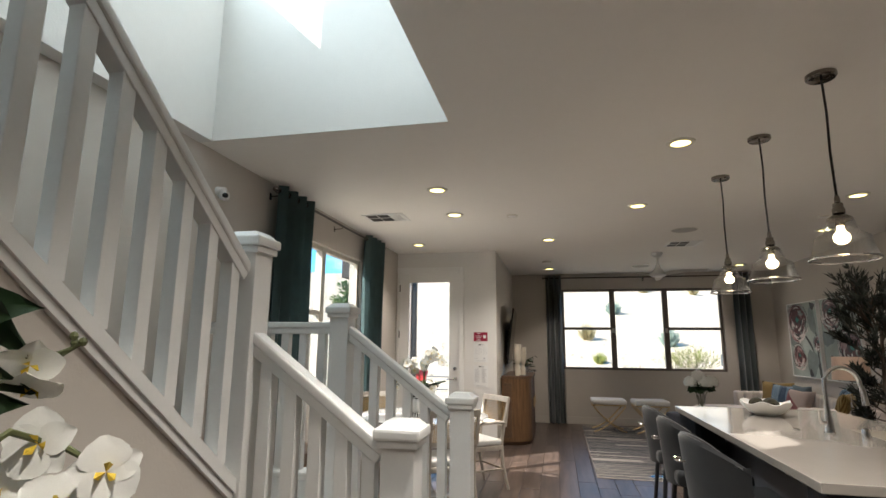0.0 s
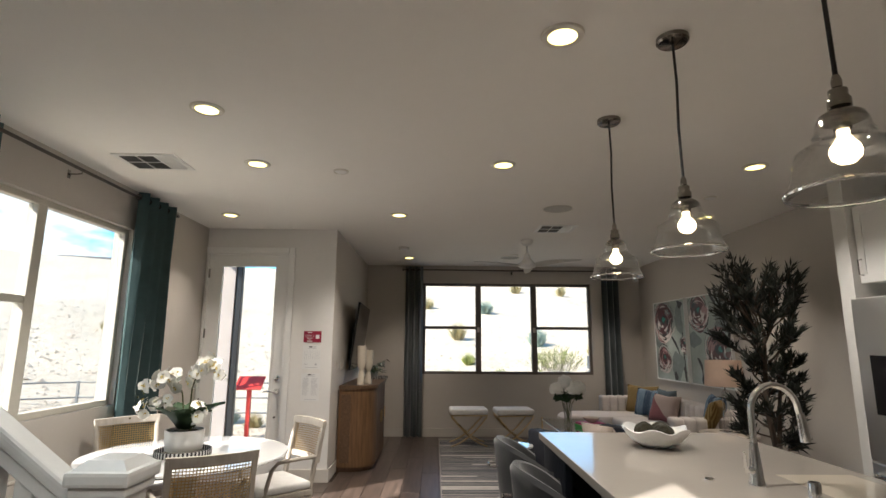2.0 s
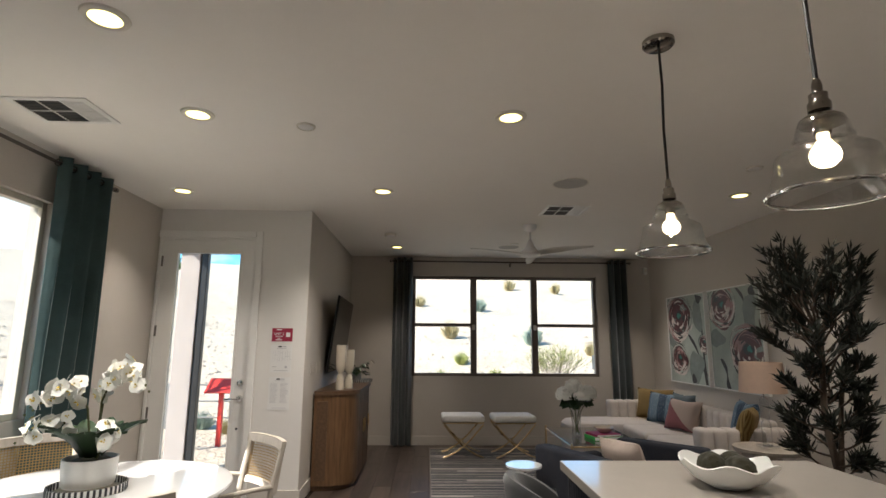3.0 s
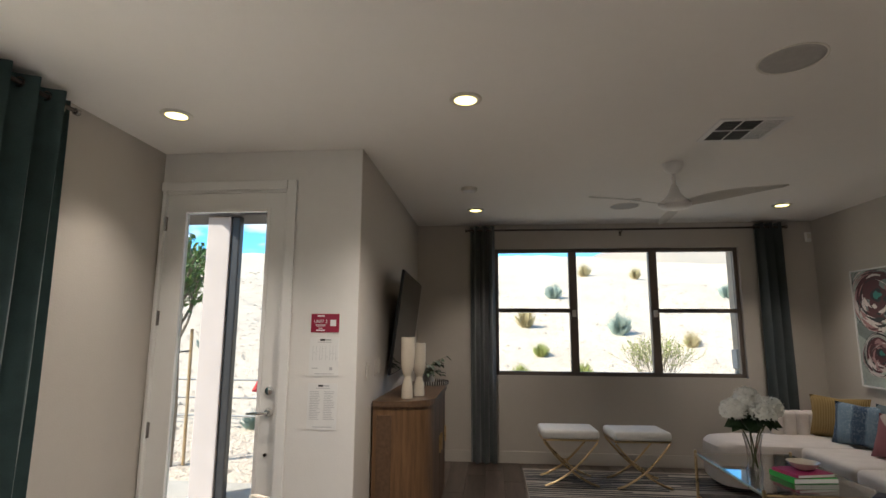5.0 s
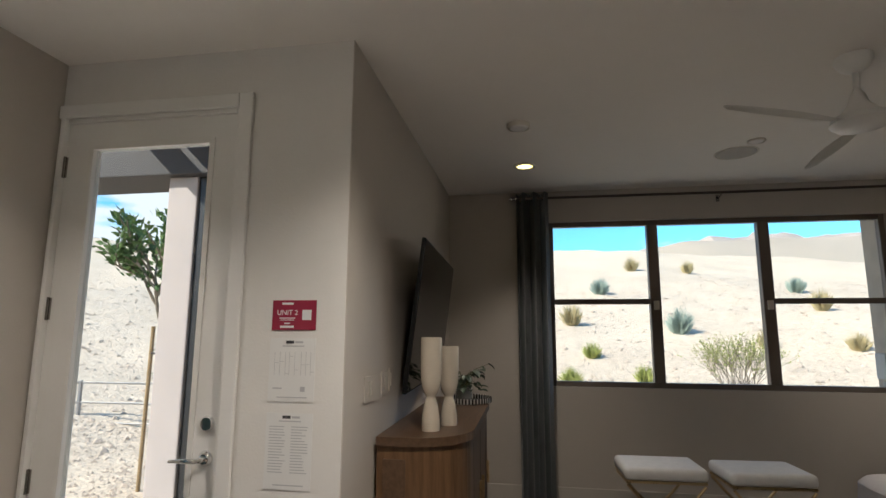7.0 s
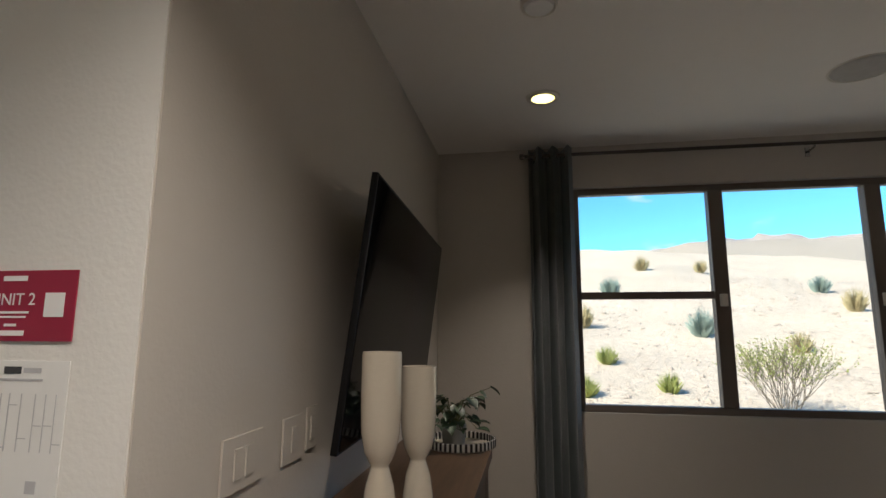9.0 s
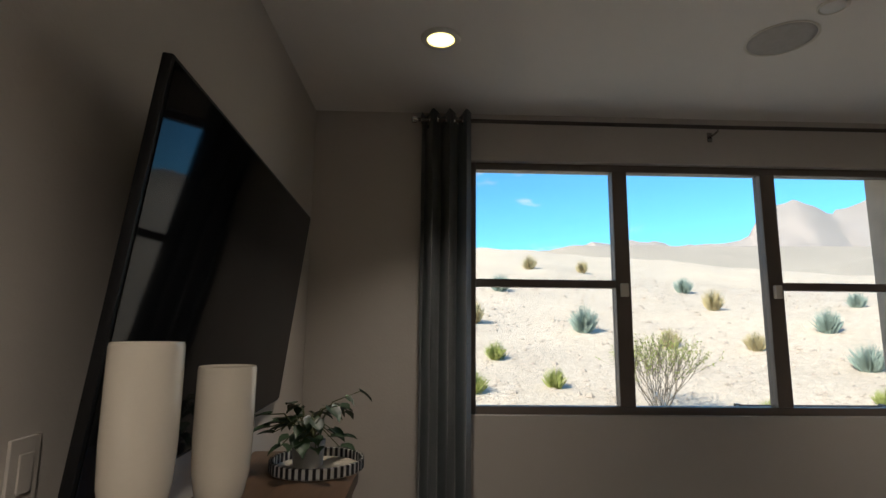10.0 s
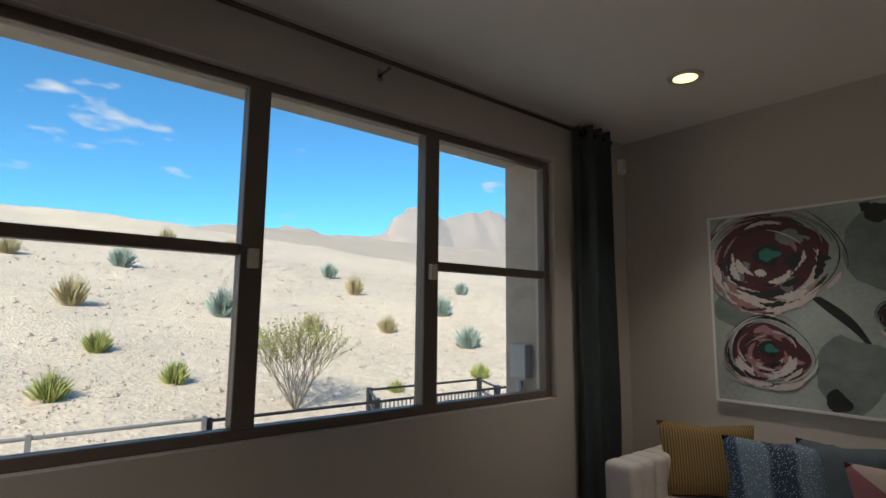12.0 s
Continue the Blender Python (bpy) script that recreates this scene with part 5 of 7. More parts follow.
# orchid by the stairs, low wooden chest beneath the curtain
chest = base("wooden_chest", (-2.06, 3.62, 0), 0, "low brown wooden chest against the wall", "chest")
part("body", newbox((-0.20, -0.50, 0.06), (0.20, 0.50, 0.58), 0.012), M["oak"], chest)
part("top", newbox((-0.22, -0.52, 0.58), (0.22, 0.52, 0.62), 0.008), M["oak_top"], chest)
for sx in (-1, 1):
    for sy in (-1, 1):
        part("leg", newbox((0.17 * sx - 0.02, 0.46 * sy - 0.02, 0), (0.17 * sx + 0.02, 0.46 * sy + 0.02, 0.06)), M["oak"], chest)
orchid("orchid_pot_plant", (-2.03, 3.36, 0.622), [([(0, 0, 0.1), (0.02, 0, 0.45), (0.0, -0.04, 0.66), (-0.06, -0.12, 0.72), (-0.1, -0.2, 0.66)], 10), ([(0, 0, 0.1), (0.03, 0.02, 0.4), (0.06, 0.05, 0.6), (0.06, 0.12, 0.70), (0.05, 0.2, 0.64)], 10)], 0.05, (0.09, 0.13), "white potted orchid on the wooden chest", 7, 0.2)
gv = base("glass_vase", (-1.97, 3.62, 0.622), 0, "clear cylindrical glass vase on the wooden chest", "vase")
part("body", lathe(bmesh.new(), [(0, 0), (0.06, 0), (0.062, 0.01), (0.065, 0.22), (0.061, 0.22), (0.058, 0.012), (0, 0.01)], 28), M["clear"], gv, smooth=True)

# orchid close to the walk, on a narrow pedestal
ped = base("plant_stand", (-0.68, 0.42, 0), 0, "slim white plant stand beside the stairs", "plant stand")
part("column", newbox((-0.11, -0.11, 0.02), (0.11, 0.11, 1.02), 0.008), M["trim"], ped)
part("top", newbox((-0.14, -0.14, 1.02), (0.14, 0.14, 1.05), 0.008), M["trim"], ped)
part("foot", newbox((-0.14, -0.14, 0), (0.14, 0.14, 0.02), 0.004), M["trim"], ped)
orchid("orchid_pot_plant", (-0.68, 0.42, 1.052), [([(0, 0, 0.07), (-0.02, 0.08, 0.22), (-0.03, 0.16, 0.26), (-0.02, 0.24, 0.225), (0.06, 0.25, 0.19)], 0), ([(0, 0, 0.07), (-0.05, 0.10, 0.27), (-0.09, 0.19, 0.34), (-0.04, 0.23, 0.36), (0.005, 0.22, 0.375)], 0)], 0.05, (0.09, 0.08), "large white orchid with yellow centres beside the stairs", 5, 0.16,
       [((-0.025, 0.20, 0.238), (0.45, -0.9, 0.05), 0.050), ((0.08, 0.21, 0.205), (0.7, -0.7, 0.1), 0.048), ((-0.07, 0.19, 0.175), (0.3, -0.9, 0.3), 0.045), ((0.02, 0.19, 0.165), (0.5, -0.8, 0.3), 0.045), ((-0.06, 0.20, 0.345), (0.6, -0.6, -0.5), 0.042), ((-0.05, 0.2, 0.315), (0.2, -0.5, -0.9), 0.042), ((0.05, 0.22, 0.15), (0.5, -0.8, 0.2), 0.050)],
       [((-0.16, 0.18, 0.36), (-0.045, 0.20, 0.425), 0.035), ((-0.15, 0.18, 0.42), (-0.055, 0.20, 0.355), 0.034), ((-0.17, 0.19, 0.22), (-0.05, 0.2, 0.29), 0.030), ((-0.17, 0.19, 0.30), (-0.04, 0.2, 0.305), 0.022)])

# ---- kitchen island ----
IX0, IX1, IY0, IY1 = 0.95, 2.13, 2.33, 4.85
bm = newbox((IX0, IY0, 0.885), (IX1, IY1, 0.925), 0.004)
tagged(part("island_worktop", bm, M["quartz"]), "polished warm greige quartz island worktop", "worktop")
isl = base("kitchen_island", ((IX0 + IX1) / 2, (IY0 + IY1) / 2, 0), 0, "dark navy island base with fluted end panels", "kitchen island")
w2, l2 = (IX1 - IX0) / 2, (IY1 - IY0) / 2
part("body", newbox((-w2 + 0.34, -l2 + 0.10, 0.0), (w2 - 0.03, l2 - 0.10, 0.884), 0.004), M["greyblue"], isl, "grey painted back panel")
for s in (-1, 1):
    y0, y1 = (l2 - 0.095, l2 - 0.03) if s > 0 else (-l2 + 0.03, -l2 + 0.095)
    part("end_panel", newbox((-w2 + 0.03, y0, 0), (w2 - 0.03, y1, 0.884), 0.004), M["navy"], isl)
    part("corner_panel", newbox((-w2 + 0.03, (l2 - 0.55) if s > 0 else (-l2 + 0.096), 0), (-w2 + 0.06, (l2 - 0.096) if s > 0 else (-l2 + 0.20), 0.884), 0.004), M["navy"], isl)
for k in range(14):
    y = l2 - 0.54 + 0.036 * k
    part("flute", tube(bmesh.new(), [(-w2 + 0.028, y, 0.02), (-w2 + 0.028, y, 0.875)], 0.012, 8), M["navy"], isl, smooth=True)
for k in range(26):
    x = -w2 + 0.06 + 0.042 * k
    part("flute", tube(bmesh.new(), [(x, l2 - 0.028, 0.02), (x, l2 - 0.028, 0.875)], 0.012, 8), M["navy"], isl, smooth=True)


def bar_stool(y):
    """Seat faces +x; the low wrapped back stands at -x."""
    root = base("bar_stool", (0.90, y, 0), 0, "charcoal velvet bar stool with wrapped back", "bar stool", "stools at the island")
    part("seat", newbox((-0.21, -0.22, 0.58), (0.22, 0.22, 0.67), 0.035, 4), M["velvet_grey"], root, "padded velvet seat", True)
    bm = bmesh.new()
    rows = []
    for i in range(25):
        a = math.pi * (0.5 + i / 24)
        c, s = math.cos(a), math.sin(a)
        top = 0.965 - 0.13 * (abs(i - 12) / 12) ** 2.4
        rr = []
        for r, z in ((1.0, 0.57), (1.03, 0.70), (1.07, 0.85), (1.09, top - 0.02), (1.03, top), (0.92, top - 0.01), (0.86, top - 0.05), (0.84, 0.75), (0.86, 0.60)):
            rr.append(bm.verts.new((c * 0.235 * r - 0.02 * (z - 0.57) / 0.4, s * 0.235 * r, z)))
        rows.append(rr)
    for p, q in zip(rows, rows[1:]):
        for k in range(9):
            bm.faces.new((p[k], p[(k + 1) % 9], q[(k + 1) % 9], q[k]))
    bm.faces.new(rows[0])
    bm.faces.new(rows[-1][::-1])
    bmesh.ops.recalc_face_normals(bm, faces=bm.faces)
    part("backrest", bm, M["velvet_grey"], root, "curved velvet backrest", True)
    for sx in (-1, 1):
        for sy in (-1, 1):
            part("leg", tube(bmesh.new(), [(0.21 * sx, 0.20 * sy, 0), (0.15 * sx, 0.15 * sy, 0.59)], [0.011, 0.017], 8), M["black"], root, smooth=True)
    part("footrest", tube(bmesh.new(), [(0.185 * a, 0.18 * b, 0.24) for a, b in ((-1, -1), (1, -1), (1, 1), (-1, 1), (-1, -1))], 0.009, 8), M["brass"], root, smooth=True)
    bm = tube(bmesh.new(), [(-0.262, -0.05, 0.83), (-0.30, -0.05, 0.83), (-0.305, 0, 0.83), (-0.30, 0.05, 0.83), (-0.262, 0.05, 0.83)], 0.007, 8)
    part("pull_handle", bm, M["chrome"], root, "chrome pull on the backrest", True)
    return root


for y in (4.42, 3.80, 3.14):
    bar_stool(y)

faucet = base("kitchen_faucet", (1.555, 3.62, 0.925), 0, "chrome pull-down kitchen faucet on the island", "faucet")
part("body", lathe(bmesh.new(), [(0.030, 0), (0.031, 0.006), (0.026, 0.02), (0.022, 0.08), (0.016, 0.14), (0.0145, 0.16), (0, 0.16)], 24), M["chrome"], faucet, smooth=True)
arc = [(0, 0, 0.14), (0, 0, 0.28)] + [(0.092 - 0.092 * math.cos(radians(a)), -0.01 * a / 180, 0.28 + 0.10 * math.sin(radians(a))) for a in range(20, 181, 16)] + [(0.192, -0.012, 0.25)]
part("spout", tube(bmesh.new(), arc, 0.0125, 14), M["chrome"], faucet, "tall arched spout", True)
part("spray_head", tube(bmesh.new(), [(0.188, -0.012, 0.275), (0.192, -0.012, 0.25), (0.197, -0.012, 0.20), (0.200, -0.012, 0.165)], [0.014, 0.016, 0.018, 0.019], 14), M["chrome"], faucet, smooth=True)
part("lever", tube(bmesh.new(), [(-0.02, -0.01, 0.06), (-0.045, -0.02, 0.063), (-0.052, -0.022, 0.075), (-0.058, -0.03, 0.13)], [0.013, 0.013, 0.008, 0.006], 10), M["chrome"], faucet, smooth=True)
soap = base("soap_dispenser", (1.665, 3.46, 0.925), 0, "short chrome air gap cap beside the faucet", "faucet cap")
part("cap", lathe(bmesh.new(), [(0.021, 0), (0.021, 0.05), (0.017, 0.056), (0, 0.057)], 20), M["chrome"], soap, smooth=True)
btn = base("sink_button", (1.42, 3.72, 0.925), 0, "small round chrome button in the worktop", "button")
part("button", lathe(bmesh.new(), [(0.02, 0), (0.02, 0.004), (0.012, 0.007), (0, 0.007)], 20), M["chrome"], btn, smooth=True)
# flat sheet for the basin; its pale colour imitates the light reflected inside
tagged(part("undermount_sink", newbox((1.74, 3.0, 0.9252), (2.06, 3.80, 0.9258)), M["ceramic"]), "island sink as a flat pale sheet, bright reflection put into its colour", "sink")
bowl = base("decor_bowl", (1.49, 4.40, 0.925), 0, "white scalloped bowl holding dark moss balls", "bowl")
bm = bmesh.new()
rows = []
for i in range(48):
    a = 2 * math.pi * i / 48
    sc = 1 + 0.06 * math.sin(6 * a)
    rr = []
    for r, z in ((0.03, 0.0), (0.07, 0.004), (0.12, 0.03), (0.155, 0.07), (0.17, 0.095), (0.165, 0.098), (0.148, 0.075), (0.11, 0.038), (0.06, 0.016), (0.0, 0.014)):
        k = 1 + (sc - 1) * (r / 0.17) ** 2
        zz = z + 0.012 * math.sin(6 * a + 1) * (r / 0.17) ** 3
        rr.append(bm.verts.new((math.cos(a) * max(r, 0.0004) * k, math.sin(a) * max(r, 0.0004) * k, max(0, zz))))
    rows.append(rr)
for i in range(48):
    p, q = rows[i], rows[(i + 1) % 48]
    for k in range(9):
        bm.faces.new((p[k], q[k], q[k + 1], p[k + 1]))
part("shell", bm, M["white_pot"], bowl, smooth=True)
for x, y, r in ((-0.05, 0.02, 0.052), (0.045, 0.04, 0.05), (0.02, -0.055, 0.054)):
    bm = bmesh.new()
    bmesh.ops.create_icosphere(bm, subdivisions=4, radius=r)
    for v in bm.verts:
        v.co = v.co * (1 + 0.10 * noise.noise(v.co * 55) + 0.07 * noise.noise(v.co * 140)) + Vector((x, y, 0.072))
    tagged(part("moss_ball", bm, M["moss"], smooth=True), "dark green moss ball in the white bowl", "moss ball", "moss balls").location = (1.49, 4.40, 0.925)

# refrigerator, cabinets
fr = base("refrigerator", (3.62, 4.66, 0), 0, "stainless steel french-door refrigerator with dispenser", "refrigerator")
part("body", newbox((-0.32, -0.45, 0.02), (0.36, 0.45, 1.79), 0.008), M["steel"], fr)
for k, (y0, y1) in enumerate(((0.004, 0.448), (-0.448, -0.004))):
    d = part("door", newbox((-0.41, y0, 0.72), (-0.325, y1, 1.785), 0.014, 3), M["steel"], fr, "brushed steel door", True)
    yy = y0 + 0.045 if k == 0 else y1 - 0.045
    part("handle", tube(bmesh.new(), [(-0.41, yy, 0.85), (-0.455, yy, 0.87), (-0.46, yy, 1.2), (-0.455, yy, 1.58), (-0.41, yy, 1.60)], 0.012, 10), M["chrome"], d, "chrome bar handle", True)
    if k == 0:
        part("dispenser", newbox((-0.414, 0.15, 1.02), (-0.409, 0.34, 1.40), 0.002), M["dark_gloss"], d, "black water dispenser")
dd = part("drawer", newbox((-0.41, -0.448, 0.06), (-0.325, 0.448, 0.71), 0.014, 3), M["steel"], fr, "freezer drawer", True)
part("handle", tube(bmesh.new(), [(-0.41, -0.38, 0.64), (-0.455, -0.36, 0.64), (-0.455, 0.36, 0.64), (-0.41, 0.38, 0.64)], 0.012, 10), M["chrome"], dd, "chrome bar handle", True)


def cabinet(x0, x1, y0, y1, z0, z1, doors, label, front=-1):
    root = base("wall_cabinet", ((x0 + x1) / 2, (y0 + y1) / 2, z0), 0, label, "cabinet", "kitchen cabinets")
    hw, hd, h = (x1 - x0) / 2, (y1 - y0) / 2, z1 - z0
    part("body", newbox((-hw + 0.022, -hd, 0), (hw, hd, h), 0.003), M["trim"], root)
    w = 2 * hd / doors
    for k in range(doors):
        a, b = -hd + k * w + 0.003, -hd + (k + 1) * w - 0.003
        d = part("door", newbox((-hw + 0.006, a, 0.004), (-hw + 0.021, b, h - 0.004), 0.002), M["trim"], root)
        bm = bmesh.new()
        for p, q, r, s in cells((a, 0.004), (b, h - 0.004), [(a + 0.06, 0.064, b - 0.06, h - 0.064)]):
            box(bm, (-hw, p, q), (-hw + 0.0055, r, s))
        part("door_frame", bm, M["trim"], d, "raised shaker frame")
        part("handle", tube(bmesh.new(), [(-hw, b - 0.03, 0.06), (-hw - 0.03, b - 0.03, 0.065), (-hw - 0.03, b - 0.03, 0.17), (-hw, b - 0.03, 0.175)], 0.005, 8), M["nickel"], d, "nickel bar handle", True)
    return root


cabinet(3.38, XK, 4.205, 5.195, 1.90, 2.47, 2, "white shaker wall cabinet above the refrigerator")
cabinet(3.66, XK, 3.40, 4.195, 1.42, 2.47, 2, "white shaker wall cabinet beside the refrigerator")
cabinet(3.66, XK, 2.60, 3.395, 1.42, 2.47, 2, "white shaker wall cabinet beside the refrigerator")

# ---- living room: console, television, small things on them ----
con = base("sideboard", (XC + 0.018, 8.55, 0), 0, "brown oak sideboard with curved front corners", "sideboard")


def bow(n, y0, y1, depth, grow=0.0):
    """The outline of the curved cabinet, from the wall out and back."""
    pts = [(0.0, y0 - grow)]
    for i in range(n + 1):
        a = math.pi / 2 * i / n
        pts.append((depth - 0.26 + (0.26 + grow) * math.sin(a), y0 + 0.26 - (0.26 + grow) * math.cos(a)))
    for i in range(n + 1):
        a = math.pi / 2 * i / n
        pts.append((depth - 0.26 + (0.26 + grow) * math.cos(a), y1 - 0.26 + (0.26 + grow) * math.sin(a)))
    pts.append((0.0, y1 + grow))
    return pts


def prism(bm, pts, z0, z1):
    a = [bm.verts.new((x, y, z0)) for x, y in pts]
    b = [bm.verts.new((x, y, z1)) for x, y in pts]
    bm.faces.new(a[::-1])
    bm.faces.new(b)
    for i in range(len(pts)):
        j = (i + 1) % len(pts)
        bm.faces.new((a[i], a[j], b[j], b[i]))
    return bm


part("body", prism(bmesh.new(), bow(10, -0.74, 0.74, 0.42), 0.05, 0.922), M["oak"], con)
part("top", prism(bmesh.new(), bow(10, -0.74, 0.74, 0.42, 0.018), 0.922, 0.962), M["oak_top"], con, "dark oak top with rounded corners")
part("plinth", prism(bmesh.new(), bow(10, -0.72, 0.72, 0.39), 0.0, 0.05), M["oak_top"], con)
for y in (-0.36, 0.0, 0.36):
    part("door_gap", newbox((0.415, y - 0.003, 0.09), (0.4215, y + 0.003, 0.87)), M["black"], con, "dark joint between the doors")
for y in (-0.06, 0.06, 0.42):
    part("handle", newbox((0.421, y - 0.006, 0.46), (0.44, y + 0.006, 0.60), 0.003), M["brass"], con, "slim metal door pull")
part("side_frame", newbox((0.03, -0.746, 0.10), (0.14, -0.7395, 0.86), 0.002), M["oak_top"], con)

M["tv_black"] = mat("black_plastic", (0.008, 0.008, 0.009), 0.5, var=0.05, spec=0.25)
tv = base("television", (-0.752, 8.84, 1.545), 2.5, "black flat television on a tilted wall mount", "television")
tilt = pose(0, 0, 0, 0, 7, 0)
part("case", newbox((0.006, -0.755, -0.425), (0.028, 0.755, 0.425), 0.004, 2, m=tilt), M["tv_black"], tv, smooth=True)
part("screen", newbox((0.0285, -0.746, -0.415), (0.031, 0.746, 0.415), 0.001, m=tilt), M["screen"], tv, "black glossy screen")
part("back_shell", newbox((-0.018, -0.52, -0.30), (0.0058, 0.52, 0.26), 0.010, 3, m=tilt), M["tv_black"], tv, smooth=True)
part("bracket", newbox((-0.076, -0.15, -0.10), (-0.015, 0.15, 0.10), 0.005), M["black"], tv)

for x, y, h, r in ((-0.588, 7.995, 0.460, 0.053), (-0.521, 8.16, 0.412, 0.051)):
    v = base("ceramic_vase", (x, y, 0.962), 0, "tall ivory glazed hourglass vase on the sideboard", "vase", "hourglass vases")
    part("body", lathe(bmesh.new(), [(0, 0), (r * 0.86, 0), (r * 0.89, 0.008), (r * 0.86, h * 0.12), (r * 0.70, h * 0.25), (r * 0.46, h * 0.345), (r * 0.45, h * 0.36), (r * 0.62, h * 0.39), (r * 0.84, h * 0.45), (r * 0.98, h * 0.54), (r * 1.03, h * 0.68), (r * 1.03, h * 0.985), (r * 1.0, h), (r * 0.93, h * 0.99), (r * 0.9, h * 0.6), (0, h * 0.5)], 36), M["ceramic"], v, smooth=True)

striped_tray((-0.52, 9.06, 0.9625), 0.16, 0.034, "round black and white striped tray on the sideboard")
M["pot_grey"] = mat("pale_grey_stone_pot", (0.42, 0.42, 0.41), 0.7, var=0.15, scale=12)
ivy = base("potted_plant", (-0.55, 9.05, 0.970), 0, "small trailing green plant in a pale pot", "potted plant")
part("pot", lathe(bmesh.new(), [(0, 0), (0.045, 0), (0.05, 0.005), (0.058, 0.09), (0.053, 0.09), (0.048, 0.07), (0, 0.07)], 28), M["pot_grey"], ivy, smooth=True)
bl = bmesh.new()


def heart(bm, p, d, size):
    """A broad drooping heart-shaped leaf at p that points along d."""
    side = d.cross(Vector((0, 0, 1))).normalized()
    up = side.cross(d).normalized()
    mids = [bm.verts.new(p + d * size * u - up * size * 0.25 * u * u) for u in (0.0, 0.3, 0.65, 1.0)]
    for sg in (-1, 1):
        e = [bm.verts.new(p + d * size * u + side * sg * size * w + up * size * (0.14 - 0.3 * u * u)) for u, w in ((-0.12, 0.26), (0.16, 0.46), (0.5, 0.36), (0.8, 0.14))]
        for q in ((mids[0], e[0], e[1], mids[1]), (mids[1], e[1], e[2], mids[2]), (mids[2], e[2], e[3], mids[3])):
            bm.faces.new(q if sg < 0 else q[::-1])


for k in range(26):
    a, r = k * 2.39996 + frng.uniform(-0.3, 0.3), frng.uniform(0.04, 0.15)
    if k % 6 == 0:
        r = frng.uniform(0.15, 0.20)
    e = Vector((math.cos(a) * r, math.sin(a) * r, frng.uniform(0.10, 0.22) + (0.07 if k % 6 == 0 else 0.0) - r * 0.2))
    m = Vector((e.x * 0.45, e.y * 0.45, 0.09 + e.z * 0.5))
    part("stem", tube(bmesh.new(), [(0, 0, 0.07), m, e], [0.003, 0.0025, 0.0015], 5), M["stem"], ivy)
    for q in (e, m.lerp(e, 0.45)):
        d = Vector((math.cos(a) + frng.uniform(-0.5, 0.5), math.sin(a) + frng.uniform(-0.5, 0.5), frng.uniform(-0.6, 0.2))).normalized()
        heart(bl, q, d, frng.uniform(0.045, 0.07))
part("leaves", bl, M["green"], ivy, "broad heart-shaped dark green leaves", True)


def plate(y, z, w, h, kind, label):
    root = base("light_switch", (XC + 0.001, y, z), 0, label, "switch")
    part("plate", newbox((0, -w / 2, -h / 2), (0.006, w / 2, h / 2), 0.002), M["wall"], root)
    n = max(1, round(w / 0.05) - 1) if kind == "rocker" else 1
    for k in range(n):
        c = (k - (n - 1) / 2) * 0.046
        part("rocker", newbox((0.0062, c - 0.016, -0.033), (0.010, c + 0.016, 0.033), 0.002), M["wall"], root)


plate(7.72, 1.19, 0.165, 0.118, "rocker", "white triple rocker switch plate")
plate(7.97, 1.19, 0.12, 0.118, "rocker", "white double rocker switch plate")
plate(8.09, 1.20, 0.07, 0.118, "single", "white single switch plate")

# notices on the entry wall
M["maroon"] = mat("maroon_card", (0.30, 0.012, 0.045), 0.5, var=0.04)
M["paper"] = mat("white_paper", (0.76, 0.76, 0.75), 0.7, var=0.02)
M["ink"] = mat("grey_print", (0.47, 0.47, 0.49), 0.8, var=0)
M["ink_dark"] = mat("black_print", (0.05, 0.05, 0.055), 0.8, var=0)
M["white_ink"] = mat("white_print", (0.78, 0.78, 0.78), 0.7, var=0)


def words(text, size, at, material, parent):
    cu = bpy.data.curves.new("lettering", "FONT")
    cu.body, cu.size, cu.align_x, cu.align_y, cu.extrude = text, size, "CENTER", "CENTER", 0.0002
    tmp = bpy.data.objects.new("lettering", cu)
    scene.collection.objects.link(tmp)
    me = bpy.data.meshes.new_from_object(tmp.evaluated_get(bpy.context.evaluated_depsgraph_get()))
    bpy.data.objects.remove(tmp)
    me.materials.append(material)
    ob = new("lettering", me)
    ob.matrix_basis = pose(*at, 90)
    ob.parent = parent
    return ob


card = base("unit_sign", (-1.055, YE - 0.001, 1.52), 0, "small maroon card reading UNIT 2", "sign")
part("card", newbox((-0.097, -0.003, -0.062), (0.097, 0, 0.062), 0.001), M["maroon"], card)
words("UNIT 2", 0.030, (-0.030, -0.0036, 0.010), M["white_ink"], card)
for z, w, h in ((0.048, 0.05, 0.009), (-0.012, 0.07, 0.004), (-0.020, 0.06, 0.003), (-0.034, 0.025, 0.005), (-0.048, 0.06, 0.009)):
    part("print_bar", newbox((-0.03 - w / 2, -0.0038, z - h / 2), (-0.03 + w / 2, -0.0031, z + h / 2)), M["white_ink"], card)
part("blank_patch", newbox((0.036, -0.0038, -0.020), (0.076, -0.0031, 0.022)), M["white_ink"], card)
prng = random.Random(3)


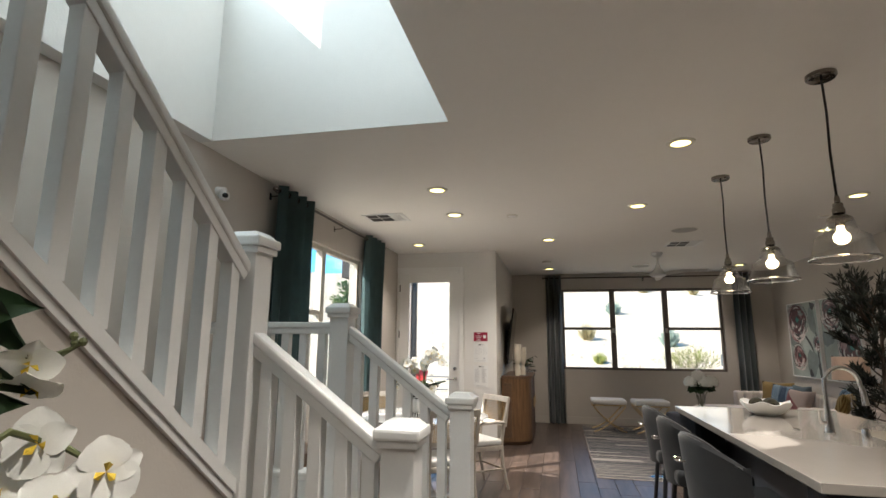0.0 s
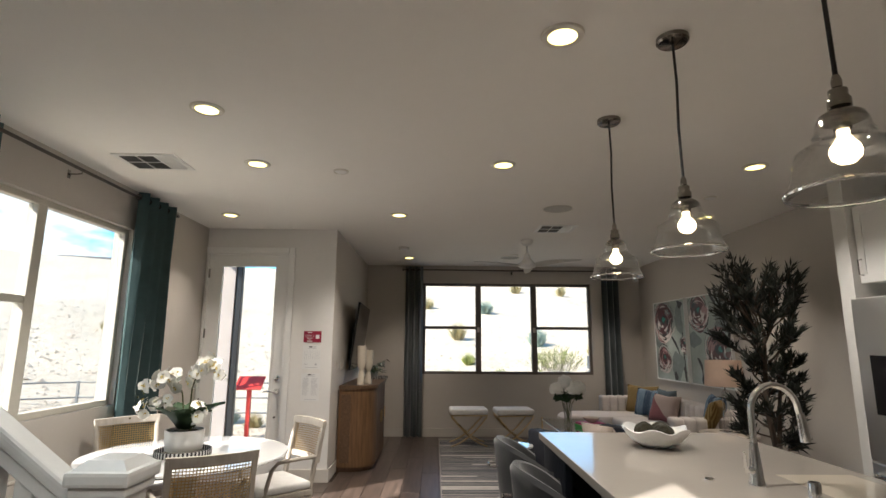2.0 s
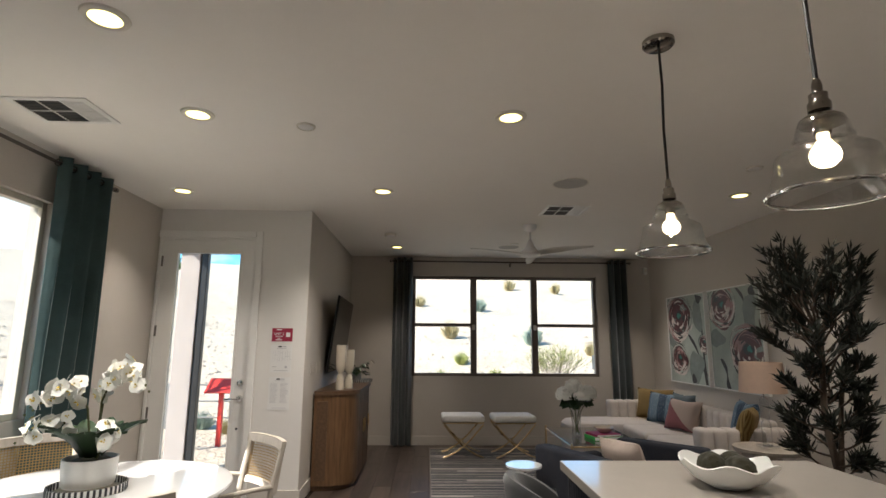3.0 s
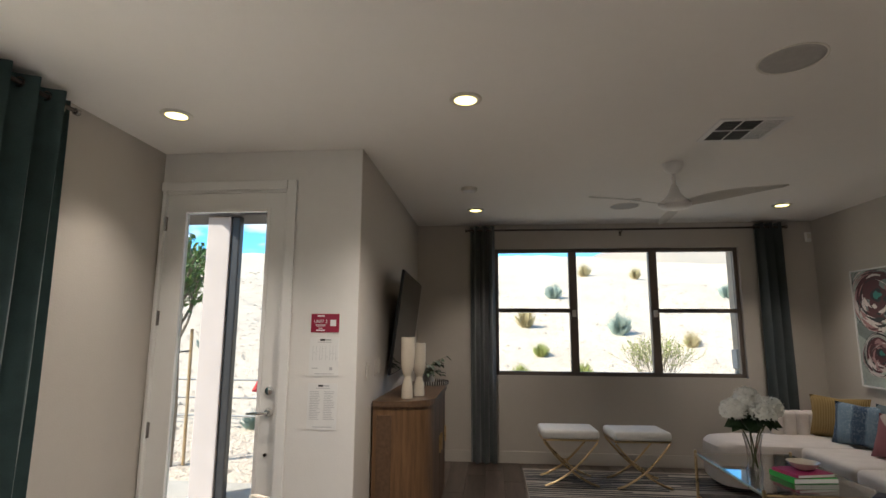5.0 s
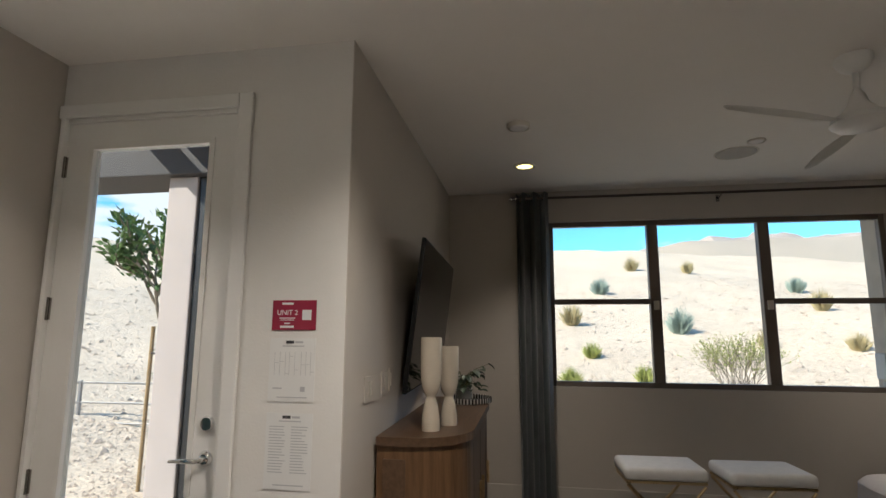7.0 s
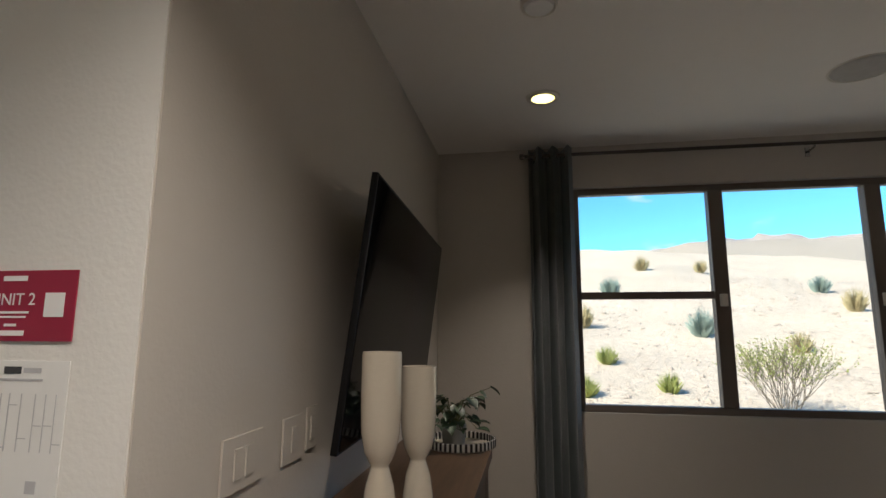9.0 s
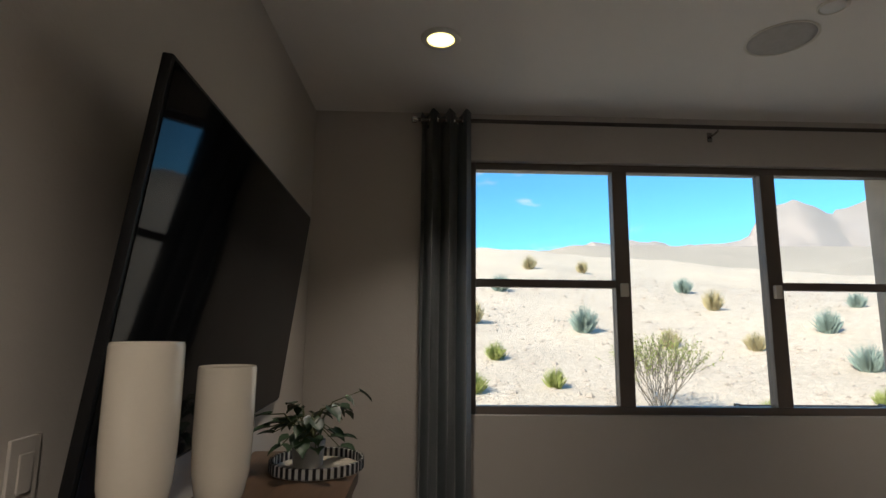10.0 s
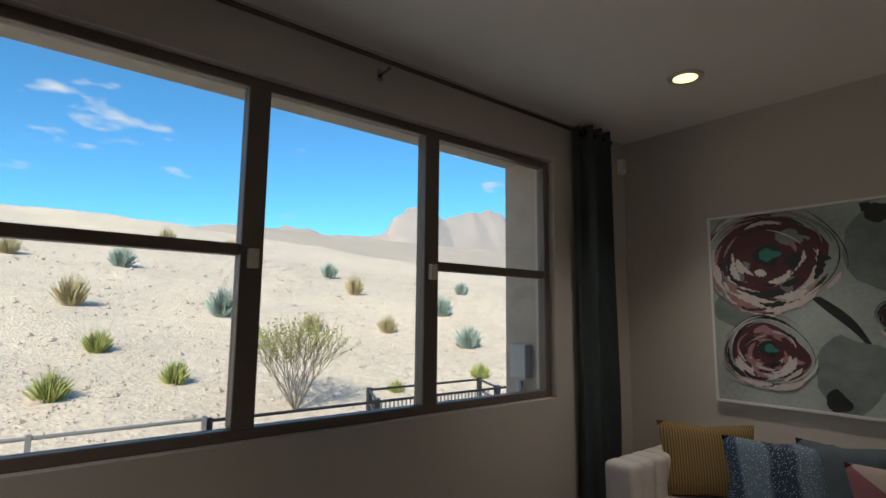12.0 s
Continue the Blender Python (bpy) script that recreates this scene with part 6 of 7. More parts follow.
def sheet(z0, z1, plan, label):
    root = base("paper_notice", (-1.055, YE - 0.001, 0), 0, label, "notice", "paper notices")
    part("page", newbox((-0.10, -0.0022, z0), (0.10, 0, z1)), M["paper"], root)
    part("heading_mark", newbox((-0.03, -0.003, z1 - 0.022), (0.005, -0.0023, z1 - 0.010)), M["ink_dark"], root)
    part("print_bar", newbox((0.01, -0.003, z1 - 0.020), (0.045, -0.0023, z1 - 0.012)), M["ink"], root)
    part("print_bar", newbox((-0.045, -0.003, z1 - 0.034), (0.05, -0.0023, z1 - 0.030)), M["ink"], root)
    bm = bmesh.new()
    if plan:
        for k in range(8):
            x = -0.075 + 0.022 * k + prng.uniform(-0.004, 0.004)
            box(bm, (x, -0.003, z1 - 0.15), (x + 0.0015, -0.0023, z1 - 0.055))
            zz = z1 - 0.15 + prng.uniform(0, 0.09)
            box(bm, (x, -0.003, zz), (x + 0.018, -0.0023, zz + 0.0015))
        box(bm, (0.04, -0.003, z0 + 0.04), (0.06, -0.0023, z0 + 0.06))
        box(bm, (-0.08, -0.003, z0 + 0.05), (-0.04, -0.0023, z0 + 0.055))
    else:
        for k in range(17):
            z = z1 - 0.055 - 0.011 * k
            for x in (-0.085, 0.01):
                box(bm, (x, -0.003, z), (x + prng.uniform(0.045, 0.075), -0.0023, z + 0.003))
    box(bm, (-0.06, -0.003, z0 + 0.015), (0.07, -0.0023, z0 + 0.019))
    part("print", bm, M["ink"], root, kind="stuff")


sheet(1.17, 1.425, True, "white paper notice with a floor plan")
sheet(0.83, 1.125, False, "white paper notice with two columns of print")

# ---- seating ----


def cushion_shape(bm, w, h, t, n=14, pinch=0.10):
    """A stuffed square cushion standing in the xz plane."""
    for side in (-1, 1):
        rows = []
        for i in range(n + 1):
            u = -1 + 2 * i / n
            row = []
            for j in range(n + 1):
                v = -1 + 2 * j / n
                k = 1 - pinch * (1 - (abs(u * v))) * 0.6 * max(abs(u), abs(v)) ** 3
                d = t / 2 * max(0, (1 - u ** 4) * (1 - v ** 4)) ** 0.5
                row.append(bm.verts.new((u * w / 2 * k, side * d, h / 2 + v * h / 2 * k)))
            rows.append(row)
        for a, b in zip(rows, rows[1:]):
            for j in range(n):
                bm.faces.new((a[j], b[j], b[j + 1], a[j + 1]) if side < 0 else (a[j], a[j + 1], b[j + 1], b[j]))
    bmesh.ops.remove_doubles(bm, verts=bm.verts, dist=1e-4)
    return bm


def pillow(x, y, z, turn, lean, w, t, material, label, h=None):
    root = base("throw_pillow", (x, y, z), turn, label, "pillow", "sofa pillows")
    bm = cushion_shape(bmesh.new(), w, h or w, t, pinch=0.2)
    bmesh.ops.transform(bm, matrix=pose(0, 0, 0, -lean), verts=bm.verts)
    part("cover", bm, material, root, smooth=True)
    return root


def stripes(name, a, b, scale, direction="X", rough=0.9, dist=0.0):
    m = mat(name, a, rough, var=0, bump=0.4, bscale=200)
    nt = m.node_tree
    tc = nt.nodes.new("ShaderNodeTexCoord")
    wv = nt.nodes.new("ShaderNodeTexWave")
    wv.bands_direction = direction
    wv.inputs["Scale"].default_value = scale
    wv.inputs["Distortion"].default_value = dist
    wv.inputs["Detail"].default_value = 3
    r = nt.nodes.new("ShaderNodeValToRGB")
    r.color_ramp.elements[0].position, r.color_ramp.elements[1].position = 0.35, 0.6
    r.color_ramp.elements[0].color, r.color_ramp.elements[1].color = (*a, 1), (*b, 1)
    nt.links.new(tc.outputs["Object"], wv.inputs["Vector"])
    nt.links.new(wv.outputs["Fac"], r.inputs["Fac"])
    nt.links.new(r.outputs["Color"], nt.nodes["Principled BSDF"].inputs["Base Color"])
    return m


def dotted(name, a, b, scale):
    m = stripes(name, a, b, 1.2, "X", 0.9, 6.0)
    nt = m.node_tree
    tc = nt.nodes.new("ShaderNodeTexCoord")
    vo = nt.nodes.new("ShaderNodeTexVoronoi")
    vo.inputs["Scale"].default_value = scale
    lt = nt.nodes.new("ShaderNodeMath")
    lt.operation = "LESS_THAN"
    lt.inputs[1].default_value = 0.24
    mx = nt.nodes.new("ShaderNodeMixRGB")
    mx.inputs[2].default_value = (0.55, 0.60, 0.64, 1)
    ramp = [n for n in nt.nodes if n.type == "VALTORGB"][0]
    nt.links.new(tc.outputs["Object"], vo.inputs["Vector"])
    nt.links.new(vo.outputs["Distance"], lt.inputs[0])
    nt.links.new(lt.outputs[0], mx.inputs[0])
    nt.links.new(ramp.outputs["Color"], mx.inputs[1])
    nt.links.new(mx.outputs[0], nt.nodes["Principled BSDF"].inputs["Base Color"])
    return m


M["mustard"] = stripes("mustard_woven_cotton", (0.15, 0.092, 0.028), (0.29, 0.205, 0.085), 22, "X", 0.95, 0.6)
M["blue_dot"] = dotted("blue_dotted_cotton", (0.025, 0.055, 0.10), (0.13, 0.20, 0.27), 105)
M["rose"] = mat("dusty_rose_linen", (0.235, 0.090, 0.098), 0.95, var=0.1, scale=10, bump=0.5, bscale=200)
M["blush"] = mat("pale_blush_satin", (0.44, 0.36, 0.31), 0.7, var=0.1, scale=10, bump=0.3, bscale=200)
M["rose_blush"] = mat("rose_and_blush_linen", (0.235, 0.090, 0.098), 0.92, var=0.1, scale=10, bump=0.5, bscale=200)
nt = M["rose_blush"].node_tree
half = nt.nodes.new("ShaderNodeVectorMath")
half.operation, half.inputs[1].default_value = "DOT_PRODUCT", (2.0, 0.0, 2.7)
spot = nt.nodes.new("ShaderNodeTexCoord")
over = nt.nodes.new("ShaderNodeMath")
over.operation, over.inputs[1].default_value = "GREATER_THAN", 0.45
two = nt.nodes.new("ShaderNodeMixRGB")
two.inputs[2].default_value = (0.42, 0.33, 0.29, 1)
nt.links.new(nt.nodes["Principled BSDF"].inputs["Base Color"].links[0].from_socket, two.inputs[1])
for a, b in ((spot.outputs["Object"], half.inputs[0]), (half.outputs["Value"], over.inputs[0]), (over.outputs[0], two.inputs[0]), (two.outputs[0], nt.nodes["Principled BSDF"].inputs["Base Color"])):
    nt.links.new(a, b)
M["teal_pillow"] = mat("grey_teal_velvet", (0.09, 0.12, 0.14), 0.85, var=0.25, scale=12, bump=0.2, bscale=300)

sofa = base("sectional_sofa", (3.25, 8.5, 0), 0, "cream channelled sectional sofa with rounded chaise", "sofa")
part("seat_base", newbox((-0.40, -1.28, 0.06), (0.455, 1.28, 0.28), 0.05, 4), M["boucle"], sofa, smooth=True)
for y0, y1 in ((-1.10, -0.12), (-0.11, 0.62)):
    part("seat_cushion", newbox((-0.45, y0, 0.28), (0.26, y1, 0.455), 0.06, 5), M["boucle"], sofa, "plump cream seat cushion", True)
bm = bmesh.new()
pts = []
for i in range(28):
    a = 2 * math.pi * i / 28
    c, s = math.cos(a), math.sin(a)
    ex = abs(c) ** 0.55 * (1 if c > 0 else -1)
    ey = abs(s) ** 0.55 * (1 if s > 0 else -1)
    pts.append((-0.43 + 0.70 * ex, 0.90 + 0.34 * ey))
rows = []
for z, k in ((0.08, 0.94), (0.12, 0.985), (0.30, 1.0), (0.42, 0.985), (0.455, 0.93), (0.468, 0.80)):
    rows.append([bm.verts.new((-0.43 + (x + 0.43) * k, 0.90 + (y - 0.90) * k, z)) for x, y in pts])
for a, b in zip(rows, rows[1:]):
    for i in range(28):
        bm.faces.new((a[i], a[(i + 1) % 28], b[(i + 1) % 28], b[i]))
bm.faces.new(rows[-1])
bm.faces.new(rows[0][::-1])
part("chaise", bm, M["boucle"], sofa, "rounded cream chaise seat", True)
n = 17
for k in range(n):
    y0 = -1.10 + 2.22 * k / n
    part("back_channel", newbox((0.22, y0, 0.27), (0.455, y0 + 2.22 / n, 0.74), 0.05, 4), M["boucle"], sofa, smooth=True)
for y0, y1 in ((-1.30, -1.11), (1.12, 1.30)):
    for k in range(7):
        x0 = -0.41 + 0.123 * k
        part("arm_channel", newbox((x0, y0, 0.06), (x0 + 0.123, y1, 0.69), 0.04, 4), M["boucle"], sofa, "channelled upholstered arm", True)
for sx in (-0.36, 0.4):
    for sy in (-1.2, 1.2):
        part("foot", newbox((sx - 0.03, sy - 0.03, 0), (sx + 0.03, sy + 0.03, 0.07), 0.004), M["brass"], sofa)

pillow(3.36, 9.46, 0.46, -53, 14, 0.52, 0.15, M["mustard"], "mustard woven pillow leaning on the sofa arm", 0.41)
pillow(3.32, 9.10, 0.46, -64, 16, 0.50, 0.15, M["blue_dot"], "blue dotted pillow on the sofa", 0.39)
pillow(3.44, 8.86, 0.46, -76, 12, 0.40, 0.13, M["teal_pillow"], "grey teal velvet pillow on the sofa")
pillow(3.28, 8.56, 0.46, -72, 22, 0.50, 0.14, M["rose_blush"], "rose and blush pillow split on the diagonal", 0.37)
pillow(3.44, 7.62, 0.47, -100, 14, 0.44, 0.15, M["blue_dot"], "blue dotted pillow on the sofa")
pillow(3.30, 7.38, 0.47, -130, 16, 0.42, 0.15, M["mustard"], "mustard woven pillow beside the sofa arm")


def x_stool(x, y, turn):
    root = base("x_leg_stool", (x, y, 0.012), turn, "white upholstered stool on crossed brass legs", "stool", "stools under the window")
    part("seat", newbox((-0.275, -0.20, 0.437), (0.275, 0.20, 0.522), 0.038, 4), M["white_seat"], root, "white nubby seat pad", True)
    part("seat_frame", newbox((-0.265, -0.192, 0.420), (0.265, 0.192, 0.438), 0.004), M["brass"], root)
    for sy in (-1, 1):
        for sx in (-1, 1):
            pts = [(sx * (-0.255 + 0.51 * u), sy * 0.18, 0.41 - 0.405 * (1.12 * u - 0.12 * u * u) - 0.05 * math.sin(math.pi * u)) for u in [i / 8 for i in range(9)]]
            pts = [(a, b, max(0.012, c)) for a, b, c in pts]
            part("leg", tube(bmesh.new(), pts, 0.0105, 8), M["brass"], root, "curved brass cross leg", True)
    part("stretcher", tube(bmesh.new(), [(0, -0.18, 0.175), (0, 0.18, 0.175)], 0.009, 8), M["brass"], root, smooth=True)


x_stool(0.80, 9.42, 2)
x_stool(1.46, 9.40, 4)

# rug with woven stripes
rug = base("striped_rug", (1.80, 8.06, 0.0), 0, "grey and cream striped flatweave rug", "rug")
M["rug_dark"] = mat("charcoal_weave", (0.055, 0.058, 0.065), 0.95, var=0.4, scale=9, bump=0.8, bscale=160)
M["rug_light"] = mat("oat_weave", (0.36, 0.33, 0.30), 0.95, var=0.3, scale=9, bump=0.8, bscale=160)
part("weave", newbox((-1.42, -1.84, 0.001), (1.42, 1.84, 0.008), 0.002), M["rug_light"], rug, "oat ground weave")
bm = bmesh.new()
srng = random.Random(5)
y = -1.82
while y < 1.80:
    w = srng.uniform(0.02, 0.05)
    x = -1.415
    while x < 1.40:
        l = min(srng.uniform(0.3, 1.2), 1.415 - x)
        if srng.random() < 0.86:
            box(bm, (x, y + srng.uniform(-0.004, 0.004), 0.0075), (x + l, min(1.835, y + w * srng.uniform(0.75, 1.0)), 0.0105))
        x += l
    y += w + srng.uniform(0.018, 0.034)
part("dark_stripes", bm, M["rug_dark"], rug, "charcoal woven stripes", kind="stuff")

# coffee table
ct = base("coffee_table", (2.09, 8.04, 0.011), 0, "glass-topped coffee table with slim brass frame", "coffee table")
hx_, hy_ = 0.37, 0.55
part("tabletop", newbox((-hx_, -hy_, 0.478), (hx_, hy_, 0.488), 0.003), M["clear"], ct, "clear glass top")
part("shelf", newbox((-hx_, -hy_, 0.155), (hx_, hy_, 0.163), 0.002), M["dark_gloss"], ct, "dark mirrored lower shelf")
bm = bmesh.new()
for z in (0.47, 0.148):
    for a, b in (((-hx_, -hy_), (hx_, -hy_)), ((hx_, -hy_), (hx_, hy_)), ((hx_, hy_), (-hx_, hy_)), ((-hx_, hy_), (-hx_, -hy_))):
        tube(bm, [(*a, z), (*b, z)], 0.009, 8)
part("rails", bm, M["brass"], ct, "slim brass rails", True)
for sx in (-1, 1):
    for sy in (-1, 1):
        part("leg", tube(bmesh.new(), [(sx * hx_, sy * hy_, 0), (sx * hx_, sy * hy_, 0.49), (sx * hx_, sy * hy_, 0.505)], [0.012, 0.012, 0.010], 10), M["brass"], ct, smooth=True)

M["book_green"] = mat("green_book_cloth", (0.03, 0.33, 0.06), 0.6, var=0.08)
M["book_pink"] = mat("magenta_book_cloth", (0.36, 0.03, 0.12), 0.6, var=0.08)
for nm, m, z, w, d, h, t in (("green cloth-bound book on the glass table", "book_green", 0.5, 0.30, 0.24, 0.034, 8), ("magenta cloth-bound book on the green book", "book_pink", 0.534, 0.27, 0.22, 0.023, 14)):
    b = base("book", (2.14, 7.84, z), t, nm, "book", "stacked books")
    part("cover", newbox((-w / 2, -d / 2, 0), (w / 2, d / 2, h), 0.003), M[m], b)
    part("pages", newbox((-w / 2 + 0.006, -d / 2 - 0.001, 0.004), (w / 2 + 0.001, d / 2 - 0.006, h - 0.004)), M["paper"], b)
db = base("glass_dish", (2.15, 7.84, 0.5575), 20, "small iridescent glass dish on the books", "dish")
part("shell", lathe(bmesh.new(), [(0, 0), (0.035, 0), (0.07, 0.02), (0.095, 0.05), (0.10, 0.055), (0.092, 0.052), (0.066, 0.026), (0.03, 0.008), (0, 0.008)], 28), M["ceramic"], db, smooth=True)
hv = base("flower_vase", (1.92, 8.02, 0.5), 0, "clear glass vase of white hydrangeas", "flower vase")
part("vase", lathe(bmesh.new(), [(0, 0), (0.05, 0), (0.052, 0.006), (0.042, 0.08), (0.05, 0.17), (0.066, 0.25), (0.063, 0.25), (0.047, 0.17), (0.039, 0.08), (0.047, 0.012), (0, 0.010)], 32), M["clear"], hv, "clear glass vase", True)
bs, bl, bf = bmesh.new(), bmesh.new(), bmesh.new()
for k, (x, y, z, r) in enumerate(((-0.125, -0.02, 0.415, 0.082), (0.05, -0.09, 0.42, 0.085), (0.01, 0.10, 0.45, 0.084), (-0.03, -0.02, 0.49, 0.086), (0.145, 0.02, 0.425, 0.080))):
    tube(bs, [(0.02 * math.cos(k * 2), 0.02 * math.sin(k * 2), 0.02), (x * 0.4, y * 0.4, 0.25), (x, y, z - 0.05)], 0.0045, 6)
    c = Vector((x, y, z))
    for i in range(300):
        g = Vector((frng.gauss(0, 1), frng.gauss(0, 1), frng.gauss(0, 1))).normalized()
        if g.z < -0.55:
            continue
        p = c + g * r * frng.uniform(0.92, 1.12)
        g = (g + Vector((frng.uniform(-1, 1), frng.uniform(-1, 1), frng.uniform(-1, 1))) * 0.45).normalized()
        u = g.orthogonal().normalized()
        u = Matrix.Rotation(frng.uniform(0, 3.1), 3, g) @ u
        v = g.cross(u)
        s = 0.0165
        o = bf.verts.new(p)
        ring = [bf.verts.new(p + (u * math.cos(q * math.pi / 4) + v * math.sin(q * math.pi / 4)) * s * (1.25 if q % 2 == 0 else 0.55) + g * (0.004 if q % 2 == 0 else -0.002)) for q in range(8)]
        for q in range(8):
            bf.faces.new((o, ring[q], ring[(q + 1) % 8]))
    lathe(bf, [(0, -0.6 * r), (0.6 * r, -0.45 * r), (0.8 * r, 0), (0.7 * r, 0.45 * r), (0.4 * r, 0.7 * r), (0, 0.8 * r)], 14, c)
    for i in range(7):
        a = frng.uniform(0, 6.28)
        leaf(bl, c + Vector((-x * 0.4, -y * 0.4, -r * 0.7)), Vector((math.cos(a), math.sin(a), frng.uniform(-0.9, -0.1))).normalized(), 0.135, 0.05, 0.2)
part("stems", bs, M["stem"], hv)
M["hydrangea"] = mat("white_hydrangea_petal", (0.93, 0.93, 0.89), 0.6, var=0.04, scale=40)
part("blossoms", bf, M["hydrangea"], hv, "white hydrangea heads")
part("leaves", bl, M["green"], hv, "dark green leaves")


def armchair(x, y, turn):
    """Low square chair with a flat padded back; faces +y."""
    root = base("accent_armchair", (x, y, 0.011), turn, "dark navy velvet armchair with low flat back", "armchair", "navy armchairs")
    part("seat", newbox((-0.34, -0.24, 0.16), (0.34, 0.38, 0.42), 0.05, 4), M["velvet_navy"], root, smooth=True)
    part("backrest", newbox((-0.36, -0.36, 0.12), (0.36, -0.22, 0.67), 0.035, 4), M["velvet_navy"], root, "flat padded velvet backrest", True)
    for s in (-1, 1):
        part("arm", newbox((s * 0.36 - 0.05, -0.30, 0.12), (s * 0.36 + 0.05, 0.34, 0.56), 0.04, 4), M["velvet_navy"], root, smooth=True)
        for yy in (-0.28, 0.30):
            part("leg", tube(bmesh.new(), [(s * 0.32, yy, 0), (s * 0.32, yy, 0.14)], 0.016, 8), M["brass"], root, smooth=True)
    return root


armchair(1.66, 6.42, -62)
armchair(2.42, 6.84, -45)
pillow(1.86, 6.34, 0.434, 120, 24, 0.36, 0.15, M["blush"], "pale blush satin pillow on the navy armchair")
dt = base("drink_table", (1.06, 6.40, 0), 0, "small round white-topped drink table", "side table")
part("top", lathe(bmesh.new(), [(0, 0.545), (0.125, 0.545), (0.135, 0.552), (0.135, 0.566), (0, 0.566)], 36), M["table"], dt, "white gloss disc", True)
part("column", tube(bmesh.new(), [(0, 0, 0.01), (0, 0, 0.548)], 0.011, 10), M["chrome"], dt, smooth=True)
part("foot", lathe(bmesh.new(), [(0, 0.02), (0.09, 0.016), (0.11, 0.006), (0.11, 0), (0, 0)], 28), M["chrome"], dt, smooth=True)

# end table and lamp
et = base("end_table", (3.23, 6.86, 0), 0, "round pale end table beside the sofa", "side table")
part("top", lathe(bmesh.new(), [(0, 0.57), (0.26, 0.57), (0.27, 0.58), (0.27, 0.60), (0, 0.60)], 40), M["washed"], et, smooth=True)
part("column", lathe(bmesh.new(), [(0.17, 0), (0.17, 0.02), (0.05, 0.05), (0.04, 0.3), (0.06, 0.57)], 28), M["washed"], et, smooth=True)
M["shade"] = mat("blush_lamp_shade", (0.78, 0.58, 0.46), 0.9, var=0.05, scale=30, bump=0.3, bscale=300)
lamp = base("table_lamp", (3.23, 6.86, 0.60), 0, "glass column table lamp with blush drum shade", "table lamp")
part("shade", lathe(bmesh.new(), [(0.185, 0.455), (0.165, 0.71), (0.162, 0.71), (0.182, 0.455), (0.185, 0.455)], 40), M["shade"], lamp, "tapered blush fabric shade", True)
part("column", lathe(bmesh.new(), [(0, 0.02), (0.038, 0.02), (0.038, 0.20), (0.022, 0.22), (0.034, 0.24), (0.034, 0.40), (0.012, 0.42), (0, 0.42)], 28), M["clear"], lamp, "clear glass column", True)
part("foot", newbox((-0.065, -0.065, 0), (0.065, 0.065, 0.02), 0.004), M["chrome"], lamp)
part("stem", tube(bmesh.new(), [(0, 0, 0.41), (0, 0, 0.735)], 0.006, 8), M["chrome"], lamp, smooth=True)
part("spider", tube(bmesh.new(), [(-0.163, 0, 0.70), (0, 0, 0.70), (0.163, 0, 0.70)], 0.003, 6), M["chrome"], lamp)

# olive tree in a pot
M["olive"] = mat("dark_olive_leaf", (0.020, 0.024, 0.018), 0.5, var=0.4, scale=7)
M["olive_bark"] = mat("olive_bark", (0.085, 0.062, 0.046), 0.9, var=0.3, scale=14, bump=0.7, bscale=40)
ol = base("olive_tree", (3.10, 5.95, 0), 0, "artificial olive tree with dark narrow leaves", "potted tree")
part("pot", lathe(bmesh.new(), [(0, 0), (0.15, 0), (0.16, 0.01), (0.19, 0.36), (0.175, 0.36), (0.165, 0.30), (0, 0.30)], 32), M["pot_grey"], ol, "grey planter", True)
bm, tips = bmesh.new(), []
trng = random.Random(12)
tube(bm, [(0, 0, 0.28), (0.02, 0.0, 0.6), (-0.02, 0.02, 0.95), (0.01, 0.0, 1.6)], [0.030, 0.026, 0.021, 0.016], 8)
tube(bm, [(0.03, 0.02, 0.28), (0.07, 0.03, 0.7), (0.09, 0.0, 1.05), (0.14, -0.02, 1.35)], [0.022, 0.019, 0.015, 0.012], 8)
for k in range(44):
    a = k * 2.39996
    z = 0.58 + 1.34 * (k / 43) ** 0.95
    q = z / 1.94
    up = 0.35 + 2.0 * max(0, q - 0.45)
    d = Vector((math.cos(a), math.sin(a), up)).normalized()
    ln = 0.168 * (1.15 - 0.35 * abs(q - 0.7)) * (0.72 if q < 0.62 else 1.0)
    limbs(bm, Vector((0.03 * math.cos(a), 0.03 * math.sin(a), min(z, 1.58))), d, 0.009, ln + max(0, z - 1.58) * 0.35, 2, tips, 0.55, 0.72)
part("trunk", bm, M["olive_bark"], ol, "slim twin trunk with branches", True)
bm = bmesh.new()
for pts, d in tips:
    for p in pts:
        for k in range(4):
            e = (d + Vector((rng.uniform(-1, 1), rng.uniform(-1, 1), rng.uniform(-0.6, 0.9))) * 0.8).normalized()
            leaf(bm, p + Vector((rng.uniform(-1, 1), rng.uniform(-1, 1), rng.uniform(-1, 1))) * 0.012, e, rng.uniform(0.065, 0.105), rng.uniform(0.006, 0.009), 0.2)
part("crown", bm, M["olive"], ol, "dark narrow olive leaves")

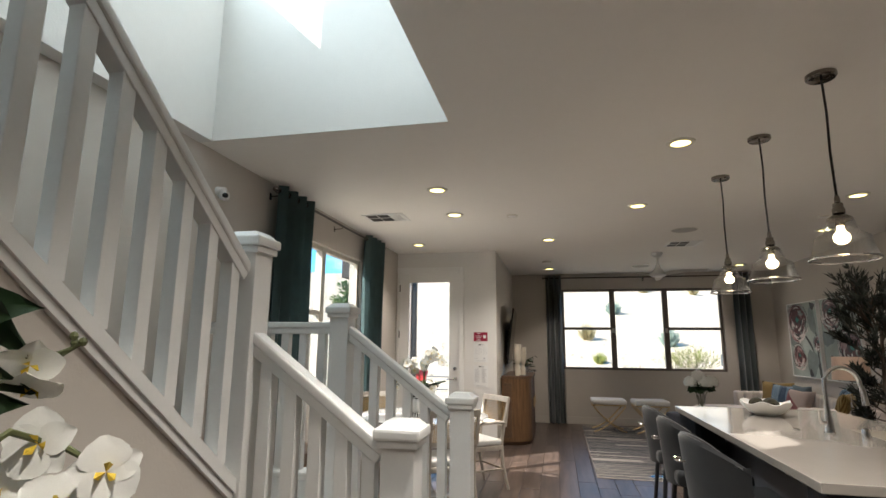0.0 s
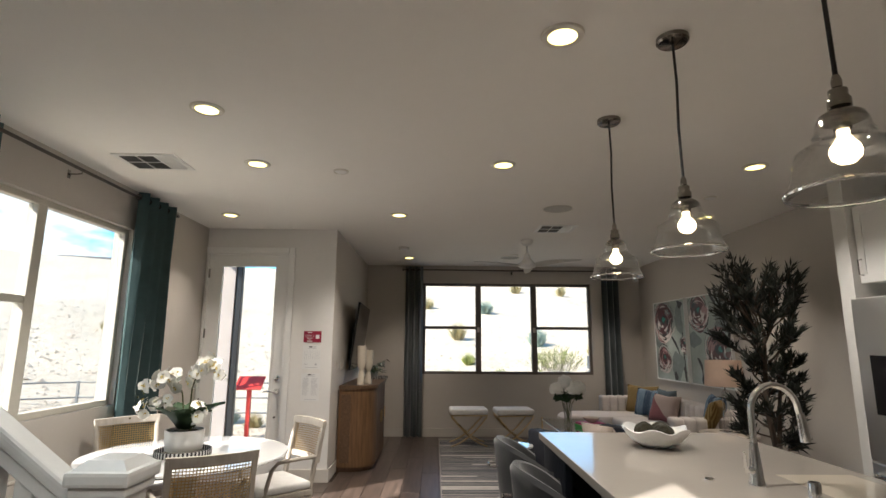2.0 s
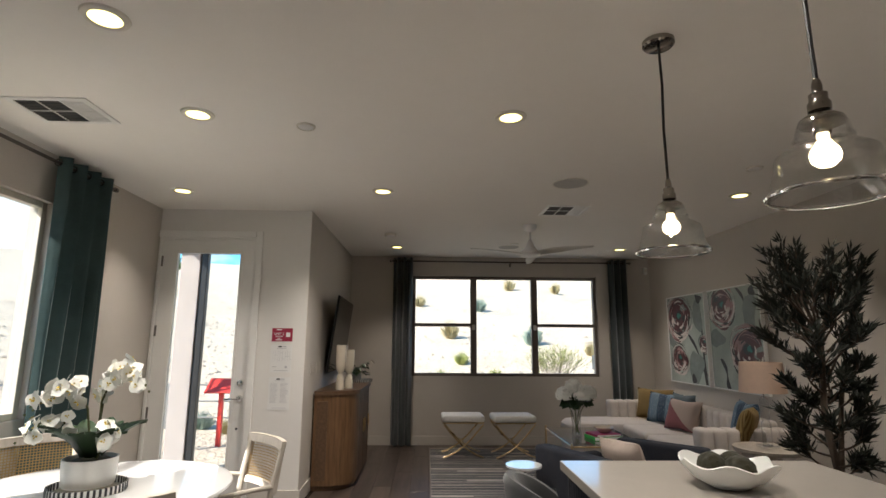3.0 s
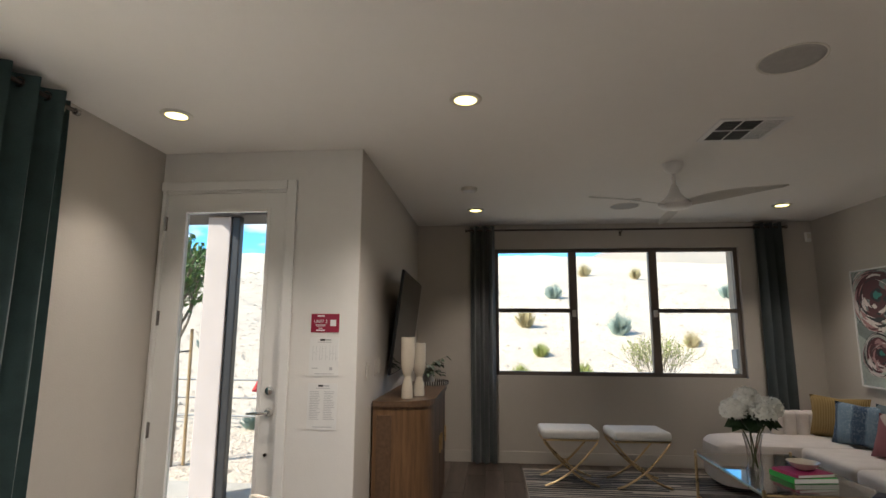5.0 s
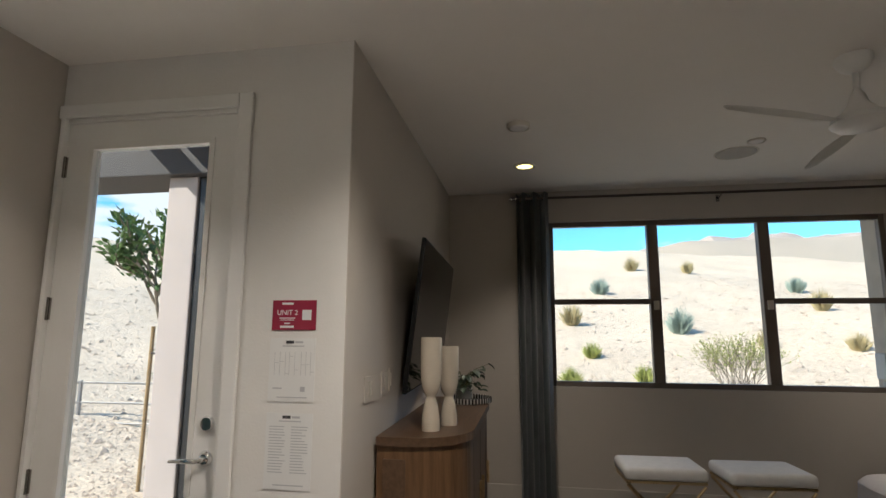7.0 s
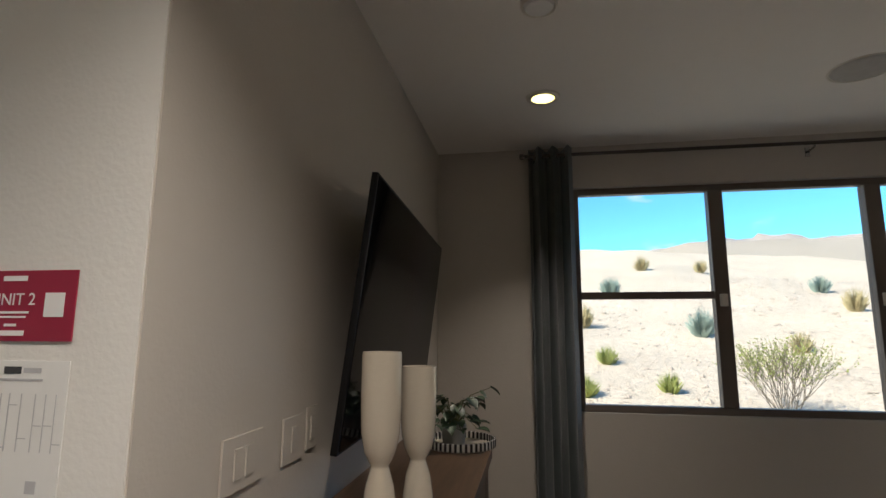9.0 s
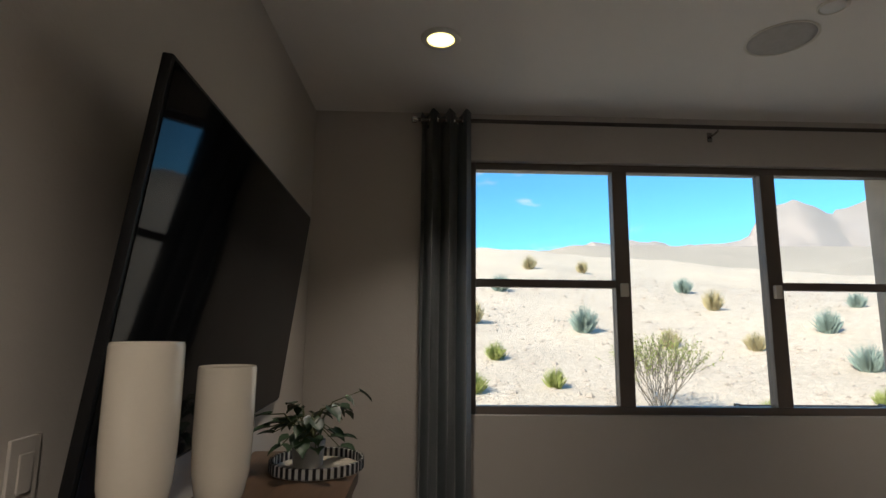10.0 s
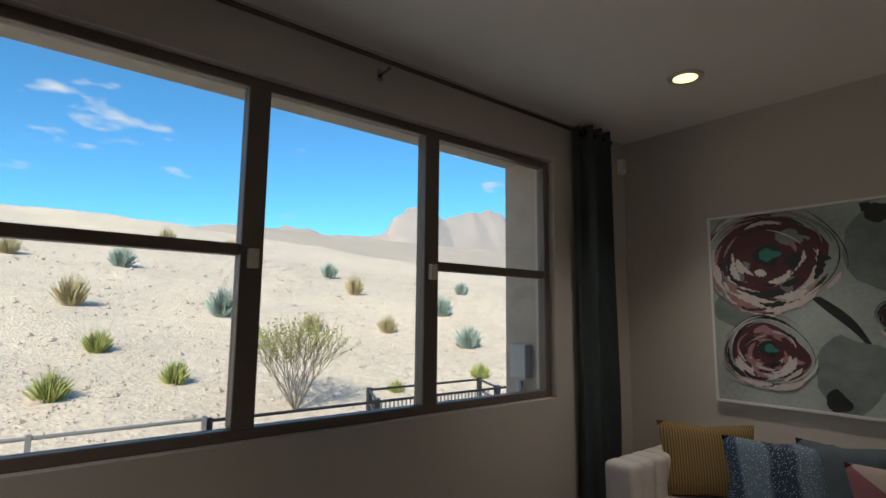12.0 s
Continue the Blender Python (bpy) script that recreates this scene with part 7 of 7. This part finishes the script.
# ---- paintings ----
M["canvas"] = mat("pale_sage_canvas", (0.40, 0.45, 0.42), 0.8, var=0.3, scale=3.0, bump=0.4, bscale=120)
M["paint_maroon"] = mat("maroon_oil_paint", (0.085, 0.022, 0.028), 0.5, var=0.3, scale=20)
M["paint_white"] = mat("white_oil_paint", (0.66, 0.60, 0.57), 0.5, var=0.15, scale=20)
M["paint_black"] = mat("black_oil_paint", (0.022, 0.024, 0.028), 0.5, var=0.3, scale=20)
M["paint_pink"] = mat("dusky_pink_oil_paint", (0.36, 0.20, 0.20), 0.5, var=0.25, scale=20)
M["paint_teal"] = mat("teal_oil_paint", (0.03, 0.20, 0.17), 0.5, var=0.3, scale=20)
M["paint_grey"] = mat("grey_green_oil_paint", (0.20, 0.24, 0.23), 0.6, var=0.3, scale=12)
grng = random.Random(31)


def painting(y1, y0, z0, z1, roses, stems, label):
    """A framed canvas on the east wall from y1 (far) to y0; roses as (u, v, r) with u from the far edge."""
    root = base("framed_painting", (XR - 0.001, (y0 + y1) / 2, (z0 + z1) / 2), 0, label, "painting", "paintings above the sofa")
    w, h = y1 - y0, z1 - z0
    part("canvas", newbox((-0.026, -w / 2 + 0.014, -h / 2 + 0.014), (-0.002, w / 2 - 0.014, h / 2 - 0.014)), M["canvas"], root, "painted canvas in sage and white")
    bm = bmesh.new()
    for p, q, r, s in cells((-w / 2, -h / 2), (w / 2, h / 2), [(-w / 2 + 0.013, -h / 2 + 0.013, w / 2 - 0.013, h / 2 - 0.013)]):
        box(bm, (-0.036, p, q), (0, r, s))
    part("frame", bm, M["trim"], root, "thin white float frame")
    layers = {k: bmesh.new() for k in ("paint_maroon", "paint_white", "paint_black", "paint_pink", "paint_teal", "paint_grey")}
    depth = [0.0265]

    def P(u, v):
        u, v = min(max(u, 0.016 / w), 1 - 0.016 / w), min(max(v, 0.016 / h), 1 - 0.016 / h)
        return (-depth[0], w / 2 - u * w, -h / 2 + v * h)

    def blob(key, u, v, ru, rv, wob=0.15, n=22):
        depth[0] += 0.00004
        bm = layers[key]
        ph = grng.uniform(0, 6)
        c = bm.verts.new(P(u, v))
        ring = [bm.verts.new(P(u + ru / w * math.cos(a) * (1 + wob * math.sin(2 * a + ph) + wob * 0.6 * math.sin(5 * a + ph)), v + rv / h * math.sin(a) * (1 + wob * math.sin(3 * a + ph)))) for a in [2 * math.pi * i / n for i in range(n)]]
        for i in range(n):
            bm.faces.new((c, ring[(i + 1) % n], ring[i]))

    def arc(key, u, v, r, a0, a1, t):
        depth[0] += 0.00004
        bm = layers[key]
        n = 12
        prev = None
        for i in range(n + 1):
            a = a0 + (a1 - a0) * i / n
            k = math.sin(math.pi * i / n) ** 0.6 * t * (1 + 0.3 * math.sin(i * 2.3))
            rr = r * (1 + 0.05 * math.sin(3 * a + r * 40))
            q = [bm.verts.new(P(u + (rr + s * k) / w * math.cos(a), v + (rr + s * k) / h * math.sin(a) * 0.86)) for s in (-0.5, 0.5)]
            if prev:
                bm.faces.new((prev[0], prev[1], q[1], q[0]))
            prev = q

    for (ua, va, ub, vb, t) in stems:
        depth[0] += 0.00004
        bm = layers["paint_black"]
        prev = None
        for i in range(15):
            k = i / 14
            u, v = ua + (ub - ua) * k + 0.03 * math.sin(k * 5), va + (vb - va) * k
            q = [bm.verts.new(P(u + s * t / w * (1 + 0.5 * math.sin(k * 9)), v)) for s in (-0.5, 0.5)]
            if prev:
                bm.faces.new((prev[0], prev[1], q[1], q[0]))
            prev = q
    for key, u, v, a, b in (("paint_grey", 0.15, 0.5, 0.14, 0.1), ("paint_grey", 0.7, 0.2, 0.16, 0.2), ("paint_black", 0.62, 0.06, 0.05, 0.06), ("paint_grey", 0.8, 0.75, 0.12, 0.2), ("paint_black", 0.86, 0.93, 0.06, 0.05)):
        blob(key, u, v, a, b, 0.2)
    for u, v, r in roses:
        blob("paint_maroon", u, v, r * 0.80, r * 0.68, 0.10, 30)
        for k in range(10):
            a = grng.uniform(0, 6.28)
            blob(grng.choice(("paint_black", "paint_maroon", "paint_pink", "paint_grey")), u + 0.55 * r / w * math.cos(a), v + 0.45 * r / h * math.sin(a), r * grng.uniform(0.12, 0.3), r * grng.uniform(0.08, 0.2), 0.3)
        for k in range(46):
            q = grng.random() ** 0.7
            a = grng.uniform(0.1, 3.1)
            key = grng.choice(("paint_black", "paint_maroon", "paint_maroon", "paint_pink", "paint_white") if q < 0.75 else ("paint_black", "paint_pink", "paint_white", "paint_grey"))
            arc(key, u, v, r * (0.2 + 0.82 * q), a, a + grng.uniform(0.5, 1.4), r * grng.uniform(0.02, 0.08))
        for k in range(54):
            q = grng.random() ** 0.6
            a = grng.uniform(-3.3, -0.5)
            key = grng.choice(("paint_white", "paint_white", "paint_white", "paint_pink", "paint_maroon", "paint_black"))
            arc(key, u + grng.uniform(-0.06, 0.06) * r, v + grng.uniform(-0.06, 0.06) * r, r * (0.22 + 0.80 * q), a, a + grng.uniform(0.3, 1.1), r * grng.uniform(0.04, 0.15))
        for k in range(5):
            a = grng.uniform(0, 6.28)
            arc("paint_black", u, v, r * grng.uniform(0.96, 1.1), a, a + grng.uniform(1.0, 2.2), r * 0.018)
        blob("paint_black", u, v + 0.02, r * 0.24, r * 0.17, 0.25)
        blob("paint_teal", u + 0.02, v + 0.02, r * 0.13, r * 0.10, 0.3)
    for key, bm in layers.items():
        part("paint_layer", bm, M[key], root, kind="stuff")


painting(9.55, 8.55, 0.955, 2.09, [(0.32, 0.75, 0.35), (0.30, 0.27, 0.235), (0.95, 0.45, 0.14)], [(0.55, 0.55, 0.95, 0.12, 0.05), (0.80, 0.98, 0.95, 0.0, 0.045)], "framed abstract painting of maroon and white roses")
painting(8.48, 7.48, 0.955, 2.09, [(0.28, 0.82, 0.28), (0.74, 0.38, 0.34)], [(0.2, 0.3, 0.35, 0.0, 0.05), (0.6, 0.98, 0.8, 0.7, 0.04)], "framed abstract painting of pink and white roses")

# ---- floor planks ----
meshes = {}
prng = random.Random(9)


def plank_mesh(l):
    if l not in meshes:
        bm = newbox((-0.0935, 0, -0.012), (0.0935, l - 0.002, 0.0), 0.0025, 1)
        me = bpy.data.meshes.new("plank")
        bm.to_mesh(me)
        bm.free()
        me.materials.append(M["floor"])
        meshes[l] = me
    return meshes[l]


x = XL + 0.095
rest = bmesh.new()
while x < XK - 0.05:
    y = YB + prng.choice((0, 0.4, 0.8)) - 0.8
    while y < YF - 0.01:
        l = prng.choice((1.2, 1.6, 1.8))
        a, b = max(y, YB), min(y + l, (YE + 0.02 if x < XC else YF) - 0.002)
        if b - a > 0.05 and not (x > XR + 0.1 and b > 5.3):
            if a > 2.2 and x > -1.3 and x < 3.4:
                ob = new("plank", plank_mesh(round(b - a, 3)))
                ob.matrix_basis = pose(x, a, 0)
                ob.parent = floor_ob
            else:
                box(rest, (x - 0.0935, a, -0.012), (x + 0.0935, b - 0.002, 0))
        y += l
    x += 0.19
part("plank_field", rest, M["floor"], floor_ob, kind="stuff")
